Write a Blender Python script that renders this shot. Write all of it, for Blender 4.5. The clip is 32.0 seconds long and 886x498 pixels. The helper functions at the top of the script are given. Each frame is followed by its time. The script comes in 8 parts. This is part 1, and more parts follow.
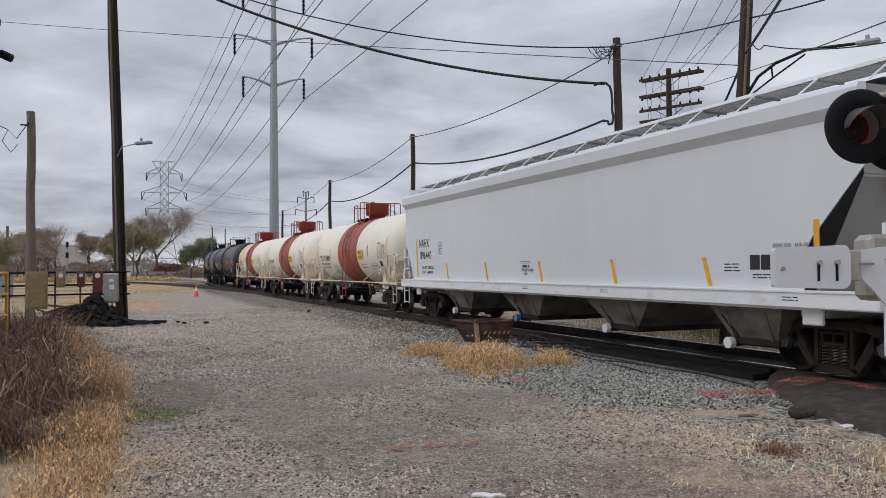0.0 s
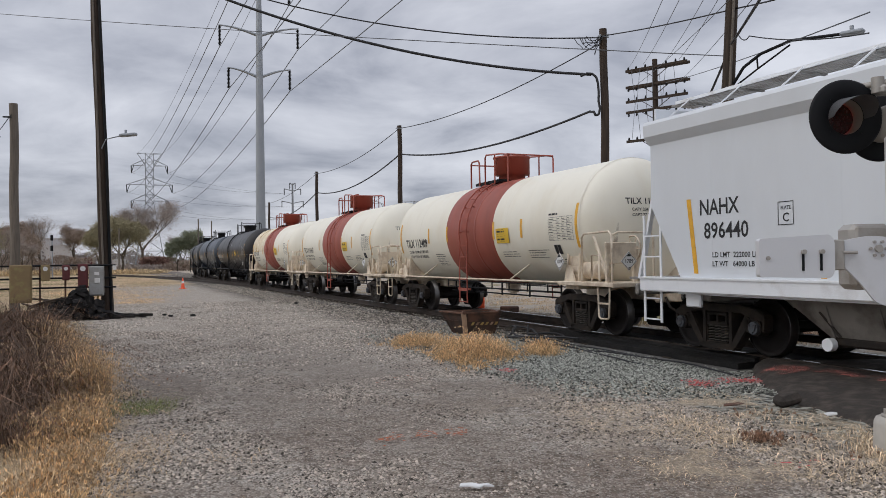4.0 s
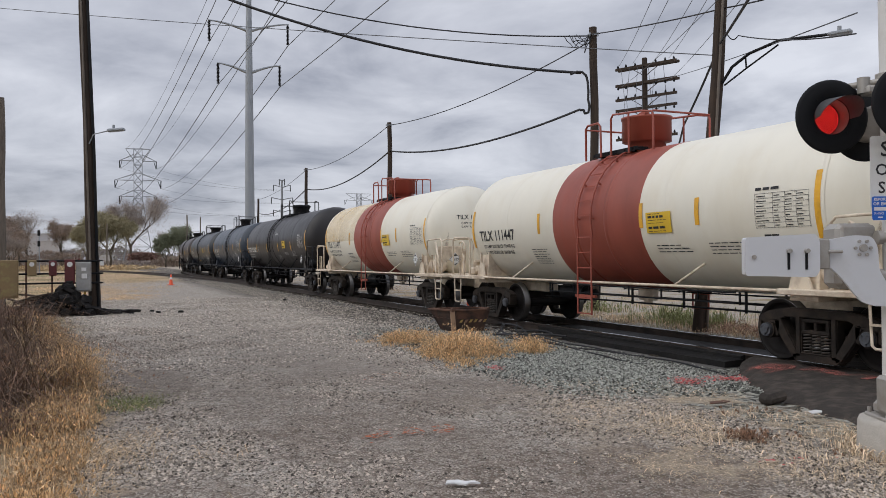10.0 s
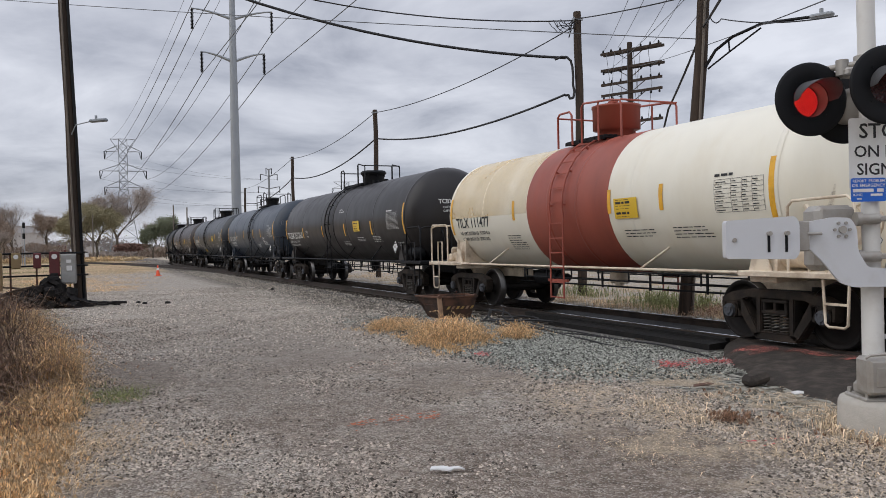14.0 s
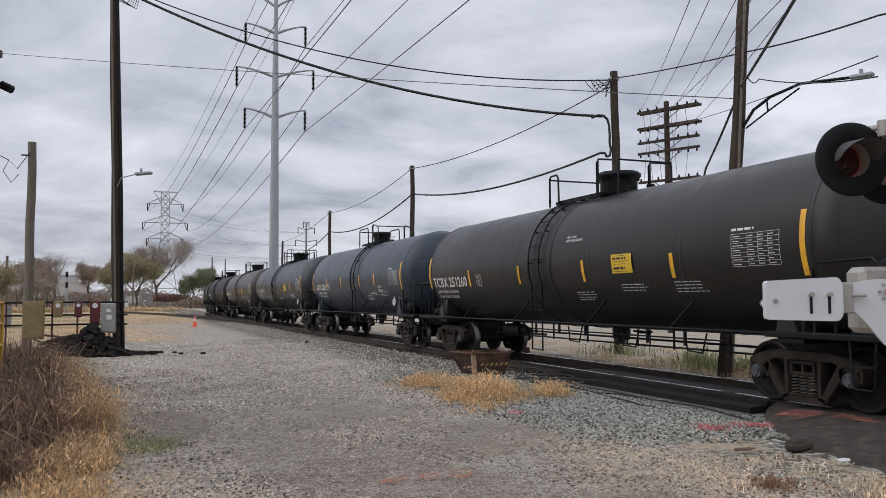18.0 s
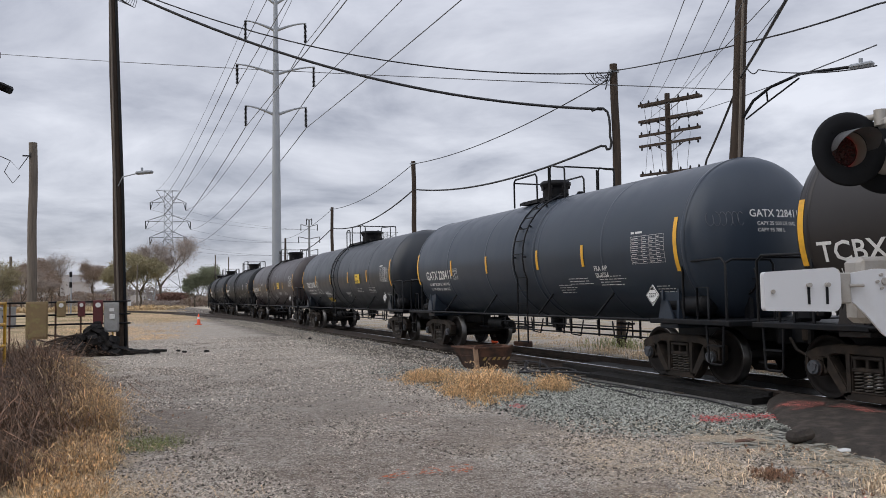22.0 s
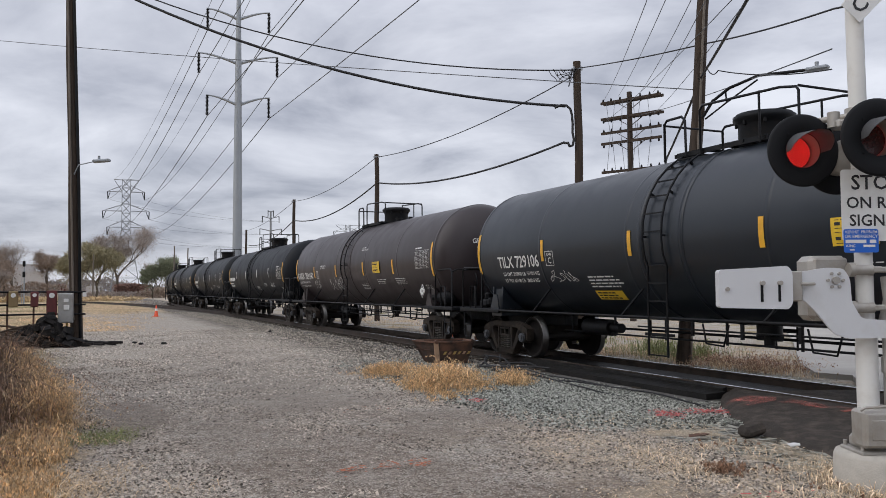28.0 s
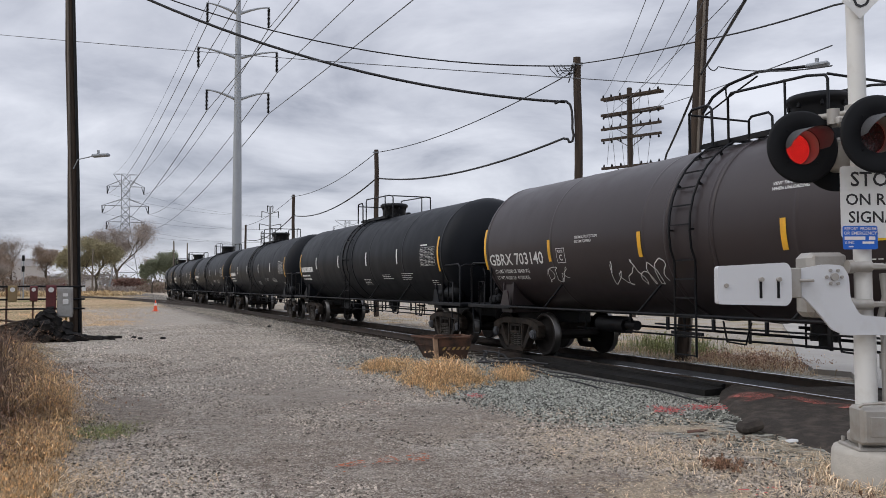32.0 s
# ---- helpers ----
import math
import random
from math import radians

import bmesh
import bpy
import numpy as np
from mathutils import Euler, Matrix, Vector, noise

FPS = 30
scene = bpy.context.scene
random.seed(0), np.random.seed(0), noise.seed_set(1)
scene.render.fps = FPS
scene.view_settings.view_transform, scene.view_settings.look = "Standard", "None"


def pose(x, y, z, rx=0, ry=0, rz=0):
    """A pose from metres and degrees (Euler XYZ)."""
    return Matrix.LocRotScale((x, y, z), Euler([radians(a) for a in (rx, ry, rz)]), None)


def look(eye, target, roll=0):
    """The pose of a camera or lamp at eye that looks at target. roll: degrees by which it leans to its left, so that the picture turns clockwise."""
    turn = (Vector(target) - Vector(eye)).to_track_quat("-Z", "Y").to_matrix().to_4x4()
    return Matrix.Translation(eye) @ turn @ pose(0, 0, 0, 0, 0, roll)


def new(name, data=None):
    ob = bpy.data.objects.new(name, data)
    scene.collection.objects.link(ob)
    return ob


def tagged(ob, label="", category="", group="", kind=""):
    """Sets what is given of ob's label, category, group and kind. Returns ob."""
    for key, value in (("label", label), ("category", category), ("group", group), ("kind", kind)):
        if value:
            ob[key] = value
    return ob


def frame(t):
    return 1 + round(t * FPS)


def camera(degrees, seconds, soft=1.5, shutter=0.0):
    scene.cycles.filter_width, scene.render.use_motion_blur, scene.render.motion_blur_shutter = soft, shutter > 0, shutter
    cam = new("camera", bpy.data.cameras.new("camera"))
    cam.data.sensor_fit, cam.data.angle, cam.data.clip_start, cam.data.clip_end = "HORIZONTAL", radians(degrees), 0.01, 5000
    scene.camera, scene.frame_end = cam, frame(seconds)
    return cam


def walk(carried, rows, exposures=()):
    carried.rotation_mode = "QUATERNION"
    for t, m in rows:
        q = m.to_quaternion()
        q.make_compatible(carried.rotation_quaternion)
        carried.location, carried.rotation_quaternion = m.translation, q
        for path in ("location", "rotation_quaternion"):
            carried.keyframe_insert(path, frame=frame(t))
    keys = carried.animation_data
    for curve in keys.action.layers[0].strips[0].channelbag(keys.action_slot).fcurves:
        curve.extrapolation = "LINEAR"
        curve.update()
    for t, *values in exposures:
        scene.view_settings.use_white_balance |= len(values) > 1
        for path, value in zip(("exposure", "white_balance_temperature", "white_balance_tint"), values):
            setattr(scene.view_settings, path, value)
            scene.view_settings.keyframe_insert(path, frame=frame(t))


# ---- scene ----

# ======== camera ========
cam = camera(57.8, 32.0, soft=0.4)
walk(cam, [
    (0, pose(0.000, 0, 1.73, 91.363, 0.451, 2.462)),
    (0.5, pose(0.000, 0, 1.73, 91.393, 0.420, 2.381)),
    (1, pose(0.001, 0, 1.73, 91.349, 0.382, 2.109)),
    (1.5, pose(0.001, 0, 1.73, 91.256, 0.445, 1.952)),
    (2, pose(0.001, 0, 1.73, 91.072, 0.542, 1.812)),
    (2.5, pose(0.001, 0, 1.73, 90.880, 0.620, 1.776)),
    (3, pose(0.002, 0, 1.73, 90.755, 0.649, 1.725)),
    (3.5, pose(0.002, 0, 1.73, 90.716, 0.687, 1.680)),
    (5.5, pose(0.003, 0, 1.73, 91.068, 0.918, 0.986)),
    (6, pose(0.003, 0, 1.73, 91.229, 1.020, 0.825)),
    (6.5, pose(0.004, 0, 1.73, 91.312, 1.042, 0.768)),
    (7, pose(0.004, 0, 1.73, 91.340, 0.929, 0.767)),
    (7.5, pose(0.004, 0, 1.73, 91.263, 0.786, 0.806)),
    (8, pose(0.004, 0, 1.73, 91.147, 0.551, 0.830)),
    (8.5, pose(0.005, 0, 1.73, 91.059, 0.375, 0.820)),
    (9, pose(0.005, 0, 1.73, 90.933, 0.357, 0.820)),
    (9.5, pose(0.013, 0, 1.73, 90.809, 0.380, 0.818)),
    (10, pose(0.020, 0, 1.73, 90.538, 0.457, 0.834)),
    (10.5, pose(0.050, 0, 1.73, 90.195, 0.621, 0.898)),
    (11, pose(0.080, 0, 1.73, 89.821, 0.908, 0.940)),
    (11.5, pose(0.087, 0, 1.73, 89.458, 1.091, 0.876)),
    (12, pose(0.095, 0, 1.73, 89.128, 1.331, 0.588)),
    (12.5, pose(0.092, 0, 1.73, 88.881, 1.335, 0.210)),
    (13, pose(0.090, 0, 1.73, 88.841, 1.318, -0.097)),
    (13.5, pose(0.082, 0, 1.73, 89.028, 1.313, -0.216)),
    (14, pose(0.075, 0, 1.73, 89.598, 1.223, 0.020)),
    (14.5, pose(0.073, 0, 1.73, 90.341, 1.258, 0.503)),
    (16.5, pose(0.067, 0, 1.73, 92.367, 0.644, 2.580)),
    (17, pose(0.065, 0, 1.73, 92.667, 0.475, 2.561)),
    (17.5, pose(0.068, 0, 1.73, 93.107, 0.305, 2.455)),
    (18, pose(0.070, 0, 1.73, 93.578, 0.274, 2.480)),
    (18.5, pose(0.078, 0, 1.73, 93.863, 0.397, 2.684)),
    (19, pose(0.085, 0, 1.73, 93.866, 0.605, 3.087)),
    (19.5, pose(0.105, 0, 1.73, 93.683, 0.893, 3.581)),
    (20, pose(0.125, 0, 1.73, 93.456, 1.132, 3.848)),
    (20.5, pose(0.122, 0, 1.73, 93.359, 1.209, 3.911)),
    (21, pose(0.120, 0, 1.73, 93.301, 1.184, 3.687)),
    (21.5, pose(0.122, 0, 1.73, 93.296, 1.129, 3.264)),
    (22, pose(0.125, 0, 1.73, 93.234, 0.984, 2.753)),
    (22.5, pose(0.133, 0, 1.73, 93.125, 0.724, 2.275)),
    (23, pose(0.140, 0, 1.73, 92.935, 0.566, 1.833)),
    (23.5, pose(0.140, 0, 1.73, 92.804, 0.544, 1.546)),
    (24, pose(0.140, 0, 1.73, 92.765, 0.470, 1.292)),
    (24.5, pose(0.140, 0, 1.73, 92.777, 0.573, 1.066)),
    (25, pose(0.140, 0, 1.73, 92.768, 0.638, 0.877)),
    (25.5, pose(0.140, 0, 1.73, 92.781, 0.632, 0.657)),
    (27.5, pose(0.142, 0, 1.73, 92.834, 0.561, 0.115)),
    (28, pose(0.142, 0, 1.73, 92.783, 0.372, 0.054)),
    (28.5, pose(0.143, 0, 1.73, 92.664, 0.323, -0.002)),
    (29, pose(0.143, 0, 1.73, 92.521, 0.256, -0.010)),
    (29.5, pose(0.143, 0, 1.73, 92.367, 0.332, -0.012)),
    (30, pose(0.144, 0, 1.73, 92.305, 0.348, -0.043)),
    (30.5, pose(0.144, 0, 1.73, 92.308, 0.372, 0.011)),
    (31, pose(0.144, 0, 1.73, 92.329, 0.442, 0.064)),
    (31.5, pose(0.145, 0, 1.73, 92.378, 0.315, 0.059)),
    (32, pose(0.145, 0, 1.73, 92.469, 0.211, 0.009)),
], exposures=[(0, -0.07), (8, -0.06), (14, 0.04), (20, 0.12), (32, 0.13)])

# ======== sky, sun ========
world = bpy.data.worlds.new("overcast_sky")
scene.world = world
world.use_nodes = True
_n, _l = world.node_tree.nodes, world.node_tree.links
_n.clear()


def wnode(kind, **sets):
    nd = _n.new(kind)
    for k, v in sets.items():
        nd.inputs[k.replace("_", " ")].default_value = v
    return nd


SUN_EL, SUN_ROT = radians(38), radians(250)
sky = _n.new("ShaderNodeTexSky")
sky.sky_type = "NISHITA"
sky.sun_disc = False
sky.sun_elevation, sky.sun_rotation = SUN_EL, SUN_ROT
skymul = _n.new("ShaderNodeVectorMath")
skymul.operation = "SCALE"
skymul.inputs[3].default_value = 0.10
_l.new(sky.outputs[0], skymul.inputs[0])
tc = _n.new("ShaderNodeTexCoord")
sep = _n.new("ShaderNodeSeparateXYZ")
_l.new(tc.outputs["Generated"], sep.inputs[0])


def wmath(op, a, b=None):
    nd = _n.new("ShaderNodeMath")
    nd.operation = op
    for i, v in enumerate((a, b)):
        if v is None:
            continue
        if isinstance(v, (int, float)):
            nd.inputs[i].default_value = v
        else:
            _l.new(v, nd.inputs[i])
    return nd.outputs[0]


# the cloud deck: the direction laid onto a flat layer
up = wmath("ADD", wmath("MAXIMUM", sep.outputs[2], 0.0), 0.20)
cx, cy = wmath("DIVIDE", sep.outputs[0], up), wmath("DIVIDE", sep.outputs[1], up)
comb = _n.new("ShaderNodeCombineXYZ")
_l.new(cx, comb.inputs[0]), _l.new(cy, comb.inputs[1])
n1 = wnode("ShaderNodeTexNoise", Scale=1.5, Detail=9.0, Roughness=0.56, Distortion=0.35)
n2 = wnode("ShaderNodeTexNoise", Scale=0.45, Detail=3.0, Roughness=0.5, Distortion=0.3)
_l.new(comb.outputs[0], n1.inputs["Vector"]), _l.new(comb.outputs[0], n2.inputs["Vector"])
mixv = wmath("ADD", wmath("MULTIPLY", n1.outputs[0], 0.6), wmath("MULTIPLY", n2.outputs[0], 0.4))
ramp = _n.new("ShaderNodeValToRGB")
ramp.color_ramp.elements[0].position, ramp.color_ramp.elements[0].color = 0.39, (0.31, 0.33, 0.405, 1)
ramp.color_ramp.elements[1].position, ramp.color_ramp.elements[1].color = 0.62, (0.82, 0.84, 0.92, 1)
e = ramp.color_ramp.elements.new(0.48)
e.color = (0.53, 0.55, 0.63, 1)
_l.new(mixv, ramp.inputs[0])
# an overcast sky is brighter overhead
grad = wmath("ADD", wmath("MULTIPLY", wmath("POWER", wmath("MAXIMUM", wmath("SUBTRACT", sep.outputs[2], 0.3), 0.0), 1.0), 1.6), 0.92)
sc = _n.new("ShaderNodeVectorMath")
sc.operation = "SCALE"
_l.new(ramp.outputs[0], sc.inputs[0]), _l.new(grad, sc.inputs[3])
mixc = _n.new("ShaderNodeMix")
mixc.data_type = "RGBA"
mixc.inputs[0].default_value = 0.90
_l.new(skymul.outputs[0], mixc.inputs[6]), _l.new(sc.outputs[0], mixc.inputs[7])
bg = _n.new("ShaderNodeBackground")
bg.inputs[1].default_value = 1.05
_l.new(mixc.outputs[2], bg.inputs[0])
wo = _n.new("ShaderNodeOutputWorld")
_l.new(bg.outputs[0], wo.inputs[0])

sun_data = bpy.data.lights.new("sun", "SUN")
sun_data.energy, sun_data.angle, sun_data.color = 0.9, radians(60), (1.0, 0.96, 0.9)
sun_ob = new("sun", sun_data)
sun_ob.matrix_basis = look((0, 0, 60), (0 + math.sin(SUN_ROT + math.pi) * 60, math.cos(SUN_ROT + math.pi) * 60, 60 - 60 * math.tan(SUN_EL)))


# ======== materials ========
def socket(b, name):
    return b.inputs[name]


def mat(name, col, rough=0.6, metal=0.0, var=0.2, scale=6.0, col2=None, stain=0.5, stain_scale=1.2, bump=0.15, bump_scale=60.0, stretch=(1, 1, 1), cov=(0.45, 0.65), rand=0.0, glow=None, coat=0.0, spec=0.5):
    """A procedural surface: base colour with fine grain, a second colour in patches, fine relief."""
    m = bpy.data.materials.new(name)
    m.use_nodes = True
    nt = m.node_tree
    N, L = nt.nodes, nt.links
    b = N["Principled BSDF"]
    b.inputs["Roughness"].default_value, b.inputs["Metallic"].default_value = rough, metal
    b.inputs["Coat Weight"].default_value, b.inputs["Specular IOR Level"].default_value = coat, spec
    t = N.new("ShaderNodeTexCoord")
    mp = N.new("ShaderNodeMapping")
    mp.inputs["Scale"].default_value = stretch
    L.new(t.outputs["Object"], mp.inputs[0])
    src = mp.outputs[0]
    fine = N.new("ShaderNodeTexNoise")
    fine.inputs["Scale"].default_value, fine.inputs["Detail"].default_value = scale, 6
    L.new(src, fine.inputs["Vector"])
    r1 = N.new("ShaderNodeMapRange")
    r1.inputs[3].default_value, r1.inputs[4].default_value = 1 - var, 1 + var
    L.new(fine.outputs[0], r1.inputs[0])
    hue = N.new("ShaderNodeHueSaturation")
    hue.inputs["Color"].default_value = (*col, 1)
    L.new(r1.outputs[0], hue.inputs["Value"])
    out = hue.outputs[0]
    if col2 is not None:
        big = N.new("ShaderNodeTexNoise")
        big.inputs["Scale"].default_value, big.inputs["Detail"].default_value, big.inputs["Roughness"].default_value = stain_scale, 7, 0.6
        L.new(src, big.inputs["Vector"])
        r2 = N.new("ShaderNodeMapRange")
        r2.inputs[1].default_value, r2.inputs[2].default_value, r2.inputs[4].default_value = cov[0], cov[1], stain
        L.new(big.outputs[0], r2.inputs[0])
        mx = N.new("ShaderNodeMix")
        mx.data_type = "RGBA"
        mx.inputs[7].default_value = (*col2, 1)
        L.new(r2.outputs[0], mx.inputs[0]), L.new(out, mx.inputs[6])
        out = mx.outputs[2]
    if rand:
        oi = N.new("ShaderNodeObjectInfo")
        r3 = N.new("ShaderNodeMapRange")
        r3.inputs[3].default_value, r3.inputs[4].default_value = 1 - rand, 1 + rand
        L.new(oi.outputs["Random"], r3.inputs[0])
        h2 = N.new("ShaderNodeHueSaturation")
        L.new(r3.outputs[0], h2.inputs["Value"]), L.new(out, h2.inputs["Color"])
        out = h2.outputs[0]
    L.new(out, b.inputs["Base Color"])
    rr = N.new("ShaderNodeMapRange")
    rr.inputs[3].default_value, rr.inputs[4].default_value = max(rough - 0.12, 0.02), min(rough + 0.12, 1)
    L.new(fine.outputs[0], rr.inputs[0]), L.new(rr.outputs[0], b.inputs["Roughness"])
    if bump:
        bn = N.new("ShaderNodeTexNoise")
        bn.inputs["Scale"].default_value, bn.inputs["Detail"].default_value = bump_scale, 5
        L.new(t.outputs["Object"], bn.inputs["Vector"])
        bp = N.new("ShaderNodeBump")
        bp.inputs["Strength"].default_value, bp.inputs["Distance"].default_value = bump, 0.02
        L.new(bn.outputs[0], bp.inputs["Height"]), L.new(bp.outputs[0], b.inputs["Normal"])
    if glow:
        b.inputs["Emission Color"].default_value, b.inputs["Emission Strength"].default_value = (*glow[:3], 1), glow[3]
    return m


def island(m, amount=0.3):
    """Vary the joined pieces of a mesh one from another."""
    N, L = m.node_tree.nodes, m.node_tree.links
    b = N["Principled BSDF"]
    was = b.inputs["Base Color"].links[0].from_socket
    g = N.new("ShaderNodeNewGeometry")
    r = N.new("ShaderNodeMapRange")
    r.inputs[3].default_value, r.inputs[4].default_value = 1 - amount, 1 + amount
    h = N.new("ShaderNodeHueSaturation")
    L.new(g.outputs["Random Per Island"], r.inputs[0]), L.new(r.outputs[0], h.inputs["Value"])
    L.new(was, h.inputs["Color"]), L.new(h.outputs[0], b.inputs["Base Color"])
    return m


CREAM = mat("cream_tank_paint", (0.80, 0.765, 0.65), 0.45, var=0.05, scale=3, col2=(0.62, 0.52, 0.34), stain=0.45, stain_scale=0.8, stretch=(1, 1, 0.35), cov=(0.5, 0.8), bump=0.04, bump_scale=8)
REDBAND = mat("oxide_red_paint", (0.34, 0.080, 0.050), 0.5, var=0.12, scale=3, col2=(0.20, 0.05, 0.034), stain=0.7, stain_scale=1.0, stretch=(1, 1, 0.2), cov=(0.45, 0.7), bump=0.04, bump_scale=8)
HOPPAINT = mat("pale_grey_hopper_paint", (0.67, 0.70, 0.73), 0.45, var=0.04, scale=2, col2=(0.54, 0.55, 0.55), stain=0.4, stain_scale=0.7, stretch=(1, 1, 0.3), cov=(0.5, 0.85), bump=0.06, bump_scale=1.2)
HOPSILL = mat("white_sill_paint", (0.80, 0.82, 0.84), 0.45, var=0.06, scale=4, col2=(0.4, 0.36, 0.32), stain=0.5, stain_scale=2.5, cov=(0.55, 0.8))
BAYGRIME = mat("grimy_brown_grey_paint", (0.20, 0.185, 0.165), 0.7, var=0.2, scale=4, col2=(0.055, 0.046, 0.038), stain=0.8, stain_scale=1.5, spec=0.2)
HOPGREY = mat("grimy_grey_paint", (0.32, 0.31, 0.29), 0.6, var=0.15, scale=3, col2=(0.14, 0.12, 0.10), stain=0.7, stain_scale=1.5)
BROWNBLACK = mat("brown_black_tank_paint", (0.021, 0.019, 0.019), 0.36, var=0.15, scale=3, col2=(0.034, 0.029, 0.027), stain=0.6, stain_scale=0.7, stretch=(1, 1, 0.25), cov=(0.42, 0.75), spec=0.32, bump=0.04, bump_scale=6)
SLATE = mat("slate_grey_tank_paint", (0.032, 0.043, 0.060), 0.34, var=0.12, scale=3, col2=(0.046, 0.055, 0.066), stain=0.4, stain_scale=0.7, stretch=(1, 1, 0.25), cov=(0.45, 0.8), spec=0.32, bump=0.04, bump_scale=6)
BLACK = mat("black_tank_paint", (0.010, 0.0145, 0.021), 0.36, var=0.15, scale=3, col2=(0.017, 0.021, 0.027), stain=0.5, stain_scale=0.7, stretch=(1, 1, 0.25), cov=(0.45, 0.8), spec=0.5, bump=0.03, bump_scale=6)
DULLBLACK = mat("dull_black_tank_paint", (0.008, 0.0095, 0.0125), 0.46, var=0.15, scale=3, col2=(0.016, 0.017, 0.018), stain=0.5, stain_scale=0.7, stretch=(1, 1, 0.25), cov=(0.45, 0.8), spec=0.13, bump=0.03, bump_scale=6)
BROWN = mat("dark_brown_tank_paint", (0.037, 0.029, 0.030), 0.38, var=0.12, scale=3, col2=(0.050, 0.039, 0.038), stain=0.5, stain_scale=0.6, stretch=(1, 1, 0.25), cov=(0.42, 0.75), spec=0.32, bump=0.04, bump_scale=6)
FRAMEBLACK = mat("black_frame_paint", (0.006, 0.007, 0.009), 0.5, var=0.3, scale=9, col2=(0.020, 0.017, 0.015), stain=0.5, stain_scale=4, spec=0.2)
CREAMFRAME = mat("cream_frame_paint", (0.74, 0.64, 0.50), 0.55, var=0.1, scale=8, col2=(0.26, 0.16, 0.09), stain=0.75, stain_scale=3.0, cov=(0.44, 0.70))
CAST = mat("dirty_cast_steel", (0.026, 0.022, 0.019), 0.7, 0.1, var=0.35, scale=12, col2=(0.060, 0.045, 0.034), stain=0.7, stain_scale=4, bump=0.3, bump_scale=40, spec=0.2)
WHEEL = mat("rusty_wheel_steel", (0.016, 0.013, 0.012), 0.7, 0.1, var=0.3, scale=14, col2=(0.009, 0.0085, 0.008), stain=0.7, stain_scale=4, spec=0.25)
SPRINGSTEEL = mat("dusty_spring_steel", (0.065, 0.056, 0.048), 0.55, 0.3, var=0.25, scale=20, col2=(0.04, 0.04, 0.033), stain=0.6, stain_scale=8)
TREAD = mat("bright_tread_steel", (0.14, 0.135, 0.13), 0.34, 1.0, var=0.2, scale=20)
STENCILW = mat("white_stencil", (0.68, 0.68, 0.66), 0.6, var=0.15, scale=30, bump=0)
GREYSCRAWL = mat("grey_scrawl_paint", (0.12, 0.13, 0.15), 0.6, var=0.2, scale=20, bump=0)
STENCILK = mat("black_stencil", (0.02, 0.02, 0.022), 0.6, var=0.2, scale=30, bump=0)
YELLOW = mat("yellow_reflective_tape", (0.80, 0.42, 0.03), 0.4, var=0.12, scale=8, col2=(0.45, 0.24, 0.03), stain=0.5, stain_scale=5, bump=0)
YPLATE = mat("yellow_sign_plate", (0.72, 0.47, 0.03), 0.45, var=0.06, bump=0)
PLACARD = mat("white_placard", (0.75, 0.75, 0.73), 0.5, var=0.06, bump=0)
BALLASTG = mat("ballast_ground", (0.17, 0.165, 0.155), 0.95, var=0.4, scale=40, col2=(0.12, 0.112, 0.102), stain=0.8, stain_scale=0.5, bump=0.9, bump_scale=55, spec=0.1)
RAILSIDE = mat("rusty_rail_side", (0.055, 0.04, 0.032), 0.75, 0.3, var=0.3, scale=15, col2=(0.02, 0.018, 0.016), stain=0.8, stain_scale=3)
RAILTOP = mat("polished_rail_head", (0.62, 0.62, 0.63), 0.2, 1.0, var=0.1, scale=30, stretch=(1, 1, 1), bump=0.02)
TIE = mat("creosoted_timber", (0.035, 0.028, 0.022), 0.85, var=0.35, scale=10, col2=(0.10, 0.085, 0.07), stain=0.5, stain_scale=3, stretch=(1, 6, 6), bump=0.4, bump_scale=25, rand=0.3, spec=0.15)
BLACKPAD = mat("near_black_crossing_pad", (0.008, 0.0075, 0.007), 0.7, var=0.4, scale=9, col2=(0.026, 0.023, 0.02), stain=0.5, stain_scale=3, bump=0.4, bump_scale=25, spec=0.3)
ASPHALT = mat("worn_asphalt", (0.060, 0.052, 0.046), 0.9, var=0.6, scale=110, col2=(0.17, 0.14, 0.115), stain=0.45, stain_scale=5.0, bump=1.0, bump_scale=90, spec=0.15)
CONCRETE = mat("pale_concrete", (0.46, 0.43, 0.38), 0.85, var=0.15, scale=14, col2=(0.33, 0.30, 0.26), stain=0.6, stain_scale=2.5, bump=0.25, bump_scale=60)
ROADPALE = mat("pale_road_concrete", (0.37, 0.35, 0.315), 0.85, var=0.12, scale=5, col2=(0.27, 0.25, 0.225), stain=0.6, stain_scale=0.4, bump=0.15, bump_scale=40)
POLEWOOD = mat("dark_pole_wood", (0.046, 0.035, 0.028), 0.85, var=0.35, scale=8, col2=(0.085, 0.06, 0.043), stain=0.6, stain_scale=2.2, stretch=(6, 6, 0.5), bump=0.5, bump_scale=30, spec=0.2)
POLEGREY = mat("weathered_pole_wood", (0.16, 0.135, 0.11), 0.85, var=0.3, scale=8, col2=(0.08, 0.065, 0.05), stain=0.6, stain_scale=2.2, stretch=(6, 6, 0.5), bump=0.5, bump_scale=30)
STEELGREY = mat("grey_galvanised_pole", (0.30, 0.32, 0.34), 0.5, 0.3, var=0.06, scale=2, col2=(0.24, 0.26, 0.28), stain=0.4)
LATTICE = mat("galvanised_lattice", (0.22, 0.23, 0.24), 0.6, 0.2, var=0.1)
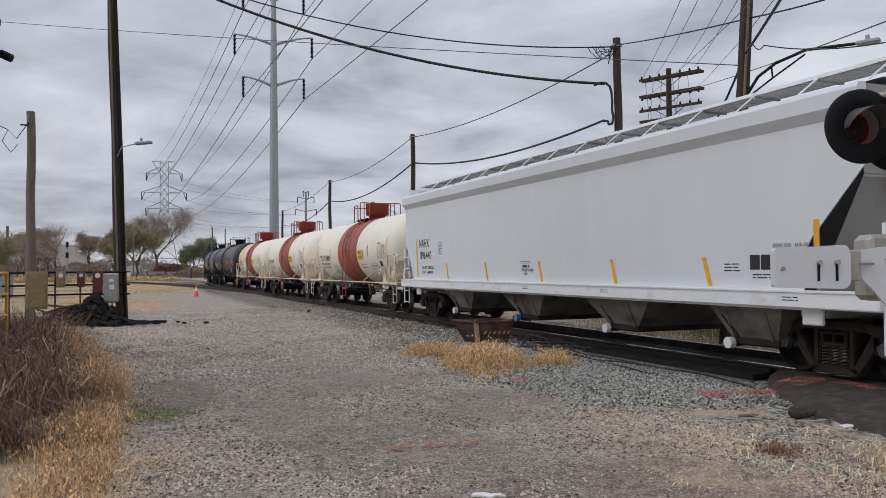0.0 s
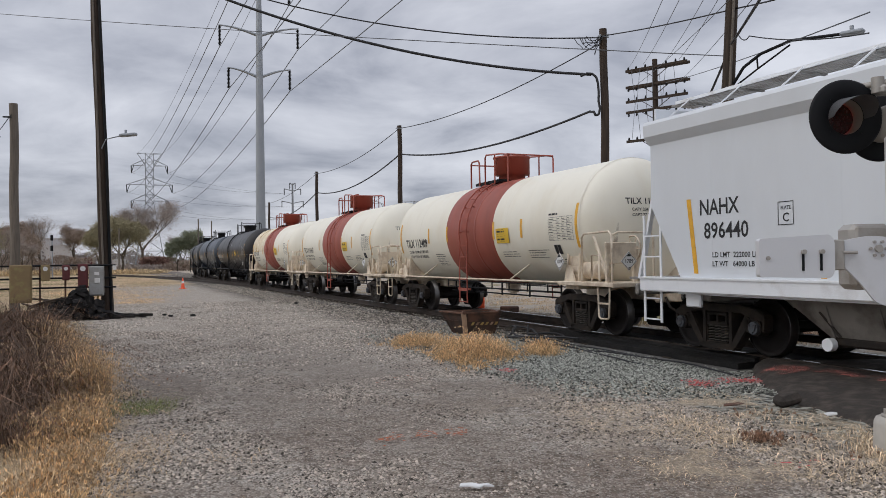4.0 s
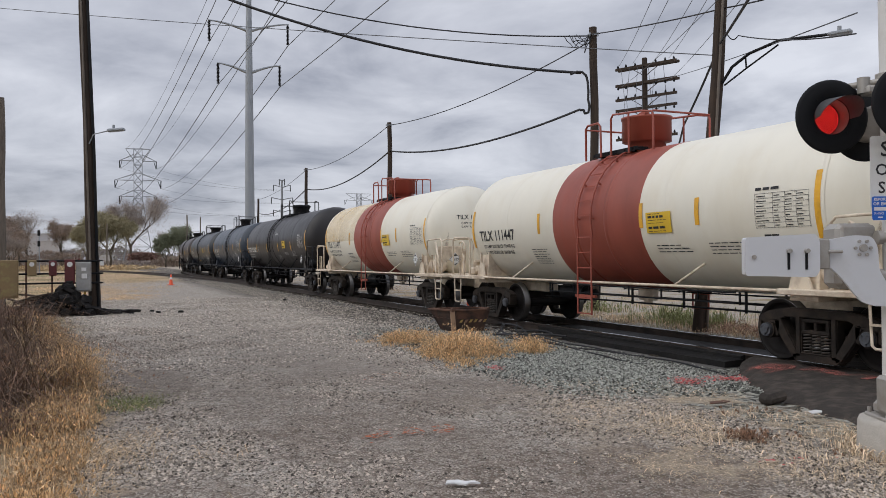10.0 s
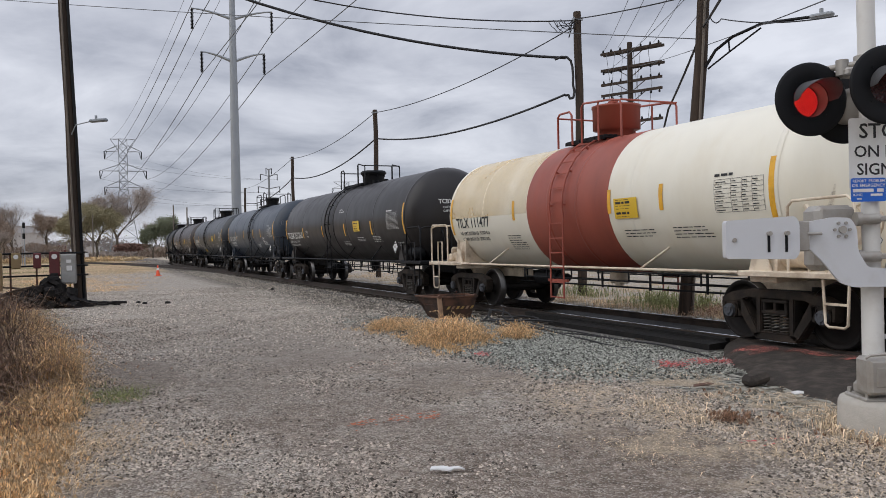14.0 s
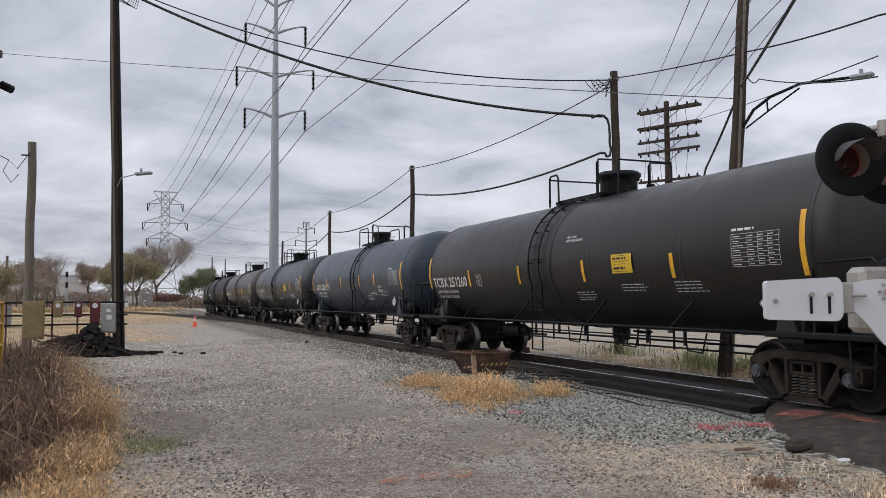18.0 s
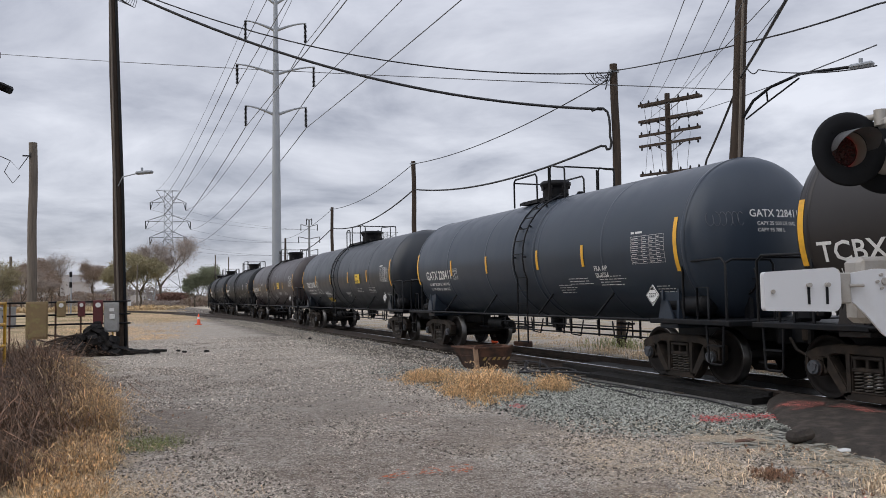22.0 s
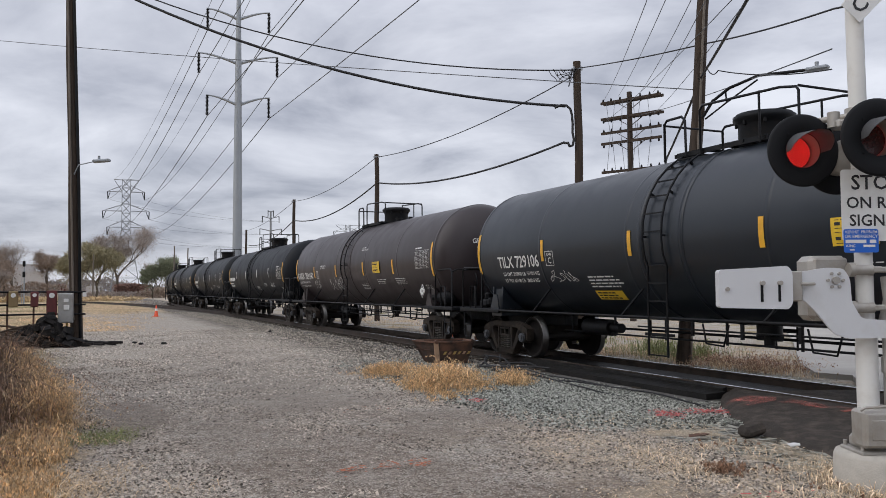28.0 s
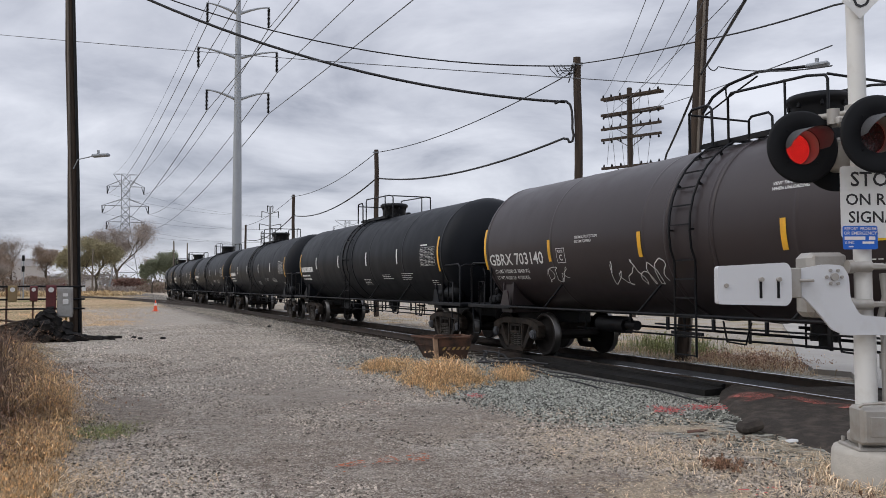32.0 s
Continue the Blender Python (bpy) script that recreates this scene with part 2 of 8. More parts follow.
WIRE = mat("black_cable", (0.015, 0.015, 0.017), 0.6, var=0.1, bump=0)
WIREGREY = mat("aluminium_conductor", (0.10, 0.105, 0.115), 0.6, 0.2, var=0.1, bump=0)
SIGWHITE = mat("off_white_signal_paint", (0.68, 0.67, 0.64), 0.5, var=0.06, scale=6, col2=(0.42, 0.38, 0.32), stain=0.55, stain_scale=3, cov=(0.52, 0.75), bump=0.05)
SIGGREY = mat("weathered_aluminium_housing", (0.38, 0.36, 0.33), 0.5, 0.25, var=0.12, scale=8, col2=(0.24, 0.21, 0.17), stain=0.6, stain_scale=4, bump=0.1)
CWPAINT = mat("pale_grey_counterweight_paint", (0.60, 0.61, 0.63), 0.42, var=0.04, scale=3, col2=(0.42, 0.40, 0.37), stain=0.5, stain_scale=2.5, cov=(0.55, 0.8), bump=0.03)
SIGBLACK = mat("flat_black_signal_backing", (0.009, 0.0095, 0.011), 0.6, var=0.2, bump=0.05, spec=0.2)
HOODGREY = mat("sheet_metal_hood", (0.11, 0.11, 0.115), 0.45, 0.3, var=0.15, scale=7)
LENSDARK = mat("dark_red_lens", (0.05, 0.004, 0.004), 0.25, var=0.2, scale=40, bump=0.2, bump_scale=90, coat=0.3)
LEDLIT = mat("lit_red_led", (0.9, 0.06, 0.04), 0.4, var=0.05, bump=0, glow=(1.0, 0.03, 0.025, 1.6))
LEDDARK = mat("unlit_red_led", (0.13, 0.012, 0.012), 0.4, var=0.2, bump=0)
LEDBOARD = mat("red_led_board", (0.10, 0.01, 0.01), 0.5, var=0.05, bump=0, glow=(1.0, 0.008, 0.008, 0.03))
SIGNWHITE = mat("white_sign_sheeting", (0.72, 0.72, 0.71), 0.45, var=0.03, col2=(0.5, 0.48, 0.44), stain=0.3, stain_scale=4, bump=0)
BLUE = mat("blue_sign_sheeting", (0.012, 0.12, 0.55), 0.45, var=0.05, bump=0)
ORANGE = mat("orange_plastic", (0.80, 0.10, 0.03), 0.5, var=0.08, bump=0.03)
RUSTDARK = mat("dark_rusted_plate", (0.055, 0.036, 0.028), 0.75, 0.1, var=0.3, scale=9, col2=(0.13, 0.065, 0.04), stain=0.7, stain_scale=4, bump=0.3, bump_scale=40)
YELLOWWORN = mat("worn_yellow_stripe_paint", (0.50, 0.33, 0.10), 0.7, var=0.25, scale=12, col2=(0.20, 0.10, 0.05), stain=0.6, stain_scale=9)
RUSTY = mat("rusty_painted_steel", (0.16, 0.078, 0.048), 0.75, 0.1, var=0.35, scale=9, col2=(0.04, 0.029, 0.024), stain=0.9, stain_scale=3, bump=0.3, bump_scale=40)
BRICK = mat("dark_red_brick", (0.10, 0.045, 0.035), 0.85, var=0.25, scale=12, col2=(0.05, 0.03, 0.026), stain=0.6, stain_scale=2, rand=0.3, bump=0.3)
MORTAR = mat("grey_mortar", (0.16, 0.14, 0.125), 0.95, var=0.15, scale=20)
YRAIL = mat("yellow_rail_paint", (0.62, 0.36, 0.03), 0.5, var=0.12, scale=8, col2=(0.25, 0.12, 0.03), stain=0.6, stain_scale=4)
MAROON = mat("maroon_box_paint", (0.12, 0.022, 0.024), 0.55, var=0.15, scale=7, col2=(0.06, 0.02, 0.018), stain=0.5, stain_scale=4)
BOXOLIVE = mat("faded_olive_box_paint", (0.24, 0.17, 0.085), 0.65, var=0.2, scale=7, col2=(0.33, 0.31, 0.12), stain=0.55, stain_scale=3, cov=(0.52, 0.66))
BOXGREY = mat("grey_enamel_box", (0.33, 0.33, 0.32), 0.5, var=0.08, scale=7, col2=(0.22, 0.20, 0.17), stain=0.5, stain_scale=4)
RUBBLE = mat("charred_timber", (0.010, 0.0095, 0.0095), 0.75, var=0.4, scale=12, col2=(0.05, 0.044, 0.04), stain=0.6, stain_scale=3, bump=0.5, bump_scale=30, spec=0.15)
PINK = mat("pink_marking_paint", (0.62, 0.10, 0.10), 0.9, var=0.25, scale=30, bump=0.3)
ORPAINT = mat("orange_marking_paint", (0.48, 0.15, 0.07), 0.9, var=0.25, scale=30, bump=0.3)
RUSTSTAIN = mat("rust_streak_stain", (0.30, 0.165, 0.08), 0.7, var=0.3, scale=10, bump=0)


def see_through(m, lo, hi, scale):
    """Breaks a stain up with a noise in its opacity."""
    N, L = m.node_tree.nodes, m.node_tree.links
    n = N.new("ShaderNodeTexNoise")
    n.inputs["Scale"].default_value, n.inputs["Detail"].default_value = scale, 6
    t = N.new("ShaderNodeTexCoord")
    r = N.new("ShaderNodeMapRange")
    r.inputs[1].default_value, r.inputs[2].default_value = lo, hi
    L.new(t.outputs["Object"], n.inputs["Vector"]), L.new(n.outputs[0], r.inputs[0])
    L.new(r.outputs[0], N["Principled BSDF"].inputs["Alpha"])


see_through(RUSTSTAIN, 0.32, 1.9, 3.2)
YELLOWED = mat("yellowed_cream_stain", (0.66, 0.47, 0.20), 0.5, var=0.15, scale=5, bump=0)
see_through(YELLOWED, 0.25, 1.05, 0.55)
PINKSMEAR = mat("worn_pink_paint", (0.46, 0.15, 0.12), 0.9, var=0.3, scale=25, bump=0.5, bump_scale=45)
see_through(PINKSMEAR, 0.46, 0.80, 3.5)
DEBRIS = mat("brown_rotten_wood", (0.11, 0.08, 0.06), 0.9, var=0.35, scale=9, col2=(0.04, 0.03, 0.024), stain=0.7, stain_scale=3, rand=0.4)
TANPAINT = mat("scuffed_tan_paint", (0.42, 0.27, 0.17), 0.8, var=0.25, scale=9, col2=(0.16, 0.08, 0.05), stain=0.8, stain_scale=6)


# ======== mesh tools ========
class Build:
    """Collects faces for one mesh."""

    def __init__(self):
        self.v, self.f, self.s = [], [], []

    def face(self, pts, smooth=False):
        k = len(self.v)
        self.v += [tuple(p) for p in pts]
        self.f.append(tuple(range(k, k + len(pts))))
        self.s.append(smooth)

    def grid(self, rows, smooth=True, close=False):
        """Quads over rows of points of equal length."""
        k, w = len(self.v), len(rows[0])
        for r in rows:
            self.v += [tuple(p) for p in r]
        for i in range(len(rows) - 1):
            for j in range(w if close else w - 1):
                a, b = k + i * w + j, k + i * w + (j + 1) % w
                self.f.append((a, b, b + w, a + w))
                self.s.append(smooth)

    def box(self, c, size, rot=None, ch=0.0):
        """A box, its edges chamfered by ch."""
        hx, hy, hz = size[0] / 2, size[1] / 2, size[2] / 2
        c = Vector(c)
        R = rot.to_3x3() if rot else Matrix.Identity(3)
        ch = min(ch, hx * 0.9, hy * 0.9, hz * 0.9)
        P = lambda x, y, z: c + R @ Vector((x, y, z))
        if ch <= 0:
            k = len(self.v)
            self.v += [tuple(P(x * hx, y * hy, z * hz)) for x in (-1, 1) for y in (-1, 1) for z in (-1, 1)]
            for q in ((0, 1, 3, 2), (4, 6, 7, 5), (0, 4, 5, 1), (2, 3, 7, 6), (0, 2, 6, 4), (1, 5, 7, 3)):
                self.f.append(tuple(k + i for i in q))
                self.s.append(False)
            return
        k = len(self.v)
        idx = {}
        for x in (-1, 1):
            for y in (-1, 1):
                for z in (-1, 1):
                    for a in range(3):
                        q = [x * (hx - (ch if a != 0 else 0)), y * (hy - (ch if a != 1 else 0)), z * (hz - (ch if a != 2 else 0))]
                        idx[x, y, z, a] = len(self.v)
                        self.v.append(tuple(P(*q)))
        def add(*ids):
            self.f.append(tuple(ids))
            self.s.append(False)
        for a in range(3):
            o1, o2 = [(1, 2), (0, 2), (0, 1)][a]
            for sg in (-1, 1):
                q = []
                for s1, s2 in ((-1, -1), (1, -1), (1, 1), (-1, 1)):
                    w = [0, 0, 0]
                    w[a], w[o1], w[o2] = sg, s1, s2
                    q.append(idx[w[0], w[1], w[2], a])
                add(*q)
            for s1 in (-1, 1):
                for s2 in (-1, 1):
                    w1, w2 = [0, 0, 0], [0, 0, 0]
                    w1[a], w1[o1], w1[o2] = -1, s1, s2
                    w2[a], w2[o1], w2[o2] = 1, s1, s2
                    add(idx[w1[0], w1[1], w1[2], o1], idx[w2[0], w2[1], w2[2], o1], idx[w2[0], w2[1], w2[2], o2], idx[w1[0], w1[1], w1[2], o2])
        for x in (-1, 1):
            for y in (-1, 1):
                for z in (-1, 1):
                    add(*[idx[x, y, z, a] for a in range(3)])

    def cyl(self, p0, p1, r0, r1=None, n=10, caps=True, smooth=True):
        p0, p1 = Vector(p0), Vector(p1)
        r1 = r0 if r1 is None else r1
        d = (p1 - p0).normalized()
        a = d.orthogonal().normalized()
        b = d.cross(a)
        ring = lambda p, r: [p + (a * math.cos(2 * math.pi * i / n) + b * math.sin(2 * math.pi * i / n)) * r for i in range(n)]
        self.grid([ring(p0, r0), ring(p1, r1)], smooth, True)
        if caps:
            self.face(ring(p0, r0)[::-1])
            self.face(ring(p1, r1))

    def tube(self, pts, r, n=6, caps=True):
        """A bent rod through the points."""
        pts = [Vector(p) for p in pts]
        rows = []
        up0 = None
        for i, p in enumerate(pts):
            d = ((pts[min(i + 1, len(pts) - 1)] - pts[max(i - 1, 0)])).normalized()
            a = d.orthogonal().normalized() if up0 is None else (up0 - d * up0.dot(d)).normalized()
            up0 = a
            b = d.cross(a)
            rr = r[i] if isinstance(r, (list, tuple)) else r
            rows.append([p + (a * math.cos(2 * math.pi * j / n) + b * math.sin(2 * math.pi * j / n)) * rr for j in range(n)])
        self.grid(rows, True, True)
        if caps:
            self.face(rows[0][::-1])
            self.face(rows[-1])

    def lathe(self, prof, axis="x", c=(0, 0, 0), n=48, smooth=True, a0=0.0, a1=2 * math.pi):
        """Turns a profile of (along, radius) round an axis through c."""
        full = abs(a1 - a0 - 2 * math.pi) < 1e-6
        m = n if full else n + 1
        rows = []
        for t, r in prof:
            row = []
            for j in range(m):
                w = a0 + (a1 - a0) * j / n
                u, q = r * math.cos(w), r * math.sin(w)
                row.append({"x": (c[0] + t, c[1] + u, c[2] + q), "y": (c[0] + u, c[1] + t, c[2] + q), "z": (c[0] + u, c[1] + q, c[2] + t)}[axis])
            rows.append(row)
        self.grid(rows, smooth, full)

    def prism(self, poly, d, axis="y", at=0.0):
        """A plane outline of (a, b) points given thickness d along an axis."""
        P = {"y": lambda a, b, t: (a, t, b), "x": lambda a, b, t: (t, a, b), "z": lambda a, b, t: (a, b, t)}[axis]
        lo, hi = [P(a, b, at - d / 2) for a, b in poly], [P(a, b, at + d / 2) for a, b in poly]
        self.face(lo[::-1])
        self.face(hi)
        for i in range(len(poly)):
            j = (i + 1) % len(poly)
            self.face((lo[i], lo[j], hi[j], hi[i]))

    def bar(self, p0, p1, w, h):
        """A square bar from p0 to p1."""
        p0, p1 = Vector(p0), Vector(p1)
        d = (p1 - p0).normalized()
        a = d.cross(Vector((0, 0, 1)))
        a = a.normalized() if a.length > 1e-4 else Vector((1, 0, 0))
        b = d.cross(a).normalized()
        r = lambda p: [p + a * w / 2 + b * h / 2, p - a * w / 2 + b * h / 2, p - a * w / 2 - b * h / 2, p + a * w / 2 - b * h / 2]
        self.grid([r(p0), r(p1)], False, True)
        self.face(r(p0)[::-1])
        self.face(r(p1))

    def mesh(self, name, material):
        me = bpy.data.meshes.new(name)
        me.from_pydata(self.v, [], self.f)
        me.polygons.foreach_set("use_smooth", self.s)
        for m in material if isinstance(material, (list, tuple)) else [material]:
            me.materials.append(m)
        me.update()
        return me


def part(name, b, material, parent, label=""):
    """Links a mesh as one object under a thing or a part."""
    ob = new(name, b if isinstance(b, bpy.types.Mesh) else b.mesh(name, material))
    ob.parent = parent
    if label:
        ob["label"] = label
    return ob


def thing(name, m, label, category, group=""):
    ob = new(name)
    ob.empty_display_size = 0.2
    ob.matrix_basis = m
    return tagged(ob, label, category, group)


def solid(name, b, material, label, category, group="", kind="", m=None):
    ob = new(name, b if isinstance(b, bpy.types.Mesh) else b.mesh(name, material))
    if m is not None:
        ob.matrix_basis = m
    return tagged(ob, label, category, group, kind)


GLYPHS = {}


def glyphs(text, size):
    """Faces of a word in the built-in font, from (0, 0), letters size high: points and polygons."""
    if text not in GLYPHS:
        cu = bpy.data.curves.new("letters", "FONT")
        cu.body, cu.resolution_u, cu.offset = text, 2, 0.014
        ob = bpy.data.objects.new("letters", cu)
        scene.collection.objects.link(ob)
        me = bpy.data.meshes.new_from_object(ob.evaluated_get(bpy.context.evaluated_depsgraph_get()))
        vs, fs = [tuple(v.co) for v in me.vertices], [tuple(p.vertices) for p in me.polygons]
        bpy.data.objects.remove(ob), bpy.data.curves.remove(cu), bpy.data.meshes.remove(me)
        GLYPHS[text] = (vs, fs)
    vs, fs = GLYPHS[text]
    k = size / 0.69
    return [(x * k, y * k) for x, y, _ in vs], fs


def write(b, text, size, x, y, place, squeeze=1.0, centre=False):
    """Lays a word on a surface: place(u, v) gives the point."""
    vs, fs = glyphs(text, size)
    if centre:
        w = max(p[0] for p in vs) * squeeze
        x -= w / 2
    k = len(b.v)
    b.v += [tuple(place(x + u * squeeze, y + v)) for u, v in vs]
    for f in fs:
        b.f.append(tuple(k + i for i in f))
        b.s.append(False)


def bars(b, place, x, y, w, rows, h=0.03, gap=0.055, rnd=None):
    """Lines of unreadable print as plain bars."""
    rnd = rnd or random
    for i in range(rows):
        u = x
        end = x + w * rnd.uniform(0.72, 1.0)
        while u < end - 0.03:
            d = min(rnd.uniform(0.06, 0.22), end - u)
            v = y - i * gap
            n = max(1, int(d / 0.2))
            b.face([place(u, v), place(u + d, v), place(u + d, v + h), place(u, v + h)])
            u += d + 0.03


def patch(b, place, x0, y0, x1, y1, n=6):
    """A flat strip laid on a curved surface, split upwards."""
    b.grid([[place(x0, y0 + (y1 - y0) * i / n), place(x1, y0 + (y1 - y0) * i / n)] for i in range(n + 1)], False)


# ======== the track's line ========
KNOTS = [0.0004, 0.0003, 0.0001, -0.0006, -0.0004, 0.0001, -0.0005, -0.0028, -0.0055, -0.0082, -0.0109]
RAIL_Z = 0.15
_SS = np.arange(-40.0, 300.0, 0.25)
_K = np.interp(_SS, np.linspace(0, 120, 11), KNOTS)
_K = np.where(_SS < 0, 0.0, _K)
_TH = np.concatenate([[0], np.cumsum((_K[1:] + _K[:-1]) / 2 * 0.25)])
_TH = _TH - np.interp(0, _SS, _TH) + radians(114.36)
_X = np.concatenate([[0], np.cumsum(np.cos((_TH[1:] + _TH[:-1]) / 2) * 0.25)])
_Y = np.concatenate([[0], np.cumsum(np.sin((_TH[1:] + _TH[:-1]) / 2) * 0.25)])
_X += 6.83 - np.interp(0, _SS, _X)
_Y += 10.0 - np.interp(0, _SS, _Y)


def track(s, lat=0.0, z=0.0):
    """A point of the line: s metres along it, lat metres to its far side, and z over the ground."""
    x, y, th = np.interp(s, _SS, _X), np.interp(s, _SS, _Y), np.interp(s, _SS, _TH)
    return Vector((float(x + lat * math.sin(th)), float(y - lat * math.cos(th)), z))


def heading(s):
    return float(np.interp(s, _SS, _TH))


def on_track(s, lat=0.0, z=0.0, turn=0.0):
    """A pose beside the line, x towards the oncoming end."""
    p = track(s, lat, z)
    return pose(p.x, p.y, p.z, 0, 0, math.degrees(heading(s)) + 180 + turn)


# ======== ground, track bed, rails ========
def ground_z(x, y):
    """Gentle unevenness, flat under the track."""
    d = np.hypot(x, y)
    z = 0.03 * noise.noise(Vector((x * 0.25, y * 0.25, 3.1))) + 0.015 * noise.noise(Vector((x * 0.9, y * 0.9, 7.7)))
    if d > 90:
        z *= 0.3
    i = int(np.argmin((_X - x) ** 2 + (_Y - y) ** 2))
    dist = math.hypot(_X[i] - x, _Y[i] - y)
    k = min(max((dist - 1.8) / 3.0, 0), 1)
    return (z - 0.02) * k - 0.05 * (1 - k)


def graded(lo, hi, near, n):
    t = np.linspace(-1, 1, n)
    c = np.sign(t) * np.abs(t) ** 3
    return np.where(t < 0, -c * lo, c * hi) + t * near


gb = Build()
gx, gy = graded(-1500, 1500, 35, 150), graded(-400, 2500, 45, 170)
gb.grid([[(float(x), float(y + 20), ground_z(float(x), float(y + 20))) for x in gx] for y in gy], True)


# trodden dirt patches of the drive: centre, half length along it, half width, share
DIRT = ((-4.2, 11.4, 2.2, 0.55, 0.8), (-0.4, 7.4, 2.6, 1.3, 0.6), (-2.2, 9.6, 3.0, 0.9, 0.5), (1.5, 6.3, 1.2, 1.5, 0.95), (0.2, 10.4, 1.6, 1.0, 0.6), (-2.6, 14.0, 4.5, 1.2, 0.6), (-5.6, 19.5, 4.0, 1.5, 0.55), (-7.8, 24.0, 3.0, 2.0, 0.5), (-1.9, 5.6, 1.2, 0.7, 0.5))


def buried(x, y):
    """How deep in a dirt patch a place lies, 0 to 1."""
    k = 0.0
    for ex, ey, la, lb, amount in DIRT:
        u, v = (-0.41 * (x - ex) + 0.91 * (y - ey)) / la, (0.91 * (x - ex) + 0.41 * (y - ey)) / lb
        k = max(k, amount * (1 - u * u - v * v))
    return k


def ground_material():
    """Gravel drive, ballast near the track, straw-coloured turf further out, laid out in plan."""
    m = bpy.data.materials.new("gravel_and_turf")
    m.use_nodes = True
    N, L = m.node_tree.nodes, m.node_tree.links
    b = N["Principled BSDF"]
    b.inputs["Roughness"].default_value, b.inputs["Specular IOR Level"].default_value = 0.95, 0.08
    g = N.new("ShaderNodeNewGeometry")

    def nz(scale, detail=6.0, rough=0.6):
        nd = N.new("ShaderNodeTexNoise")
        nd.inputs["Scale"].default_value, nd.inputs["Detail"].default_value, nd.inputs["Roughness"].default_value = scale, detail, rough
        L.new(g.outputs["Position"], nd.inputs["Vector"])
        return nd.outputs[0]

    def mth(op, a, c=None):
        nd = N.new("ShaderNodeMath")
        nd.operation = op
        for i, v in enumerate((a, c)):
            if v is None:
                continue
            if isinstance(v, (int, float)):
                nd.inputs[i].default_value = v
            else:
                L.new(v, nd.inputs[i])
        return nd.outputs[0]

    def rng(v, a, c, lo=0.0, hi=1.0):
        nd = N.new("ShaderNodeMapRange")
        nd.inputs[1].default_value, nd.inputs[2].default_value, nd.inputs[3].default_value, nd.inputs[4].default_value = a, c, lo, hi
        L.new(v, nd.inputs[0])
        return nd.outputs[0]

    def mixc(f, a, c):
        nd = N.new("ShaderNodeMix")
        nd.data_type = "RGBA"
        L.new(f, nd.inputs[0])
        for i, v in ((6, a), (7, c)):
            if isinstance(v, tuple):
                nd.inputs[i].default_value = (*v, 1)
            else:
                L.new(v, nd.inputs[i])
        return nd.outputs[2]

    sepg = N.new("ShaderNodeSeparateXYZ")
    L.new(g.outputs["Position"], sepg.inputs[0])
    vor = N.new("ShaderNodeTexVoronoi")
    vor.inputs["Scale"].default_value = 62
    L.new(g.outputs["Position"], vor.inputs["Vector"])
    vorb = N.new("ShaderNodeTexVoronoi")
    vorb.inputs["Scale"].default_value = 17
    L.new(g.outputs["Position"], vorb.inputs["Vector"])
    bw = N.new("ShaderNodeRGBToBW")
    L.new(vor.outputs["Color"], bw.inputs[0])
    bwb = N.new("ShaderNodeRGBToBW")
    L.new(vorb.outputs["Color"], bwb.inputs[0])
    fine = nz(60, 5)
    mid = nz(2.2, 8)
    big = nz(0.33, 6)
    # stone by stone
    grav = mixc(rng(bw.outputs[0], 0.30, 0.72), (0.15, 0.124, 0.103), (0.68, 0.61, 0.525))
    grav = mixc(rng(bwb.outputs[0], 0.66, 0.72, 0.0, 0.35), grav, (0.66, 0.62, 0.56))
    grav = mixc(rng(bwb.outputs[0], 0.34, 0.28, 0.0, 0.35), grav, (0.075, 0.063, 0.053))
    grav = mixc(rng(mid, 0.46, 0.62, 0.0, 0.5), grav, (0.33, 0.28, 0.23))
    grav = mixc(rng(nz(0.9, 8), 0.56, 0.70, 0.0, 0.6), grav, (0.45, 0.41, 0.355))
    # trodden dirt in the drive, where the stones are buried
    dirtcol = mixc(rng(nz(7.0, 7), 0.35, 0.68), (0.145, 0.114, 0.091), (0.34, 0.277, 0.225))
    dirtcol = mixc(rng(bw.outputs[0], 0.62, 0.74, 0.0, 0.55), dirtcol, (0.56, 0.51, 0.445))
    wobd = mth("ADD", mth("MULTIPLY", mth("SUBTRACT", nz(0.9, 6), 0.5), 2.6), mth("MULTIPLY", mth("SUBTRACT", nz(4.0, 6), 0.5), 1.4))
    for ex, ey, la, lb, amount in DIRT:
        dx, dy = mth("SUBTRACT", sepg.outputs[0], ex), mth("SUBTRACT", sepg.outputs[1], ey)
        u = mth("MULTIPLY", mth("ADD", mth("MULTIPLY", dx, -0.41), mth("MULTIPLY", dy, 0.91)), 1 / la)
        v = mth("MULTIPLY", mth("ADD", mth("MULTIPLY", dx, 0.91), mth("MULTIPLY", dy, 0.41)), 1 / lb)
        q = mth("ADD", mth("ADD", mth("MULTIPLY", u, u), mth("MULTIPLY", v, v)), wobd)
        grav = mixc(rng(q, 1.15, 0.35, 0.0, amount), grav, dirtcol)
    grav = mixc(rng(mth("ADD", sepg.outputs[1], mth("MULTIPLY", wobd, 1.5)), 10.0, 16.0, 0.0, 0.4), grav, (0.50, 0.45, 0.39))
    bal = mixc(rng(bwb.outputs[0], 0.25, 0.75), (0.06, 0.061, 0.054), (0.52, 0.52, 0.46))
    bal = mixc(rng(mid, 0.5, 0.75, 0.0, 0.5), bal, (0.085, 0.08, 0.07))
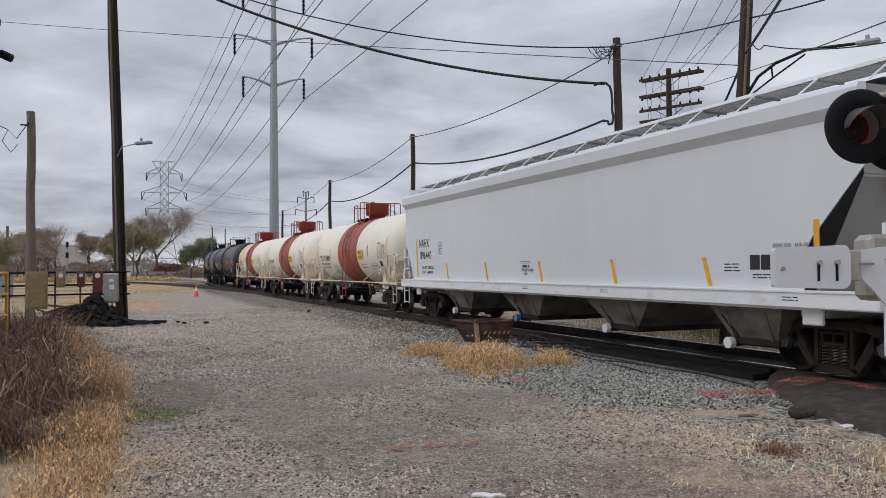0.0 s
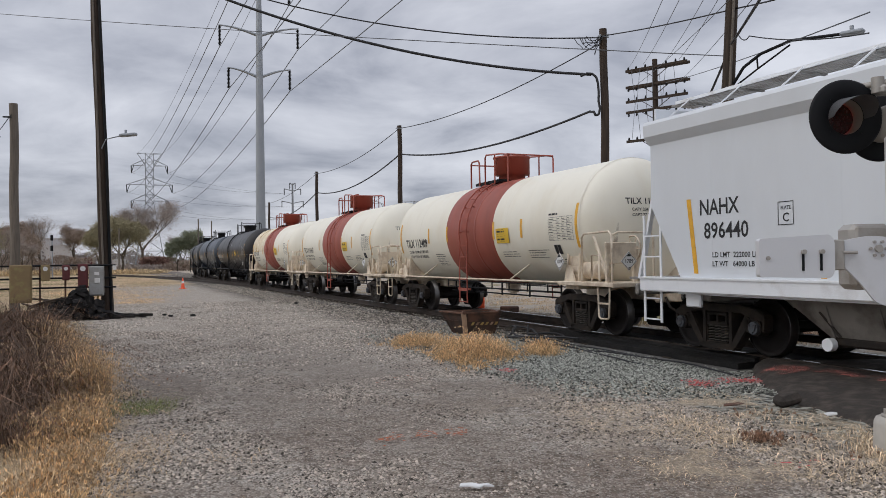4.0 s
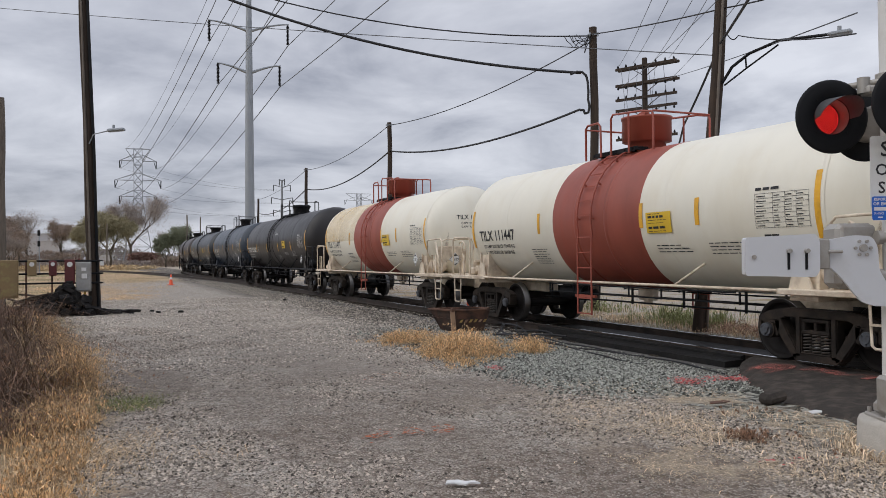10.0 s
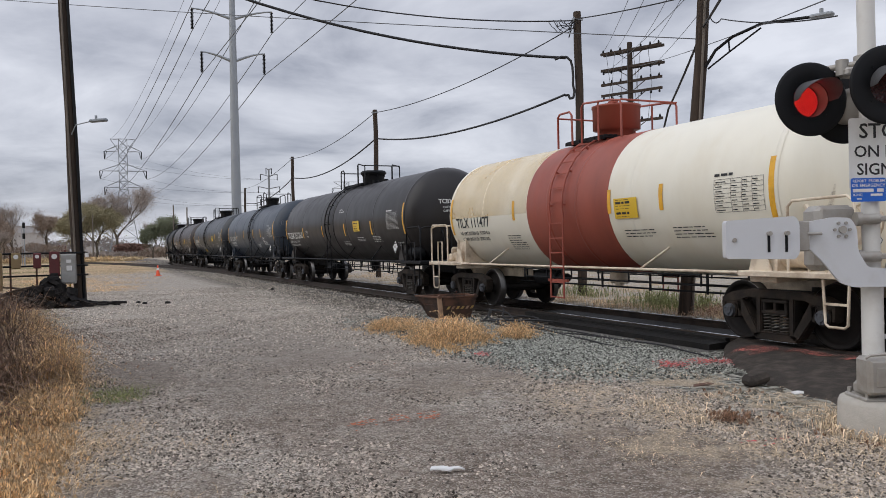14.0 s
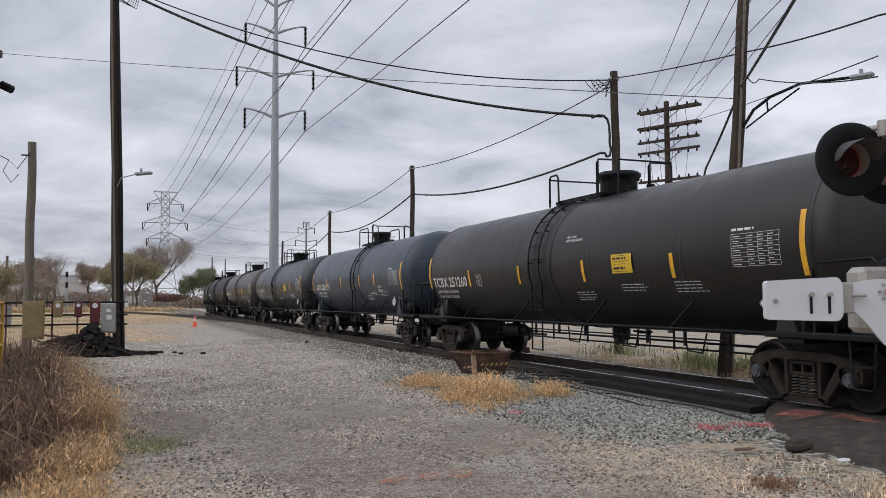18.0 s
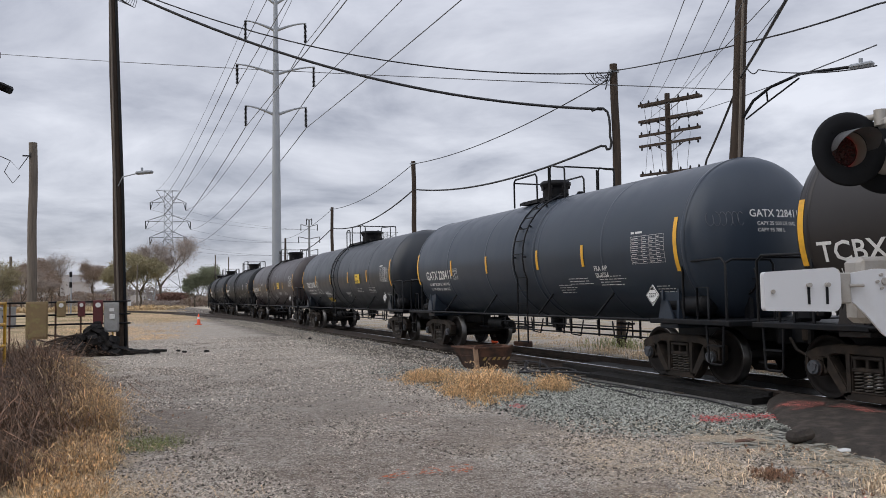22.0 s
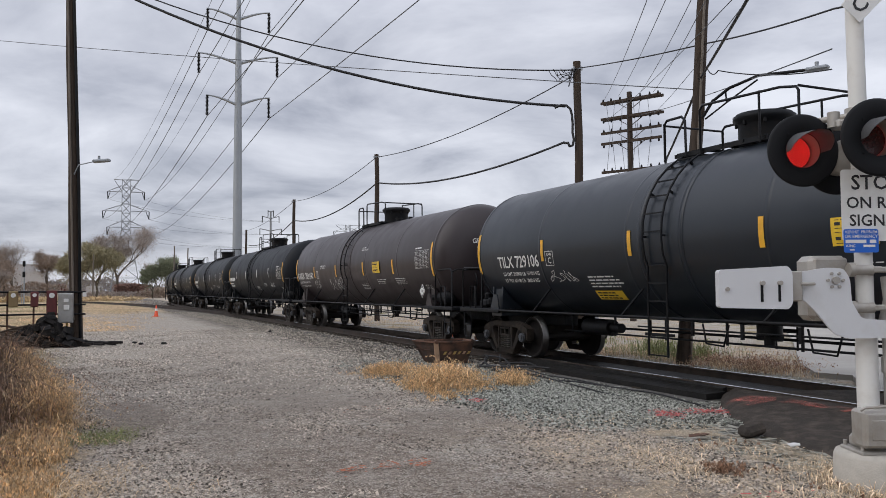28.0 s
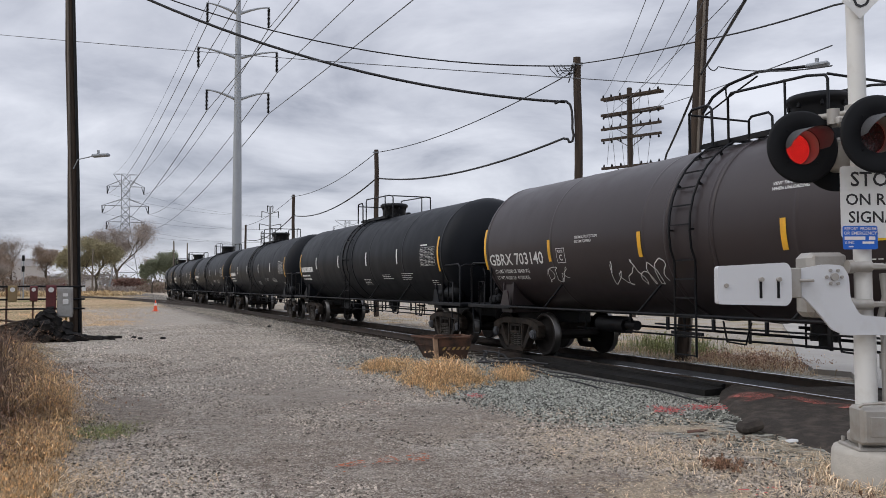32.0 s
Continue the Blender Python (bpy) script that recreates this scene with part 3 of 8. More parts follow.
    straw = mixc(rng(fine, 0.3, 0.7), (0.34, 0.245, 0.155), (0.72, 0.55, 0.36))
    litter = mixc(rng(nz(35, 6), 0.35, 0.65), (0.30, 0.24, 0.18), (0.76, 0.63, 0.46))
    straw = mixc(rng(nz(0.12, 5), 0.45, 0.62, 0.0, 0.8), straw, (0.17, 0.17, 0.07))
    # plan coordinates along and across the straight track
    sp = N.new("ShaderNodeSeparateXYZ")
    L.new(g.outputs["Position"], sp.inputs[0])
    th = radians(114.5)
    px, py = mth("SUBTRACT", sp.outputs[0], 6.83), mth("SUBTRACT", sp.outputs[1], 10.0)
    along = mth("ADD", mth("MULTIPLY", px, math.cos(th)), mth("MULTIPLY", py, math.sin(th)))
    lat = mth("SUBTRACT", mth("MULTIPLY", px, math.sin(th)), mth("MULTIPLY", py, math.cos(th)))
    wob = mth("MULTIPLY", mth("SUBTRACT", nz(0.5, 4), 0.5), 2.2)
    wob2 = mth("MULTIPLY", mth("SUBTRACT", nz(2.5, 5), 0.5), 1.6)
    lw = mth("ADD", mth("ADD", lat, wob), wob2)
    shoulder = mixc(rng(bwb.outputs[0], 0.25, 0.75), (0.05, 0.042, 0.035), (0.36, 0.325, 0.28))
    bal = mixc(rng(mth("ADD", along, wob), 8.0, 12.0), bal, shoulder)
    col = mixc(rng(lw, -4.6, -3.4), grav, bal)
    # turf beyond the far side, and left of the drive
    verge = mixc(rng(nz(0.8, 7), 0.36, 0.52), straw, (0.48, 0.43, 0.365))
    col = mixc(rng(lw, 2.2, 3.0), col, verge)
    left = mth("ADD", lat, mth("MULTIPLY", along, 0.03))
    col = mixc(rng(mth("ADD", mth("ADD", left, wob), wob2), -9.9, -10.6), col, straw)
    # straw litter on the near right verge
    ver = mth("MULTIPLY", rng(mth("ADD", along, wob2), 3.2, 1.2), mth("MULTIPLY", rng(lw, -6.6, -5.6), rng(lw, -2.6, -3.4)))
    ver = mth("MULTIPLY", ver, rng(nz(1.9, 8), 0.45, 0.58, 0.0, 0.8))
    col = mixc(ver, col, litter)
    # straw-coloured grass round the far curve
    farther = mth("MULTIPLY", rng(mth("ADD", along, mth("MULTIPLY", wob, 4.0)), 56.0, 66.0), rng(lw, -3.2, -4.2))
    col = mixc(farther, col, straw)
    L.new(col, b.inputs["Base Color"])
    hgt = mth("ADD", mth("MULTIPLY", vor.outputs["Distance"], -0.5), mth("MULTIPLY", vorb.outputs["Distance"], -0.7))
    bp = N.new("ShaderNodeBump")
    bp.inputs["Strength"].default_value, bp.inputs["Distance"].default_value = 1.0, 0.05
    L.new(mth("ADD", hgt, mth("MULTIPLY", fine, 0.3)), bp.inputs["Height"])
    L.new(bp.outputs[0], b.inputs["Normal"])
    return m


GROUND = ground_material()
solid("ground", gb, GROUND, "grey gravel drive and straw-coloured turf beside the railway", "ground", kind="structure")


def rail_section():
    """Half-height outline of a flat-bottomed rail: (across, up from its base)."""
    return [(-0.070, 0), (0.070, 0), (0.070, 0.012), (0.012, 0.030), (0.009, 0.125), (0.034, 0.137), (0.036, 0.165), (0.028, 0.172), (-0.028, 0.172), (-0.036, 0.165), (-0.034, 0.137), (-0.009, 0.125), (-0.012, 0.030), (-0.070, 0.012)]


def lay_rail(name, line, z0, label, parent=None):
    """A rail along a line of poses: body with a bright running surface."""
    sec = rail_section()
    b, t = Build(), Build()
    rows, tops = [], []
    for p, side in line:
        rows.append([p + side * a + Vector((0, 0, z0 + h)) for a, h in sec])
        tops.append([p + side * a + Vector((0, 0, z0 + 0.1745)) for a in (-0.024, 0.024)])
    b.grid(rows, False, True)
    t.grid(tops, True)
    ob = solid(name, b, RAILSIDE, label, "rail", kind="structure")
    part("running_surface", t, RAILTOP, ob, "polished steel running surface")
    return ob


def line_at(lat, s0, s1, step=1.0):
    out = []
    s = s0
    while s <= s1 + 1e-6:
        th = heading(s)
        out.append((track(s, lat), Vector((math.sin(th), -math.cos(th), 0))))
        s += step
    return out


for _lat, _nm in ((-0.7525, "near"), (0.7525, "far")):
    lay_rail("rail", line_at(_lat, -14, 190), RAIL_Z - 0.1745, "steel running rail with a polished head on timber ties")


def branch(s):
    """The second line that leaves the curve towards the left: its centre."""
    p = track(34)
    k = s - 34
    th = heading(34) + 0.00125 * k + (0.0003 * max(k - 60, 0))
    return p + Vector((math.cos(th), math.sin(th), 0)) * k, th


for _lat in (-0.7525, 0.7525):
    _line = []
    for _s in np.arange(46, 330, 3.0):
        _p, _th = branch(float(_s))
        _side = Vector((math.sin(_th), -math.cos(_th), 0))
        _line.append((_p + _side * _lat, _side))
    lay_rail("rail", _line, RAIL_Z - 0.18, "steel rail of the diverging line")

# ties: single timbers near the camera, joined further off
tie_near = Build()
tie_near.box((0, 0, 0), (0.23, 2.6, 0.18), ch=0.012)
tie_mesh = tie_near.mesh("tie", TIE)
bed = Build()
_rows = [[track(s, lat, z) for lat, z in ((-3.3, -0.12), (-1.9, -0.045), (1.9, -0.045), (3.3, -0.12))] for s in np.arange(3.4, 200, 1.5)]
bed.grid(_rows, True)
track_bed = solid("track_bed", bed, BALLASTG, "crushed stone ballast bed under the ties", "ballast", kind="structure")
_r = random.Random(5)
_s = 3.6
far_ties = Build()
while _s < 170:
    if _s < 62:
        ob = part("tie", tie_mesh, None, track_bed)
        p = track(_s, _r.uniform(-0.04, 0.04), -0.112)
        ob.matrix_basis = pose(p.x, p.y, p.z, 0, 0, math.degrees(heading(_s)) + _r.uniform(-1, 1))
    else:
        p = track(_s, 0, -0.112)
        far_ties.box(p, (0.23, 2.6, 0.18), pose(0, 0, 0, 0, 0, math.degrees(heading(_s))))
    _s += 0.52
far_ob = part("tie_row", far_ties, TIE, track_bed)
far_ob["kind"] = "stuff"


# ======== rail cars ========
WR = 0.457
AXLE = 0.85
CACHE = {}


def cached(key, make):
    if key not in CACHE:
        CACHE[key] = make()
    return CACHE[key]


def wheelset_mesh():
    b = Build()
    n = 40
    for sg in (-1, 1):
        b.lathe([(sg * t, r) for t, r in ((0.86, 0.0), (0.86, 0.115), (0.80, 0.13), (0.775, 0.17), (0.755, 0.34), (0.80, 0.385), (0.835, 0.392), (0.835, 0.447))], "y", n=n)
        b.lathe([(sg * t, r) for t, r in ((0.69, 0.475), (0.69, 0.40), (0.715, 0.38), (0.735, 0.17), (0.69, 0.12), (0.69, 0.085))], "y", n=n)
    b.cyl((0, -0.7, 0), (0, 0.7, 0), 0.085, n=14)
    k = len(b.f)
    for sg in (-1, 1):
        b.lathe([(sg * t, r) for t, r in ((0.8355, 0.447), (0.83, 0.455), (0.725, 0.46), (0.705, 0.482), (0.69, 0.475))], "y", n=n)
    me = b.mesh("wheelset", [WHEEL, TREAD])
    me.polygons.foreach_set("material_index", [0] * k + [1] * (len(b.f) - k))
    return me


def side_frame_mesh():
    """Cast side frame: arched top chord, inclined lower arms, columns beside the spring pocket, pedestal jaws."""
    b = Build()
    for o, d, g in ((0.0, 0.13, 0.0), (-0.055, 0.07, 0.014), (0.055, 0.07, 0.014)):
        b.prism([(-1.02, 0.57 + g), (-1.03, 0.66 - g), (-0.86, 0.735 - g), (-0.50, 0.80 - g), (0.50, 0.80 - g), (0.86, 0.735 - g), (1.03, 0.66 - g), (1.02, 0.57 + g), (0.66, 0.61 + g), (0.52, 0.665 + g), (-0.52, 0.665 + g), (-0.66, 0.61 + g)], d, "y", o)
        b.prism([(-0.36, 0.05 + g), (0.36, 0.05 + g), (0.40, 0.13), (0.32, 0.17 - g), (-0.32, 0.17 - g), (-0.40, 0.13)], d, "y", o)
        for sg in (-1, 1):
            b.prism([(sg * (0.64 - g), 0.64), (sg * (0.755 - g), 0.58), (sg * (0.68 - g), 0.44), (sg * 0.415, 0.10 + g), (sg * 0.33, 0.07 + g), (sg * (0.33 + g), 0.20), (sg * (0.50 + g), 0.46)], d, "y", o)
            b.prism([(sg * (0.255 + g), 0.12), (sg * 0.335, 0.12), (sg * (0.350 - g), 0.68), (sg * (0.255 + g), 0.68)], d, "y", o)
            b.prism([(sg * 0.985, 0.60), (sg * 1.035, 0.60), (sg * 1.02, 0.40 + g), (sg * 0.985, 0.39 + g)], d, "y", o)
            b.prism([(sg * 0.64, 0.60), (sg * 0.715, 0.60), (sg * 0.705, 0.36 + g), (sg * 0.655, 0.38 + g)], d, "y", o)
    for sg in (-1, 1):
        b.cyl((sg * AXLE, -0.10, 0.457), (sg * AXLE, 0.10, 0.457), 0.128, n=16)
        b.box((sg * AXLE, 0, 0.585), (0.27, 0.17, 0.07), ch=0.02)
        b.cyl((sg * 0.44, -0.07, 0.735), (sg * 0.44, -0.085, 0.735), 0.03, n=8)
    return b.mesh("side_frame", CAST)


def spring_mesh():
    b = Build()
    pts = []
    for i in range(61):
        a = i * 2 * math.pi * 6 / 60
        pts.append((0.068 * math.cos(a), 0.068 * math.sin(a), 0.17 + i * 0.27 / 60))
    b.tube(pts, 0.0145, 5)
    return b.mesh("spring", SPRINGSTEEL)


def cap_mesh():
    b = Build()
    b.cyl((0, 0.04, 0), (0, -0.05, 0), 0.105, 0.098, n=18)
    b.cyl((0, -0.05, 0), (0, -0.065, 0), 0.055, n=14)
    for i in range(3):
        a = i * 2.094 + 0.5
        b.cyl((0.07 * math.cos(a), -0.05, 0.07 * math.sin(a)), (0.07 * math.cos(a), -0.075, 0.07 * math.sin(a)), 0.018, n=6)
    return b.mesh("journal_cap", mat("grey_bearing_cap", (0.10, 0.11, 0.125), 0.5, 0.3, var=0.25, scale=20, col2=(0.04, 0.03, 0.025), stain=0.6, stain_scale=12))


def bolster_mesh():
    b = Build()
    b.box((0, 0, 0.57), (0.40, 1.86, 0.20), ch=0.03)
    b.box((0, 0, 0.55), (0.30, 1.5, 0.26), ch=0.03)
    for y in (-1.0, 1.0):
        b.box((0, y, 0.63), (0.47, 0.20, 0.05), ch=0.015)
        b.box((0, y, 0.47), (0.47, 0.20, 0.06), ch=0.015)
        for x in (-0.2, 0.0, 0.2):
            b.box((x, y, 0.55), (0.05, 0.18, 0.16), ch=0.01)
        b.box((0, y, 0.17), (0.5, 0.2, 0.03), ch=0.01)
    b.cyl((0, 0, 0.62), (0, 0, 0.80), 0.22, n=18)
    b.box((0.60, 0, 0.38), (0.10, 1.5, 0.12), ch=0.02)
    b.box((-0.60, 0, 0.38), (0.10, 1.5, 0.12), ch=0.02)
    for x in (-0.60, 0.60):
        for y in (-0.75, 0.75):
            b.box((x * 0.70, y, 0.40), (0.06, 0.09, 0.26), ch=0.01)
    return b.mesh("bolster", CAST)


WHEELSETS = []


def add_truck(car, x, name="truck"):
    t = part(name, cached("bolster", bolster_mesh), None, car, "cast steel two-axle truck caked in brown dirt")
    t.location = (x, 0, 0)
    for sg in (-1, 1):
        f = part("side_frame", cached("side_frame", side_frame_mesh), None, t)
        f.location = (0, sg * 1.0, 0)
        if sg < 0:
            for gx in (-0.15, 0.0, 0.15):
                g = part("spring", cached("spring", spring_mesh), None, t)
                g.location = (gx, -1.03, 0)
        for ax in (-AXLE, AXLE):
            c = part("journal_cap", cached("cap", cap_mesh), None, t, "grey roller bearing end cap")
            c.location, c.rotation_euler = (ax, sg * 1.10, 0.457), (0, 0, 0 if sg < 0 else math.pi)
    for ax in (-AXLE, AXLE):
        w = part("wheelset", cached("wheelset", wheelset_mesh), None, t, "wheelset with bright worn treads")
        w.location = (ax, 0, WR)
        WHEELSETS.append((w, ax))
    return t


def coupler_mesh():
    b = Build()
    b.box((-0.25, 0, 0.85), (0.6, 0.18, 0.2), ch=0.02)
    b.box((0.10, 0.05, 0.85), (0.22, 0.30, 0.28), ch=0.05)
    b.box((0.16, -0.10, 0.85), (0.2, 0.12, 0.26), ch=0.04)
    b.tube([(-0.1, -0.22, 0.78), (0.05, -0.24, 0.6), (0.22, -0.22, 0.52), (0.32, -0.2, 0.6)], 0.025)
    return b.mesh("coupler", CAST)


def arc(cx, cy, r, a0, a1, n):
    return [(cx + r * math.cos(a0 + (a1 - a0) * i / n), cy + r * math.sin(a0 + (a1 - a0) * i / n)) for i in range(n + 1)]


CARS = []


def tank_car(u, tc, half, R, zc, paint, frame, mark, ld, lt, label, style, rng_seed, tapes, text_x, ladder_x, dome_x, rail_x, plate_x=None, table_x=None, head_text=(), band=None, un="", dome_r=1.0, dome_paint=None, text_size=0.24, text_w=1.78, text_v=-0.34, tape_v=0.0, table_v=-0.18, tape_paint=None, hoop=0.55, tall=0.95, extra=()):
    """A tank car whose middle passes u; its near side is -y and it runs towards +x."""
    rnd = random.Random(rng_seed)
    cream = style == "cream"
    ink = STENCILK if cream else STENCILW
    car = thing("tank_car", on_track(u, 0, RAIL_Z), label, "tank car", "tank cars of the train")
    CARS.append((car, u, tc))
    hd = R * 0.5
    end = tc + 1.93
    # shell with dished heads and weld seams
    b = Build()
    prof = [(-half - hd * math.cos(a), max(R * math.sin(a), 0.001)) for a in [i * math.pi / 2 / 14 for i in range(15)]]
    seams = [half * k for k in (-0.62, -0.22, 0.22, 0.62)] if not band else [-half * 0.66, half * 0.4]
    for sx in seams:
        prof += [(sx - 0.09, R), (sx - 0.06, R), (sx - 0.03, R), (sx - 0.015, R + 0.005), (sx + 0.015, R + 0.005), (sx + 0.03, R), (sx + 0.06, R), (sx + 0.09, R)]
    prof += [(half + hd * math.cos(a), max(R * math.sin(a), 0.001)) for a in [math.pi / 2 - i * math.pi / 2 / 14 for i in range(15)]]
    b.lathe(prof, "x", (0, 0, zc), n=72)
    tank = part("tank", b, paint, car)
    for sx in (-half, half):
        b = Build()
        b.lathe([(sx - 0.05, R + 0.001), (sx - 0.04, R + 0.008), (sx + 0.04, R + 0.008), (sx + 0.05, R + 0.001)], "x", (0, 0, zc), n=72)
        part("head_seam", b, paint, tank)
    side = lambda x, v, e=0.0095: (x, -(R + e) * math.cos(v / R), zc + (R + e) * math.sin(v / R))
    if band:
        b = Build()
        b.lathe([(band[0], R + 0.002), (band[0] + 0.01, R + 0.006), (band[1] - 0.01, R + 0.006), (band[1], R + 0.002)], "x", (0, 0, zc), n=72)
        part("painted_band", b, REDBAND, car, "oxide red painted band round the shell")
    # ring under the ladder
    b = Build()
    for sx in (ladder_x - 0.42, ladder_x + 0.62):
        b.lathe([(sx - 0.05, R + 0.003), (sx - 0.04, R + 0.016), (sx + 0.04, R + 0.016), (sx + 0.05, R + 0.003)], "x", (0, 0, zc), n=72)
    part("jacket_ring", b, REDBAND if band else paint, car)
    # saddles, stub sills, couplers
    for sg in (-1, 1):
        b = Build()
        lo = [(-1.28, 0.98), (1.28, 0.98)]
        y1 = 1.24
        cut = arc(0, zc, R + 0.012, math.pi * 1.5 + math.asin(min(y1 / R, 0.95)), math.pi * 1.5 - math.asin(min(y1 / R, 0.95)), 16)
        b.prism(lo + cut, 0.05, "x", sg * tc - 0.22)
        b.prism(lo + cut, 0.05, "x", sg * tc + 0.22)
        b.box((sg * tc, 0, 0.96), (0.5, 2.6, 0.08), ch=0.01)
        for y in (-1.2, 1.2):
            zt = zc - math.sqrt(max(R * R - 1.2 * 1.2, 0.01))
            b.box((sg * tc, y, (0.98 + zt) / 2), (0.44, 0.04, max(zt - 0.98, 0.1)))
        part("saddle", b, frame if cream else paint, car)
        b = Build()
        b.box((sg * (tc + end) / 2 - sg * 0.5, 0, 0.86), (end - tc + 1.4, 0.34, 0.32), ch=0.02)
        b.box((sg * (end - 0.32), 0, 0.88), (0.12, 0.8, 0.4), ch=0.03)
        part("stub_sill", b, frame, car)
        c = part("coupler", cached("coupler", coupler_mesh), None, car, "rusty knuckle coupler with air hose")
        c.location, c.rotation_euler = (sg * (end - 0.14), 0, 0), (0, 0, 0 if sg > 0 else math.pi)
        # end platform with its rails, steps and braces
        b = Build()
        x0, x1 = sg * (tc - 0.35), sg * (end - 0.28)
        b.box(((x0 + x1) / 2, 0, 1.06), (abs(x1 - x0), 2.86, 0.06), ch=0.01)
        b.box((x1, 0, 1.04), (0.07, 2.9, 0.09), ch=0.01)
        for y in (-1.42, 1.42):
            b.box(((x0 + x1) / 2, y, 1.045), (abs(x1 - x0), 0.05, 0.08), ch=0.01)
        plat = part("end_platform", b, frame, car)
        for y in (-1.4, 1.4):
            b = Build()
            hx = sg * (end - 0.34)
            hx0 = sg * (tc + 0.55)
            b.tube([(hx0, y, 1.05), (hx0, y, 1.98), (hx0 + sg * 0.08, y, 2.06), (hx - sg * 0.1, y, 2.08), (hx, y, 2.0), (hx, y, 1.05)], 0.022, 8)
            b.tube([(hx, y, 2.0), (hx, y * 0.9, 2.06), (hx, y * 0.35, 2.06), (hx, y * 0.3, 1.98), (hx, y * 0.3, 1.05)], 0.022, 8)
            b.tube([(hx0 + sg * 0.35, y, 1.05), (hx0 + sg * 0.35, y, 1.62), (hx0 + sg * 0.62, y, 1.62), (hx0 + sg * 0.62, y, 1.05)], 0.02, 8)
            part("handrail", b, frame, car)
            b = Build()
            sx = sg * (end - 0.62)
            b.tube([(sx - 0.2, y, 1.0), (sx - 0.17, y, 0.42), (sx - 0.12, y, 0.38), (sx + 0.12, y, 0.38), (sx + 0.17, y, 0.42), (sx + 0.2, y, 1.0)], 0.02, 6)
            b.bar((sx - 0.18, y, 0.68), (sx + 0.18, y, 0.68), 0.05, 0.03)
            part("step", b, frame, car)
        # gusset against the head
        for y in (-1.36, 1.36):
            b = Build()
            zt = 1.42
            b.prism([(sg * (tc - 0.22), 1.05), (sg * (tc + 0.22), 1.05), (sg * (tc + 0.05), zt), (sg * (tc - 0.12), zt)], 0.03, "y", y * 0.985)
            part("gusset", b, frame if cream else paint, car)
    if cream:
        b = Build()
        b.box((end - 0.5, -1.08, 1.66), (0.05, 0.72, 0.42), ch=0.012)
        for y in (-1.4, -0.76):
            b.bar((end - 0.5, y, 1.05), (end - 0.5, y, 1.5), 0.06, 0.05)
        part("end_shield", b, frame, car, "flat cream plate standing on the leading platform")
        b = Build()
        b.bar((end - 0.5, -1.36, 1.1), (end - 1.25, -1.2, 2.0), 0.05, 0.04)
        part("end_brace", b, frame, car)
    # side rod with braces and hangers
    for y in (-1.43, 1.43):
        b = Build()
        b.tube([(-tc + 0.35, y, 1.06), (tc - 0.35, y, 1.06)], 0.024, 8)
        part("side_rod", b, frame, car)
        for bx in ((-0.53, 0.52) if cream else (-0.62, -0.2, 0.25, 0.62)):
            b = Build()
            xx = bx * half
            dx = 0.35 if bx < 0 else 0.35
            zt = zc - 0.87
            yt = math.copysign(math.sqrt(R * R - 0.87 * 0.87) + 0.01, y)
            b.tube([(xx - dx, y, 1.07), (xx, yt, zt)], 0.021, 6)
            part("brace", b, frame, car)
    # lower rail and brake rigging under the belly
    b = Build()
    if cream:
        for y in (-1.0, 1.0):
            b.tube([(-tc * 0.45, y, 0.80), (tc - 1.6, y, 0.80)], 0.016, 6)
            k = -tc * 0.45
            while k < tc - 1.5:
                b.bar((k, y, 0.99), (k, y, 0.78), 0.025, 0.025)
                k += 0.95
            b.tube([(-tc * 0.45, y, 0.97), (tc - 1.6, y, 0.97)], 0.016, 6)
    else:
        b.tube([(-tc * 0.3, -0.9, 0.86), (tc - 1.7, -0.9, 0.86)], 0.016, 6)
        for k in np.arange(-tc * 0.25, tc - 1.8, 1.1):
            b.bar((float(k), -0.9, 0.99), (float(k), -0.9, 0.70 + 0.12 * rnd.random()), 0.05, 0.04)
        for k in (-tc * 0.1, tc * 0.22, tc * 0.52):
            b.tube([(float(k), -0.6, 0.95), (float(k) + 0.1, -0.62, 0.62), (float(k) + 0.5, -0.62, 0.6), (float(k) + 0.6, -0.6, 0.95)], 0.018, 5)
    b.tube([(-tc + 1.3, -0.25, 0.62), (tc - 1.3, -0.25, 0.62)], 0.02, 6)
    b.tube([(-tc + 1.3, 0.3, 0.7), (tc - 1.3, 0.3, 0.7)], 0.025, 6)
    k = -tc + 1.6
    while k < tc - 1.4:
        b.bar((k, -0.25, zc - R + 0.1), (k, -0.25, 0.58), 0.04, 0.03)
        k += 1.55
    part("brake_rigging", b, FRAMEBLACK, car)
    b = Build()
    b.cyl((-tc + 2.1, -0.2, 0.74), (-tc + 3.0, -0.2, 0.74), 0.17, n=16)
    b.cyl((-tc + 3.0, -0.2, 0.74), (-tc + 3.3, -0.2, 0.74), 0.10, n=12)
    part("brake_cylinder", b, FRAMEBLACK, car)
    b = Build()
    b.cyl((dome_x, 0, zc - R + 0.05), (dome_x, 0, zc - R - 0.16), 0.2, n=16)
    b.cyl((dome_x, 0, zc - R - 0.16), (dome_x, 0, zc - R - 0.34), 0.09, n=12)
    b.box((dome_x, 0, zc - R - 0.2), (0.5, 0.12, 0.1), ch=0.02)
    part("bottom_outlet", b, FRAMEBLACK if not cream else frame, car)
    # air tank and valve on the leading platform
    b = Build()
    b.cyl((tc - 0.1, -1.05, 1.32), (tc + 0.75, -1.05, 1.32), 0.19, n=18)
    for xx in (tc - 0.1, tc + 0.75):
        b.lathe([(xx, 0.19), (xx + (0.06 if xx > tc else -0.06), 0.14), (xx + (0.08 if xx > tc else -0.08), 0.001)], "x", (0, -1.05, 1.32), n=18)
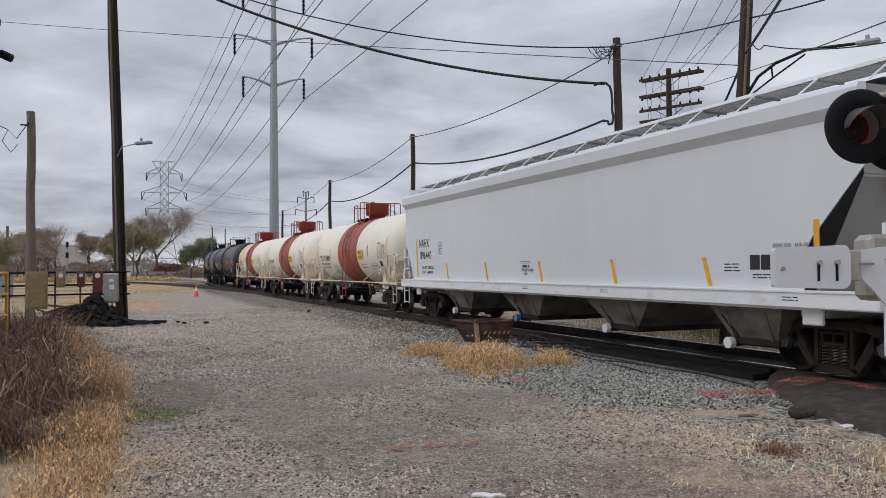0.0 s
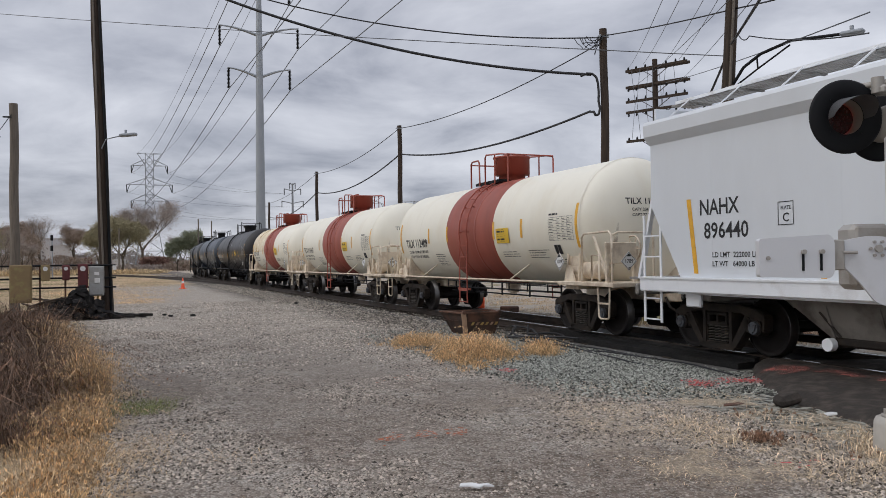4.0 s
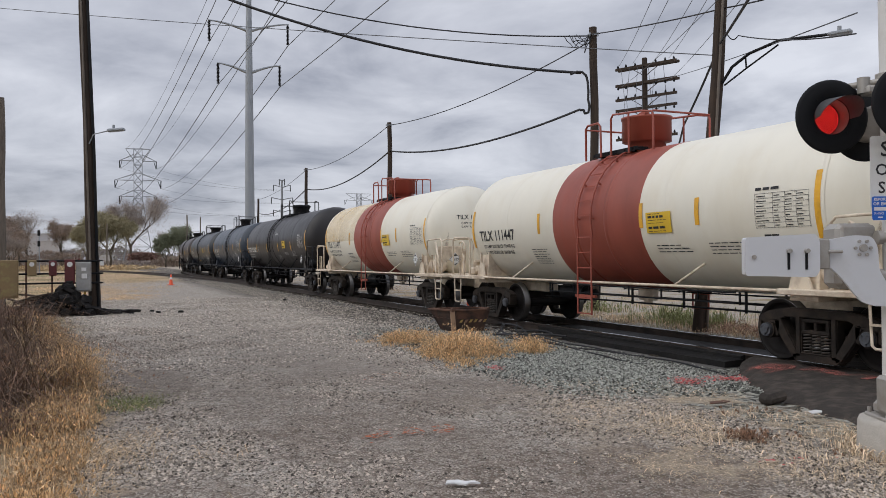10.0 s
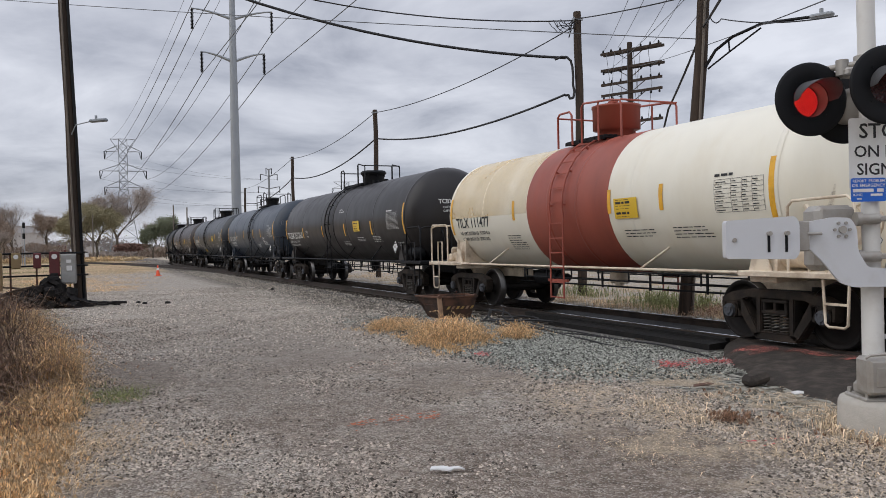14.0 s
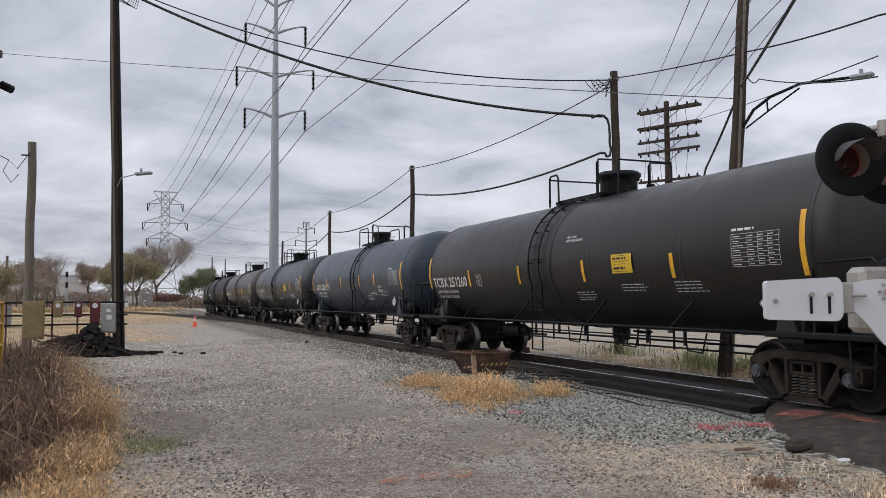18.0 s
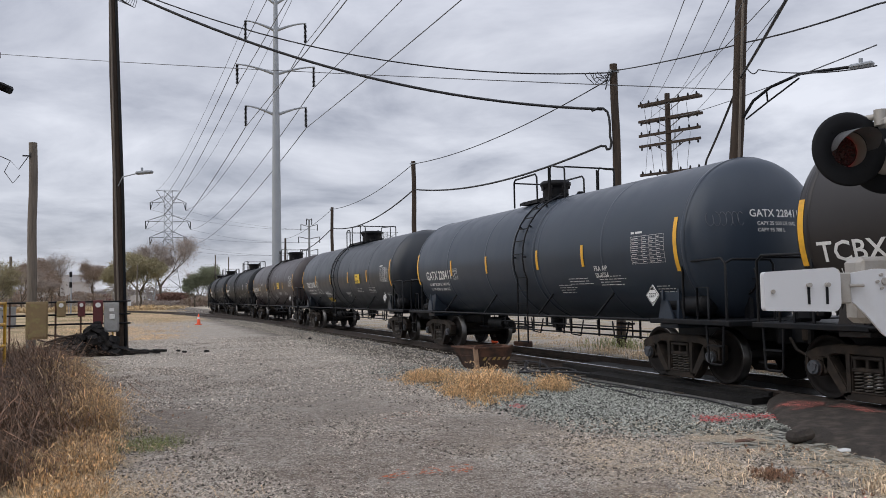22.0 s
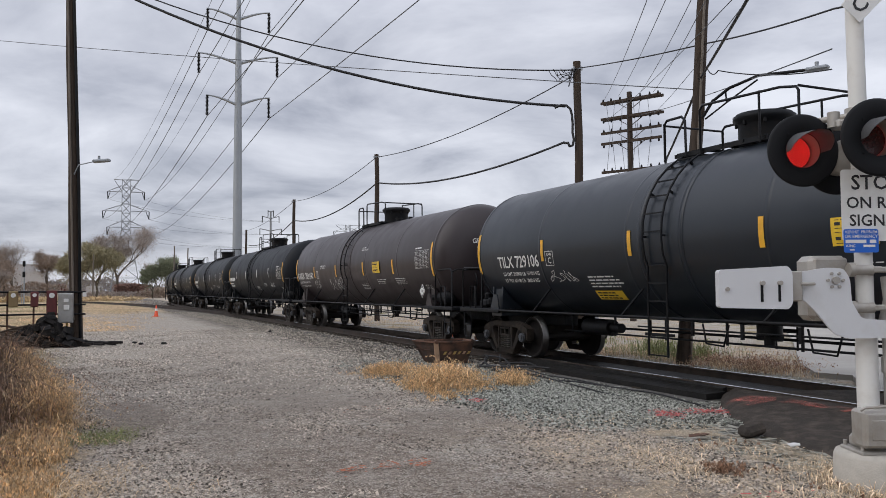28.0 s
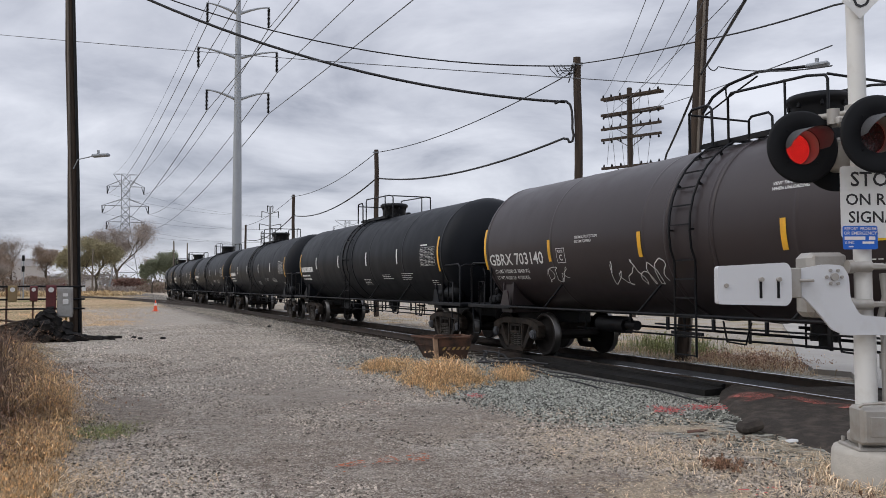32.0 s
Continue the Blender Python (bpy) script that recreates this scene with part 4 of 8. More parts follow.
    b.bar((tc + 0.1, -1.05, 1.1), (tc + 0.1, -1.05, 1.2), 0.2, 0.05)
    part("air_tank", b, frame if cream else FRAMEBLACK, car)
    b = Build()
    vx = -tc - 1.0
    for dxv, dz, w in ((0, 0.1, 0.3), (0.22, 0.14, 0.2), (-0.18, 0.08, 0.16), (0.1, 0.28, 0.14)):
        b.box((vx + dxv, -1.0, 1.1 + dz), (w, 0.24, 0.2), ch=0.05)
    part("brake_valve", b, frame if cream else FRAMEBLACK, car)
    b = Build()
    wx = tc + 1.1
    b.lathe([(-0.02, 0.26), (0.0, 0.28), (0.02, 0.26), (0.0, 0.24), (-0.02, 0.26)], "y", (wx, -0.55, 1.75), n=20)
    for i in range(3):
        a = i * math.pi / 3
        b.bar((wx - 0.26 * math.cos(a), -0.55, 1.75 - 0.26 * math.sin(a)), (wx + 0.26 * math.cos(a), -0.55, 1.75 + 0.26 * math.sin(a)), 0.02, 0.02)
    b.bar((wx, -0.5, 1.08), (wx, -0.5, 1.8), 0.12, 0.08)
    part("brake_wheel", b, frame if cream else FRAMEBLACK, car)
    # ladder up the shell, both sides
    for sg in (-1, 1):
        b = Build()
        lad = REDBAND if band else (frame if not cream else frame)
        for lx in (ladder_x - 0.24, ladder_x + 0.24):
            pts = [(lx, sg * 1.45, 0.42), (lx, sg * 1.45, zc - 0.5)]
            for i in range(9):
                v = -0.2 + i * (1.25 + 0.2) / 8
                pts.append((lx, sg * (R + 0.075) * math.cos(v), zc + (R + 0.075) * math.sin(v)))
            b.tube(pts, 0.02, 6)
        zz = 0.44
        while zz < zc - 0.3:
            b.bar((ladder_x - 0.24, sg * 1.45, zz), (ladder_x + 0.24, sg * 1.45, zz), 0.022, 0.022)
            zz += 0.3
        for i in range(6):
            v = 0.05 + i * 0.2
            q = (sg * (R + 0.075) * math.cos(v), zc + (R + 0.075) * math.sin(v))
            b.bar((ladder_x - 0.24, *q), (ladder_x + 0.24, *q), 0.022, 0.022)
        for v in (0.0, 0.5, 0.95):
            for lx in (ladder_x - 0.24, ladder_x + 0.24):
                b.bar((lx, sg * (R - 0.01) * math.cos(v), zc + (R - 0.01) * math.sin(v)), (lx, sg * (R + 0.08) * math.cos(v), zc + (R + 0.08) * math.sin(v)), 0.04, 0.03)
        b.box((ladder_x, sg * 1.42, 0.78), (0.7, 0.05, 0.05))
        part("ladder", b, lad, car)
    # top platform, railing, bonnet
    zt = zc + R
    top = REDBAND if band else frame
    b = Build()
    rx0, rx1 = rail_x
    b.box((rx0 + 0.3, 0, zt - 0.03), (0.05, 1.27, 0.06))
    for y in (-0.62, 0.62):
        b.box(((rx0 + rx1) / 2 - 0.2, y, zt - 0.03), (rx1 - rx0 - 0.9, 0.03, 0.07))
    plf = part("top_platform", b, FRAMEBLACK if band else frame, car)
    b = Build()
    b.box((0, 0, 0), (0.05, 1.3, 0.05))
    bar_me = b.mesh("crossbar", FRAMEBLACK if band else frame)
    for x in np.linspace(rx0 + 0.5, rx1 - 0.7, 5):
        o = part("crossbar", bar_me, None, plf)
        o.location = (float(x), 0, zt - 0.01)
    b = Build()
    b.box((0, 0, 0), (rx1 - rx0 - 0.9, 0.06, 0.02))
    slat = b.mesh("slat", FRAMEBLACK if band else frame)
    for y in (-0.55, -0.44, -0.33, 0.33, 0.44, 0.55):
        o = part("slat", slat, None, plf)
        o.location = ((rx0 + rx1) / 2 - 0.2, y, zt + 0.02)
    for y in (-0.68, 0.68):
        b = Build()
        zr = zt + 0.66
        b.tube([(rx0 + 0.05, y, zt - 0.1), (rx0 + 0.05, y, zr - 0.08), (rx0 + 0.12, y, zr - 0.02), (rx0 + hoop - 0.05, y, zr - 0.02), (rx0 + hoop + 0.03, y, zr - 0.1), (rx0 + hoop + 0.05, y, zt - 0.08)], 0.024, 7)
        b.tube([(rx0 + tall, y, zt - 0.1), (rx0 + tall, y, zr), (rx0 + tall + 0.07, y, zr + 0.07), (rx1 - 0.35, y, zr), (rx1 - 0.04, y, zr - 0.06), (rx1, y, zr - 0.12), (rx1, y, zt - 0.12)], 0.022, 7)
        b.tube([(rx1 - 0.75, y, zt - 0.1), (rx1 - 0.75, y, zr + 0.04)], 0.02, 7)
        part("railing", b, top, car)
    for ex, ez in ((rx0 + 0.05, zr - 0.1), (rx1, zr - 0.05)):
        b = Build()
        b.tube([(ex, -0.68, ez), (ex, 0.68, ez)], 0.02, 7)
        part("end_rail", b, top, car)
    b = Build()
    if band:
        b.lathe([(zt - 0.1, 0.36), (zt + 0.17, 0.36), (zt + 0.18, 0.49), (zt + 0.62, 0.49), (zt + 0.63, 0.51), (zt + 0.675, 0.51), (zt + 0.68, 0.47), (zt + 0.69, 0.001)], "z", (dome_x, 0, 0), n=36)
        b.box((dome_x + 0.3, -0.3, zt + 0.70), (0.22, 0.10, 0.06), ch=0.01)
    else:
        b.lathe([(z_, r_ * dome_r) for z_, r_ in ((zt - 0.1, 0.41), (zt + 0.30, 0.41), (zt + 0.34, 0.43), (zt + 0.40, 0.49), (zt + 0.46, 0.49), (zt + 0.47, 0.45), (zt + 0.50, 0.44), (zt + 0.52, 0.001))], "z", (dome_x, 0, 0), n=32)
        for i in range(8):
            a = i * math.pi / 4
            b.box((dome_x + 0.43 * dome_r * math.cos(a), 0.43 * dome_r * math.sin(a), zt + 0.36), (0.05, 0.05, 0.14), ch=0.01)
    part("bonnet", b, dome_paint or top, car, "hinged protective housing over the valves")
    for dxx, dy, w, h in () if band else ((0.75, -0.2, 0.22, 0.10), (0.95, 0.15, 0.16, 0.13), (-0.65, 0.2, 0.16, 0.10)):
        b = Build()
        b.cyl((dome_x + dxx, dy, zt - 0.03), (dome_x + dxx, dy, zt + h), w / 2, n=10)
        b.cyl((dome_x + dxx, dy, zt + h * 0.6), (dome_x + dxx, dy, zt + h * 0.75), w / 2 + 0.02, n=10)
        part("vent_valve", b, FRAMEBLACK, car)
    # lettering and tape
    for tx in tapes:
        b = Build()
        long = abs(tx) > half - 0.6
        h0, h1 = (-0.52, 0.42) if long else (-0.24 + tape_v, 0.20 + tape_v)
        patch(b, side, tx - 0.05, h0, tx + 0.05, h1, 10)
        part("reflective_tape", b, YELLOW if long or tape_paint is None else tape_paint, car)
    b = Build()
    if mark:
        wide = max(q[0] for q in glyphs(mark, text_size)[0])
        write(b, mark, text_size, text_x, text_v, side, text_w / wide)
    else:
        bars(b, side, text_x, text_v, 2.0, 1, 0.2, 0.2, rnd)
    part("reporting_mark", b, ink, car)
    for i, tx in enumerate((ld, lt)):
        b = Build()
        if tx:
            write(b, tx, 0.085, text_x + 0.12, text_v - 0.19 - 0.16 * i, side, 1.0)
        else:
            bars(b, side, text_x, text_v - 0.19 - 0.15 * i, 1.5, 1, 0.07, 0.15, rnd)
        part("weight_stencil", b, ink, car)
    for bx, by, w, r in ((ladder_x - 2.35 if cream else ladder_x + 1.5, -0.60 if cream else -0.72, 0.75, 7 if cream else 4), (band[1] + 0.35 if band else 2.6, -0.58, 0.9, 3), (half * 0.58, -0.56, 0.95, 4), (half - 1.0, -0.80, 0.5, 3)):
        b = Build()
        bars(b, side, bx, by, w, r, 0.016, 0.06, rnd)
        part("stencil", b, ink, car)
    if plate_x is not None:
        b = Build()
        patch(b, lambda x, v: side(x, v, 0.022), plate_x, -0.34, plate_x + 0.66, 0.02, 6)
        pl = part("notice_plate", b, YPLATE, car, "yellow emergency notice plate with black print")
        b = Build()
        for i, (yy, hh) in enumerate(((-0.015, 0.008), (-0.08, 0.040), (-0.12, 0.008), (-0.17, 0.007), (-0.265, 0.040), (-0.31, 0.008))):
            bars(b, lambda x, v: side(x, v, 0.026), plate_x + 0.06, yy, 0.5, 1, hh, 0.1, rnd)
        part("print", b, STENCILK, pl)
    if table_x is not None:
        b = Build()
        tx0, tx1, ty0, ty1 = table_x, table_x + 0.98, -0.16 + table_v, 0.34 + table_v
        for i in range(8):
            v = ty0 + (ty1 - ty0) * i / 7
            patch(b, side, tx0, v - 0.0028, tx1, v + 0.0028, 1)
        for k in (0, 0.35, 0.57, 0.78, 1.0):
            xx = tx0 + (tx1 - tx0) * k
            patch(b, side, xx - 0.0028, ty0, xx + 0.0028, ty1, 8)
        for i in range(7):
            v = ty0 + (ty1 - ty0) * i / 7 + 0.025
            for k, w in ((0.03, 0.27), (0.38, 0.15), (0.60, 0.14), (0.81, 0.15)):
                patch(b, side, tx0 + 0.95 * k, v, tx0 + 0.95 * (k + w * rnd.uniform(0.5, 0.9)), v + 0.013, 1)
        bars(b, side, tx0, ty1 + 0.05, 0.5, 1, 0.04, 0.06, rnd)
        part("data_table", b, ink, car, "stencilled table of test dates")
    if head_text:
        def head(y, v, e=0.006):
            q = max(1 - (y * y + v * v) / (R * R), 0.0)
            return (half + hd * math.sqrt(q) + e, y, zc + v)
        b = Build()
        write(b, head_text[0], 0.125, -0.62, 0.36, head, 0.95)
        part("head_mark", b, ink, car)
        b = Build()
        for i, tx in enumerate(head_text[1:]):
            b = Build()
            write(b, tx, 0.06, -0.5, 0.22 - i * 0.11, head, 1.0)
            part("capacity_stencil", b, ink, car)
    if cream:
        def head(y, v, e=0.008):
            q = max(1 - (y * y + v * v) / (R * R), 0.0)
            return (half + hd * math.sqrt(q) + e, y, zc + v)
        pr = random.Random(rng_seed * 3)
        yc = -0.80 + pr.uniform(-0.1, 0.1)
        b = Build()
        for j, (w, top, low, e) in enumerate(((0.07, -0.30, -0.98, 0.003), (0.045, -0.12, -0.94, 0.005), (0.022, -0.02, -0.88, 0.007))):
            rows = []
            for i in range(13):
                v = low + (top - low) * i / 12
                wv = w * (0.35 + 0.65 * math.sin(math.pi * (0.12 + 0.80 * (1 - i / 12))))
                rows.append([head(yc + 0.05 * math.sin(v * 3) + wv * q, v, e) for q in (-1, -0.5, 0, 0.5, 1)])
            b.grid(rows, True)
        part("rust_streak", b, RUSTSTAIN, car, "brown rust streak down the tank end")
    if un:
        for (px, py, turn) in ((tc - 0.2, -1.47, 0), (end - 0.42, -0.95, 90))[:2 if cream else 1]:
            b = Build()
            q = 0.19
            b.prism([(0, -q), (q, 0), (0, q), (-q, 0)], 0.012, "y", 0)
            pl = part("placard", b, PLACARD, car, "white diamond hazard placard")
            pl.matrix_basis = pose(px, py, 1.50, 0, 0, turn)
            b = Build()
            pf = lambda x, v: (x, -0.009, v)
            write(b, un, 0.075, 0, -0.035, pf, 0.95, True)
            for k in (1, -1):
                b.face([(-0.015, -0.009, k * 0.11 - 0.02), (0.09 * k * 0 + 0.06, -0.009, k * 0.10), (0, -0.009, k * 0.15), (-0.06, -0.009, k * 0.10)])
            for a0, a1 in (((0, -q), (q, 0)), ((q, 0), (0, q)), ((0, q), (-q, 0)), ((-q, 0), (0, -q))):
                b.bar((a0[0] * 0.9, -0.008, a0[1] * 0.9), (a1[0] * 0.9, -0.008, a1[1] * 0.9), 0.002, 0.008)
            part("placard_print", b, STENCILK, pl)
    for fn in extra:
        fn(car, side, ink, rnd)
    add_truck(car, tc), add_truck(car, -tc)
    return car


def scribble(x0, v0, w, h, seed, n=9, wide=0.014):
    """A paint-marker scrawl on the shell."""
    def fn(car, side, ink, rnd):
        r = random.Random(seed)
        b = Build()
        pts = []
        for i in range(n * 8):
            t = i / (n * 8 - 1)
            pts.append((x0 + w * t + 0.10 * math.sin(t * n * 6.1 + r.random()), v0 + h * (0.5 + 0.5 * math.sin(t * n * 4.3 + 2 * math.sin(t * 9))) * (0.5 + 0.5 * abs(math.sin(t * 7 + seed)))))
        for (a, c), (d, e_) in zip(pts, pts[1:]):
            dx, dy = d - a, e_ - c
            k = math.hypot(dx, dy) or 1
            ox, oy = -dy / k * wide / 2, dx / k * wide / 2
            b.face([side(a - ox, c - oy), side(d - ox, e_ - oy), side(d + ox, e_ + oy), side(a + ox, c + oy)])
        part("paint_scrawl", b, ink, car, "pale paint-marker scrawl")
    return fn


def scribble_head(seed):
    """A pale spray-paint outline on the tank's leading end."""
    def fn(car, side, ink, rnd):
        b = Build()
        end_x = lambda y, v: 6.5 + 0.74 * math.sqrt(max(1 - (y * y + v * v) / 2.19, 0)) + 0.006
        for k in range(6):
            cy = -1.22 + 0.09 * k
            pts = [(end_x(cy + 0.05 * math.cos(a), 0.33 + 0.12 * math.sin(a)), cy + 0.05 * math.cos(a), 2.75 + 0.12 * math.sin(a)) for a in [j * 0.7 + k + seed for j in range(8)]]
            b.tube(pts, 0.005, 4)
        part("paint_scrawl", b, GREYSCRAWL, car, "pale spray-paint scrawl on the tank end")
    return fn


def yellow_notice(x, v):
    """A yellow stencilled notice low on the shell with lines of print above it."""
    def fn(car, side, ink, rnd):
        b = Build()
        patch(b, side, x, v, x + 0.85, v + 0.23, 4)
        pl = part("notice_plate", b, YPLATE, car, "yellow stencilled notice low on the shell")
        b = Build()
        for i in range(3):
            bars(b, lambda q, w: side(q, w, 0.014), x + 0.06, v + 0.035 + 0.065 * i, 0.7, 1, 0.03, 0.06, rnd)
        part("print", b, STENCILK, pl)
        b = Build()
        bars(b, side, x, v + 0.52, 1.1, 4, 0.028, 0.07, rnd)
        part("stencil", b, ink, car)
    return fn


def yellowing(x0, x1):
    """A yellowed area over the upper shell."""
    def fn(car, side, ink, rnd):
        b = Build()
        b.grid([[side(x0 + (x1 - x0) * i / 12, -0.1 + 2.4 * k / 16, 0.005) for k in range(17)] for i in range(13)], True)
        part("yellow_stain", b, YELLOWED, car, "yellowed weathering on the cream paint")
    return fn


def boxed_c(x, v):
    """PLATE C in a frame."""
    def fn(car, side, ink, rnd):
        b = Build()
        for (a0, a1, c0, c1) in ((0, 0.3, 0, 0.012), (0, 0.3, 0.29, 0.302), (0, 0.012, 0, 0.3), (0.288, 0.3, 0, 0.3)):
            patch(b, side, x + a0, v + c0, x + a1, v + c1, 2)
        write(b, "PLATE", 0.05, x + 0.15, v + 0.21, side, 0.9, True)
        write(b, "C", 0.12, x + 0.15, v + 0.05, side, 1.0, True)
        part("clearance_mark", b, ink, car)
    return fn


def lines(items):
    def fn(car, side, ink, rnd):
        for tx, size, x, v in items:
            b = Build()
            write(b, tx, size, x, v, side, 0.95)
            part("notice_lettering", b, ink, car)
    return fn


def black_boxes(x, v, w=0.27):
    """Two black inspection stencil panels."""
    def fn(car, side, ink, rnd):
        b = Build()
        patch(b, side, x, v, x + w * 0.48, v + 0.22, 4)
        patch(b, side, x + w * 0.52, v, x + w, v + 0.22, 4)
        part("inspection_stencil", b, STENCILK, car)
    return fn


CREAM_KW = dict(R=1.385, zc=2.30, paint=CREAM, frame=CREAMFRAME, style="cream", ladder_x=-0.2, dome_x=-0.08, rail_x=(-1.3, 0.98), plate_x=1.66, table_x=4.18, band=(-1.48, 1.46), un="1789", half=5.36)
SMALL = "LT WT 67100 LB  30450 KG"
CREAM_T = (-5.33, -2.07, 1.5, 2.94, 5.3)
tank_car(26.6, 4.97, tapes=(-5.2, -2.81, -1.43, 1.5, 2.94, 5.3), text_x=-4.74, mark="TILX 112409", ld="LD LMT 195900 LB  88850 KG", lt=SMALL, label="cream tank car with a red-brown band and red bonnet", rng_seed=11, extra=(black_boxes(4.3, -0.66),), head_text=("TILX 112409", "CAPY 20430 US GAL", "CAPY 77 336 L"), **CREAM_KW)
tank_car(40.40, 4.97, tapes=CREAM_T, text_x=-4.98, mark="TILX 111447", ld="LD LMT 203700 LB  92400 KG", lt="LT WT 59300 LB  26900 KG", label="cream tank car with a red-brown band and rust streaks", rng_seed=12, extra=(black_boxes(4.3, -0.66),), head_text=("TILX 111447", "CAPY 20430 US GAL", "CAPY 77 336 L"), **CREAM_KW)
tank_car(54.35, 5.03, tapes=CREAM_T, text_x=-5.05, mark="TILX 111477", ld="LD LMT 203500 LB  92300 KG", lt="LT WT 59500 LB  27000 KG", label="cream tank car, yellowed at one end, with a red-brown band", rng_seed=13, extra=(yellowing(-5.3, -1.5),), head_text=("TILX 111477", "CAPY 20430 US GAL", "CAPY 77 296 L"), **CREAM_KW)
BIG_T = (-7.3, -4.39, -1.49, 1.36, 4.22, 7.1)
tank_car(70.02, 6.65, half=7.2, R=1.47, zc=2.40, paint=BROWNBLACK, frame=FRAMEBLACK, style="dark", mark="TCBX 251260", ld="LD LMT 203500 LB  92300 KG", lt="LT WT 82500 LB  37400 KG", label="brownish black tank car with white lettering and yellow tape", rng_seed=14, tapes=BIG_T, text_x=-7.05, text_w=2.45, text_v=-0.47, tape_v=-0.24, ladder_x=-0.6, dome_x=0.58, hoop=0.42, tall=2.1, rail_x=(-1.35, 1.55), plate_x=2.43, table_x=5.7, head_text=("TCBX 251260", "CAPY 25650 US GAL", "CAPY 97 100 L"), un="3257", text_size=0.27, extra=(boxed_c(-3.95, -0.48), lines((("VENT TANK", 0.05, 0.68, 0.46), ("WHEN UNLOADING", 0.05, 0.68, 0.38)))))
tank_car(86.37, 5.83, half=6.5, R=1.48, zc=2.42, paint=SLATE, frame=FRAMEBLACK, style="dark", mark="GATX 228411", ld="LD LMT 200300 LB  94800 KG", lt="LT WT 75700 LB  34800 KG", label="dark slate grey tank car with white lettering and yellow tape", rng_seed=15, tapes=(-6.52, -3.76, -1.38, 1.37, 3.31, 6.3), text_x=-5.8, text_w=1.95, text_v=-0.40, tape_v=-0.08, ladder_x=0.58, dome_x=-0.26, dome_r=0.8, hoop=1.25, tall=1.95, rail_x=(-1.28, 1.35), table_x=5.02, head_text=("GATX 228411", "CAPY 25 000 US GAL", "CAPY 95 788 L"), un="3257", text_size=0.25, extra=(boxed_c(-3.66, -0.42), lines((("FRA AIP", 0.10, 3.68, -0.43), ("SR-8754", 0.10, 3.68, -0.57))), scribble_head(2)))
tank_car(102.93, 6.73, half=7.25, R=1.48, zc=2.42, paint=BLACK, frame=FRAMEBLACK, style="dark", mark="TILX 729106", ld="LD LMT 200900 LB  91100 KG", lt="LT WT 63100 LB  28600 KG", label="glossy black tank car with white lettering and yellow tape", rng_seed=16, tapes=(-7.26, -4.39, -1.49, 1.5, 4.25, 7.1), text_x=-6.33, text_w=1.77, text_v=-0.40, tape_v=-0.06, ladder_x=-0.79, dome_x=0.2, rail_x=(-1.5, 1.5), plate_x=2.66, table_x=5.95, head_text=("TILX 729106", "CAPY 28800 US GAL"), un="1202", text_size=0.25, extra=(boxed_c(-4.28, -0.40), scribble(-4.3, -0.75, 1.0, 0.25, 3, 7, 0.01), yellow_notice(-2.95, -1.2)))
tank_car(120.2, 6.70, half=7.3, R=1.48, zc=2.42, paint=BROWN, frame=FRAMEBLACK, style="dark", mark="GBRX 703140", ld="LD LMT 195000 LB  88400 KG", lt="LT WT 91000 LB  41200 KG", label="dark brown tank car with white lettering and paint-marker scrawls", rng_seed=17, tapes=(-7.4, -4.6, -1.7, 1.4, 4.18, 7.15), text_x=-7.22, text_w=2.36, text_v=-0.43, tape_v=-0.16, ladder_x=-0.6, dome_x=0.78, rail_x=(-1.35, 1.5), plate_x=2.4, table_x=6.0, table_v=-0.12, head_text=("GBRX 703140", "CAPY 29200 US GAL"), un="1202", text_size=0.25, extra=(boxed_c(-4.34, -0.44), scribble(-2.72, -0.92, 1.6, 0.5, 5, 8, 0.018), scribble(-4.9, -0.86, 0.8, 0.34, 8, 5, 0.014), lines((("THERMAL PROTECTION", 0.05, -3.66, 0.02), ("SYSTEM EQUIPPED", 0.05, -3.66, -0.06), ("VENT TANK", 0.05, 1.16, 0.52), ("WHEN UNLOADING", 0.05, 1.16, 0.44)))))
for _i, _u in enumerate((137.45, 154.7, 171.95, 189.2, 206.4)):
    tank_car(_u, 6.70, half=7.3, R=1.48, zc=2.42, paint=DULLBLACK, tape_paint=STENCILW, frame=FRAMEBLACK, style="dark", mark="", ld="", lt="", label="dull black tank car with worn white stencils", rng_seed=18 + _i, tapes=(-7.2, -4.72, -1.8, 1.3, 4.1, 7.1), text_x=-7.0, ladder_x=-0.8, dome_x=0.1, rail_x=(-1.9, 1.75), table_x=5.9)


BLUEPAINT = mat("bright_blue_handle_paint", (0.05, 0.25, 0.6), 0.5, var=0.1)


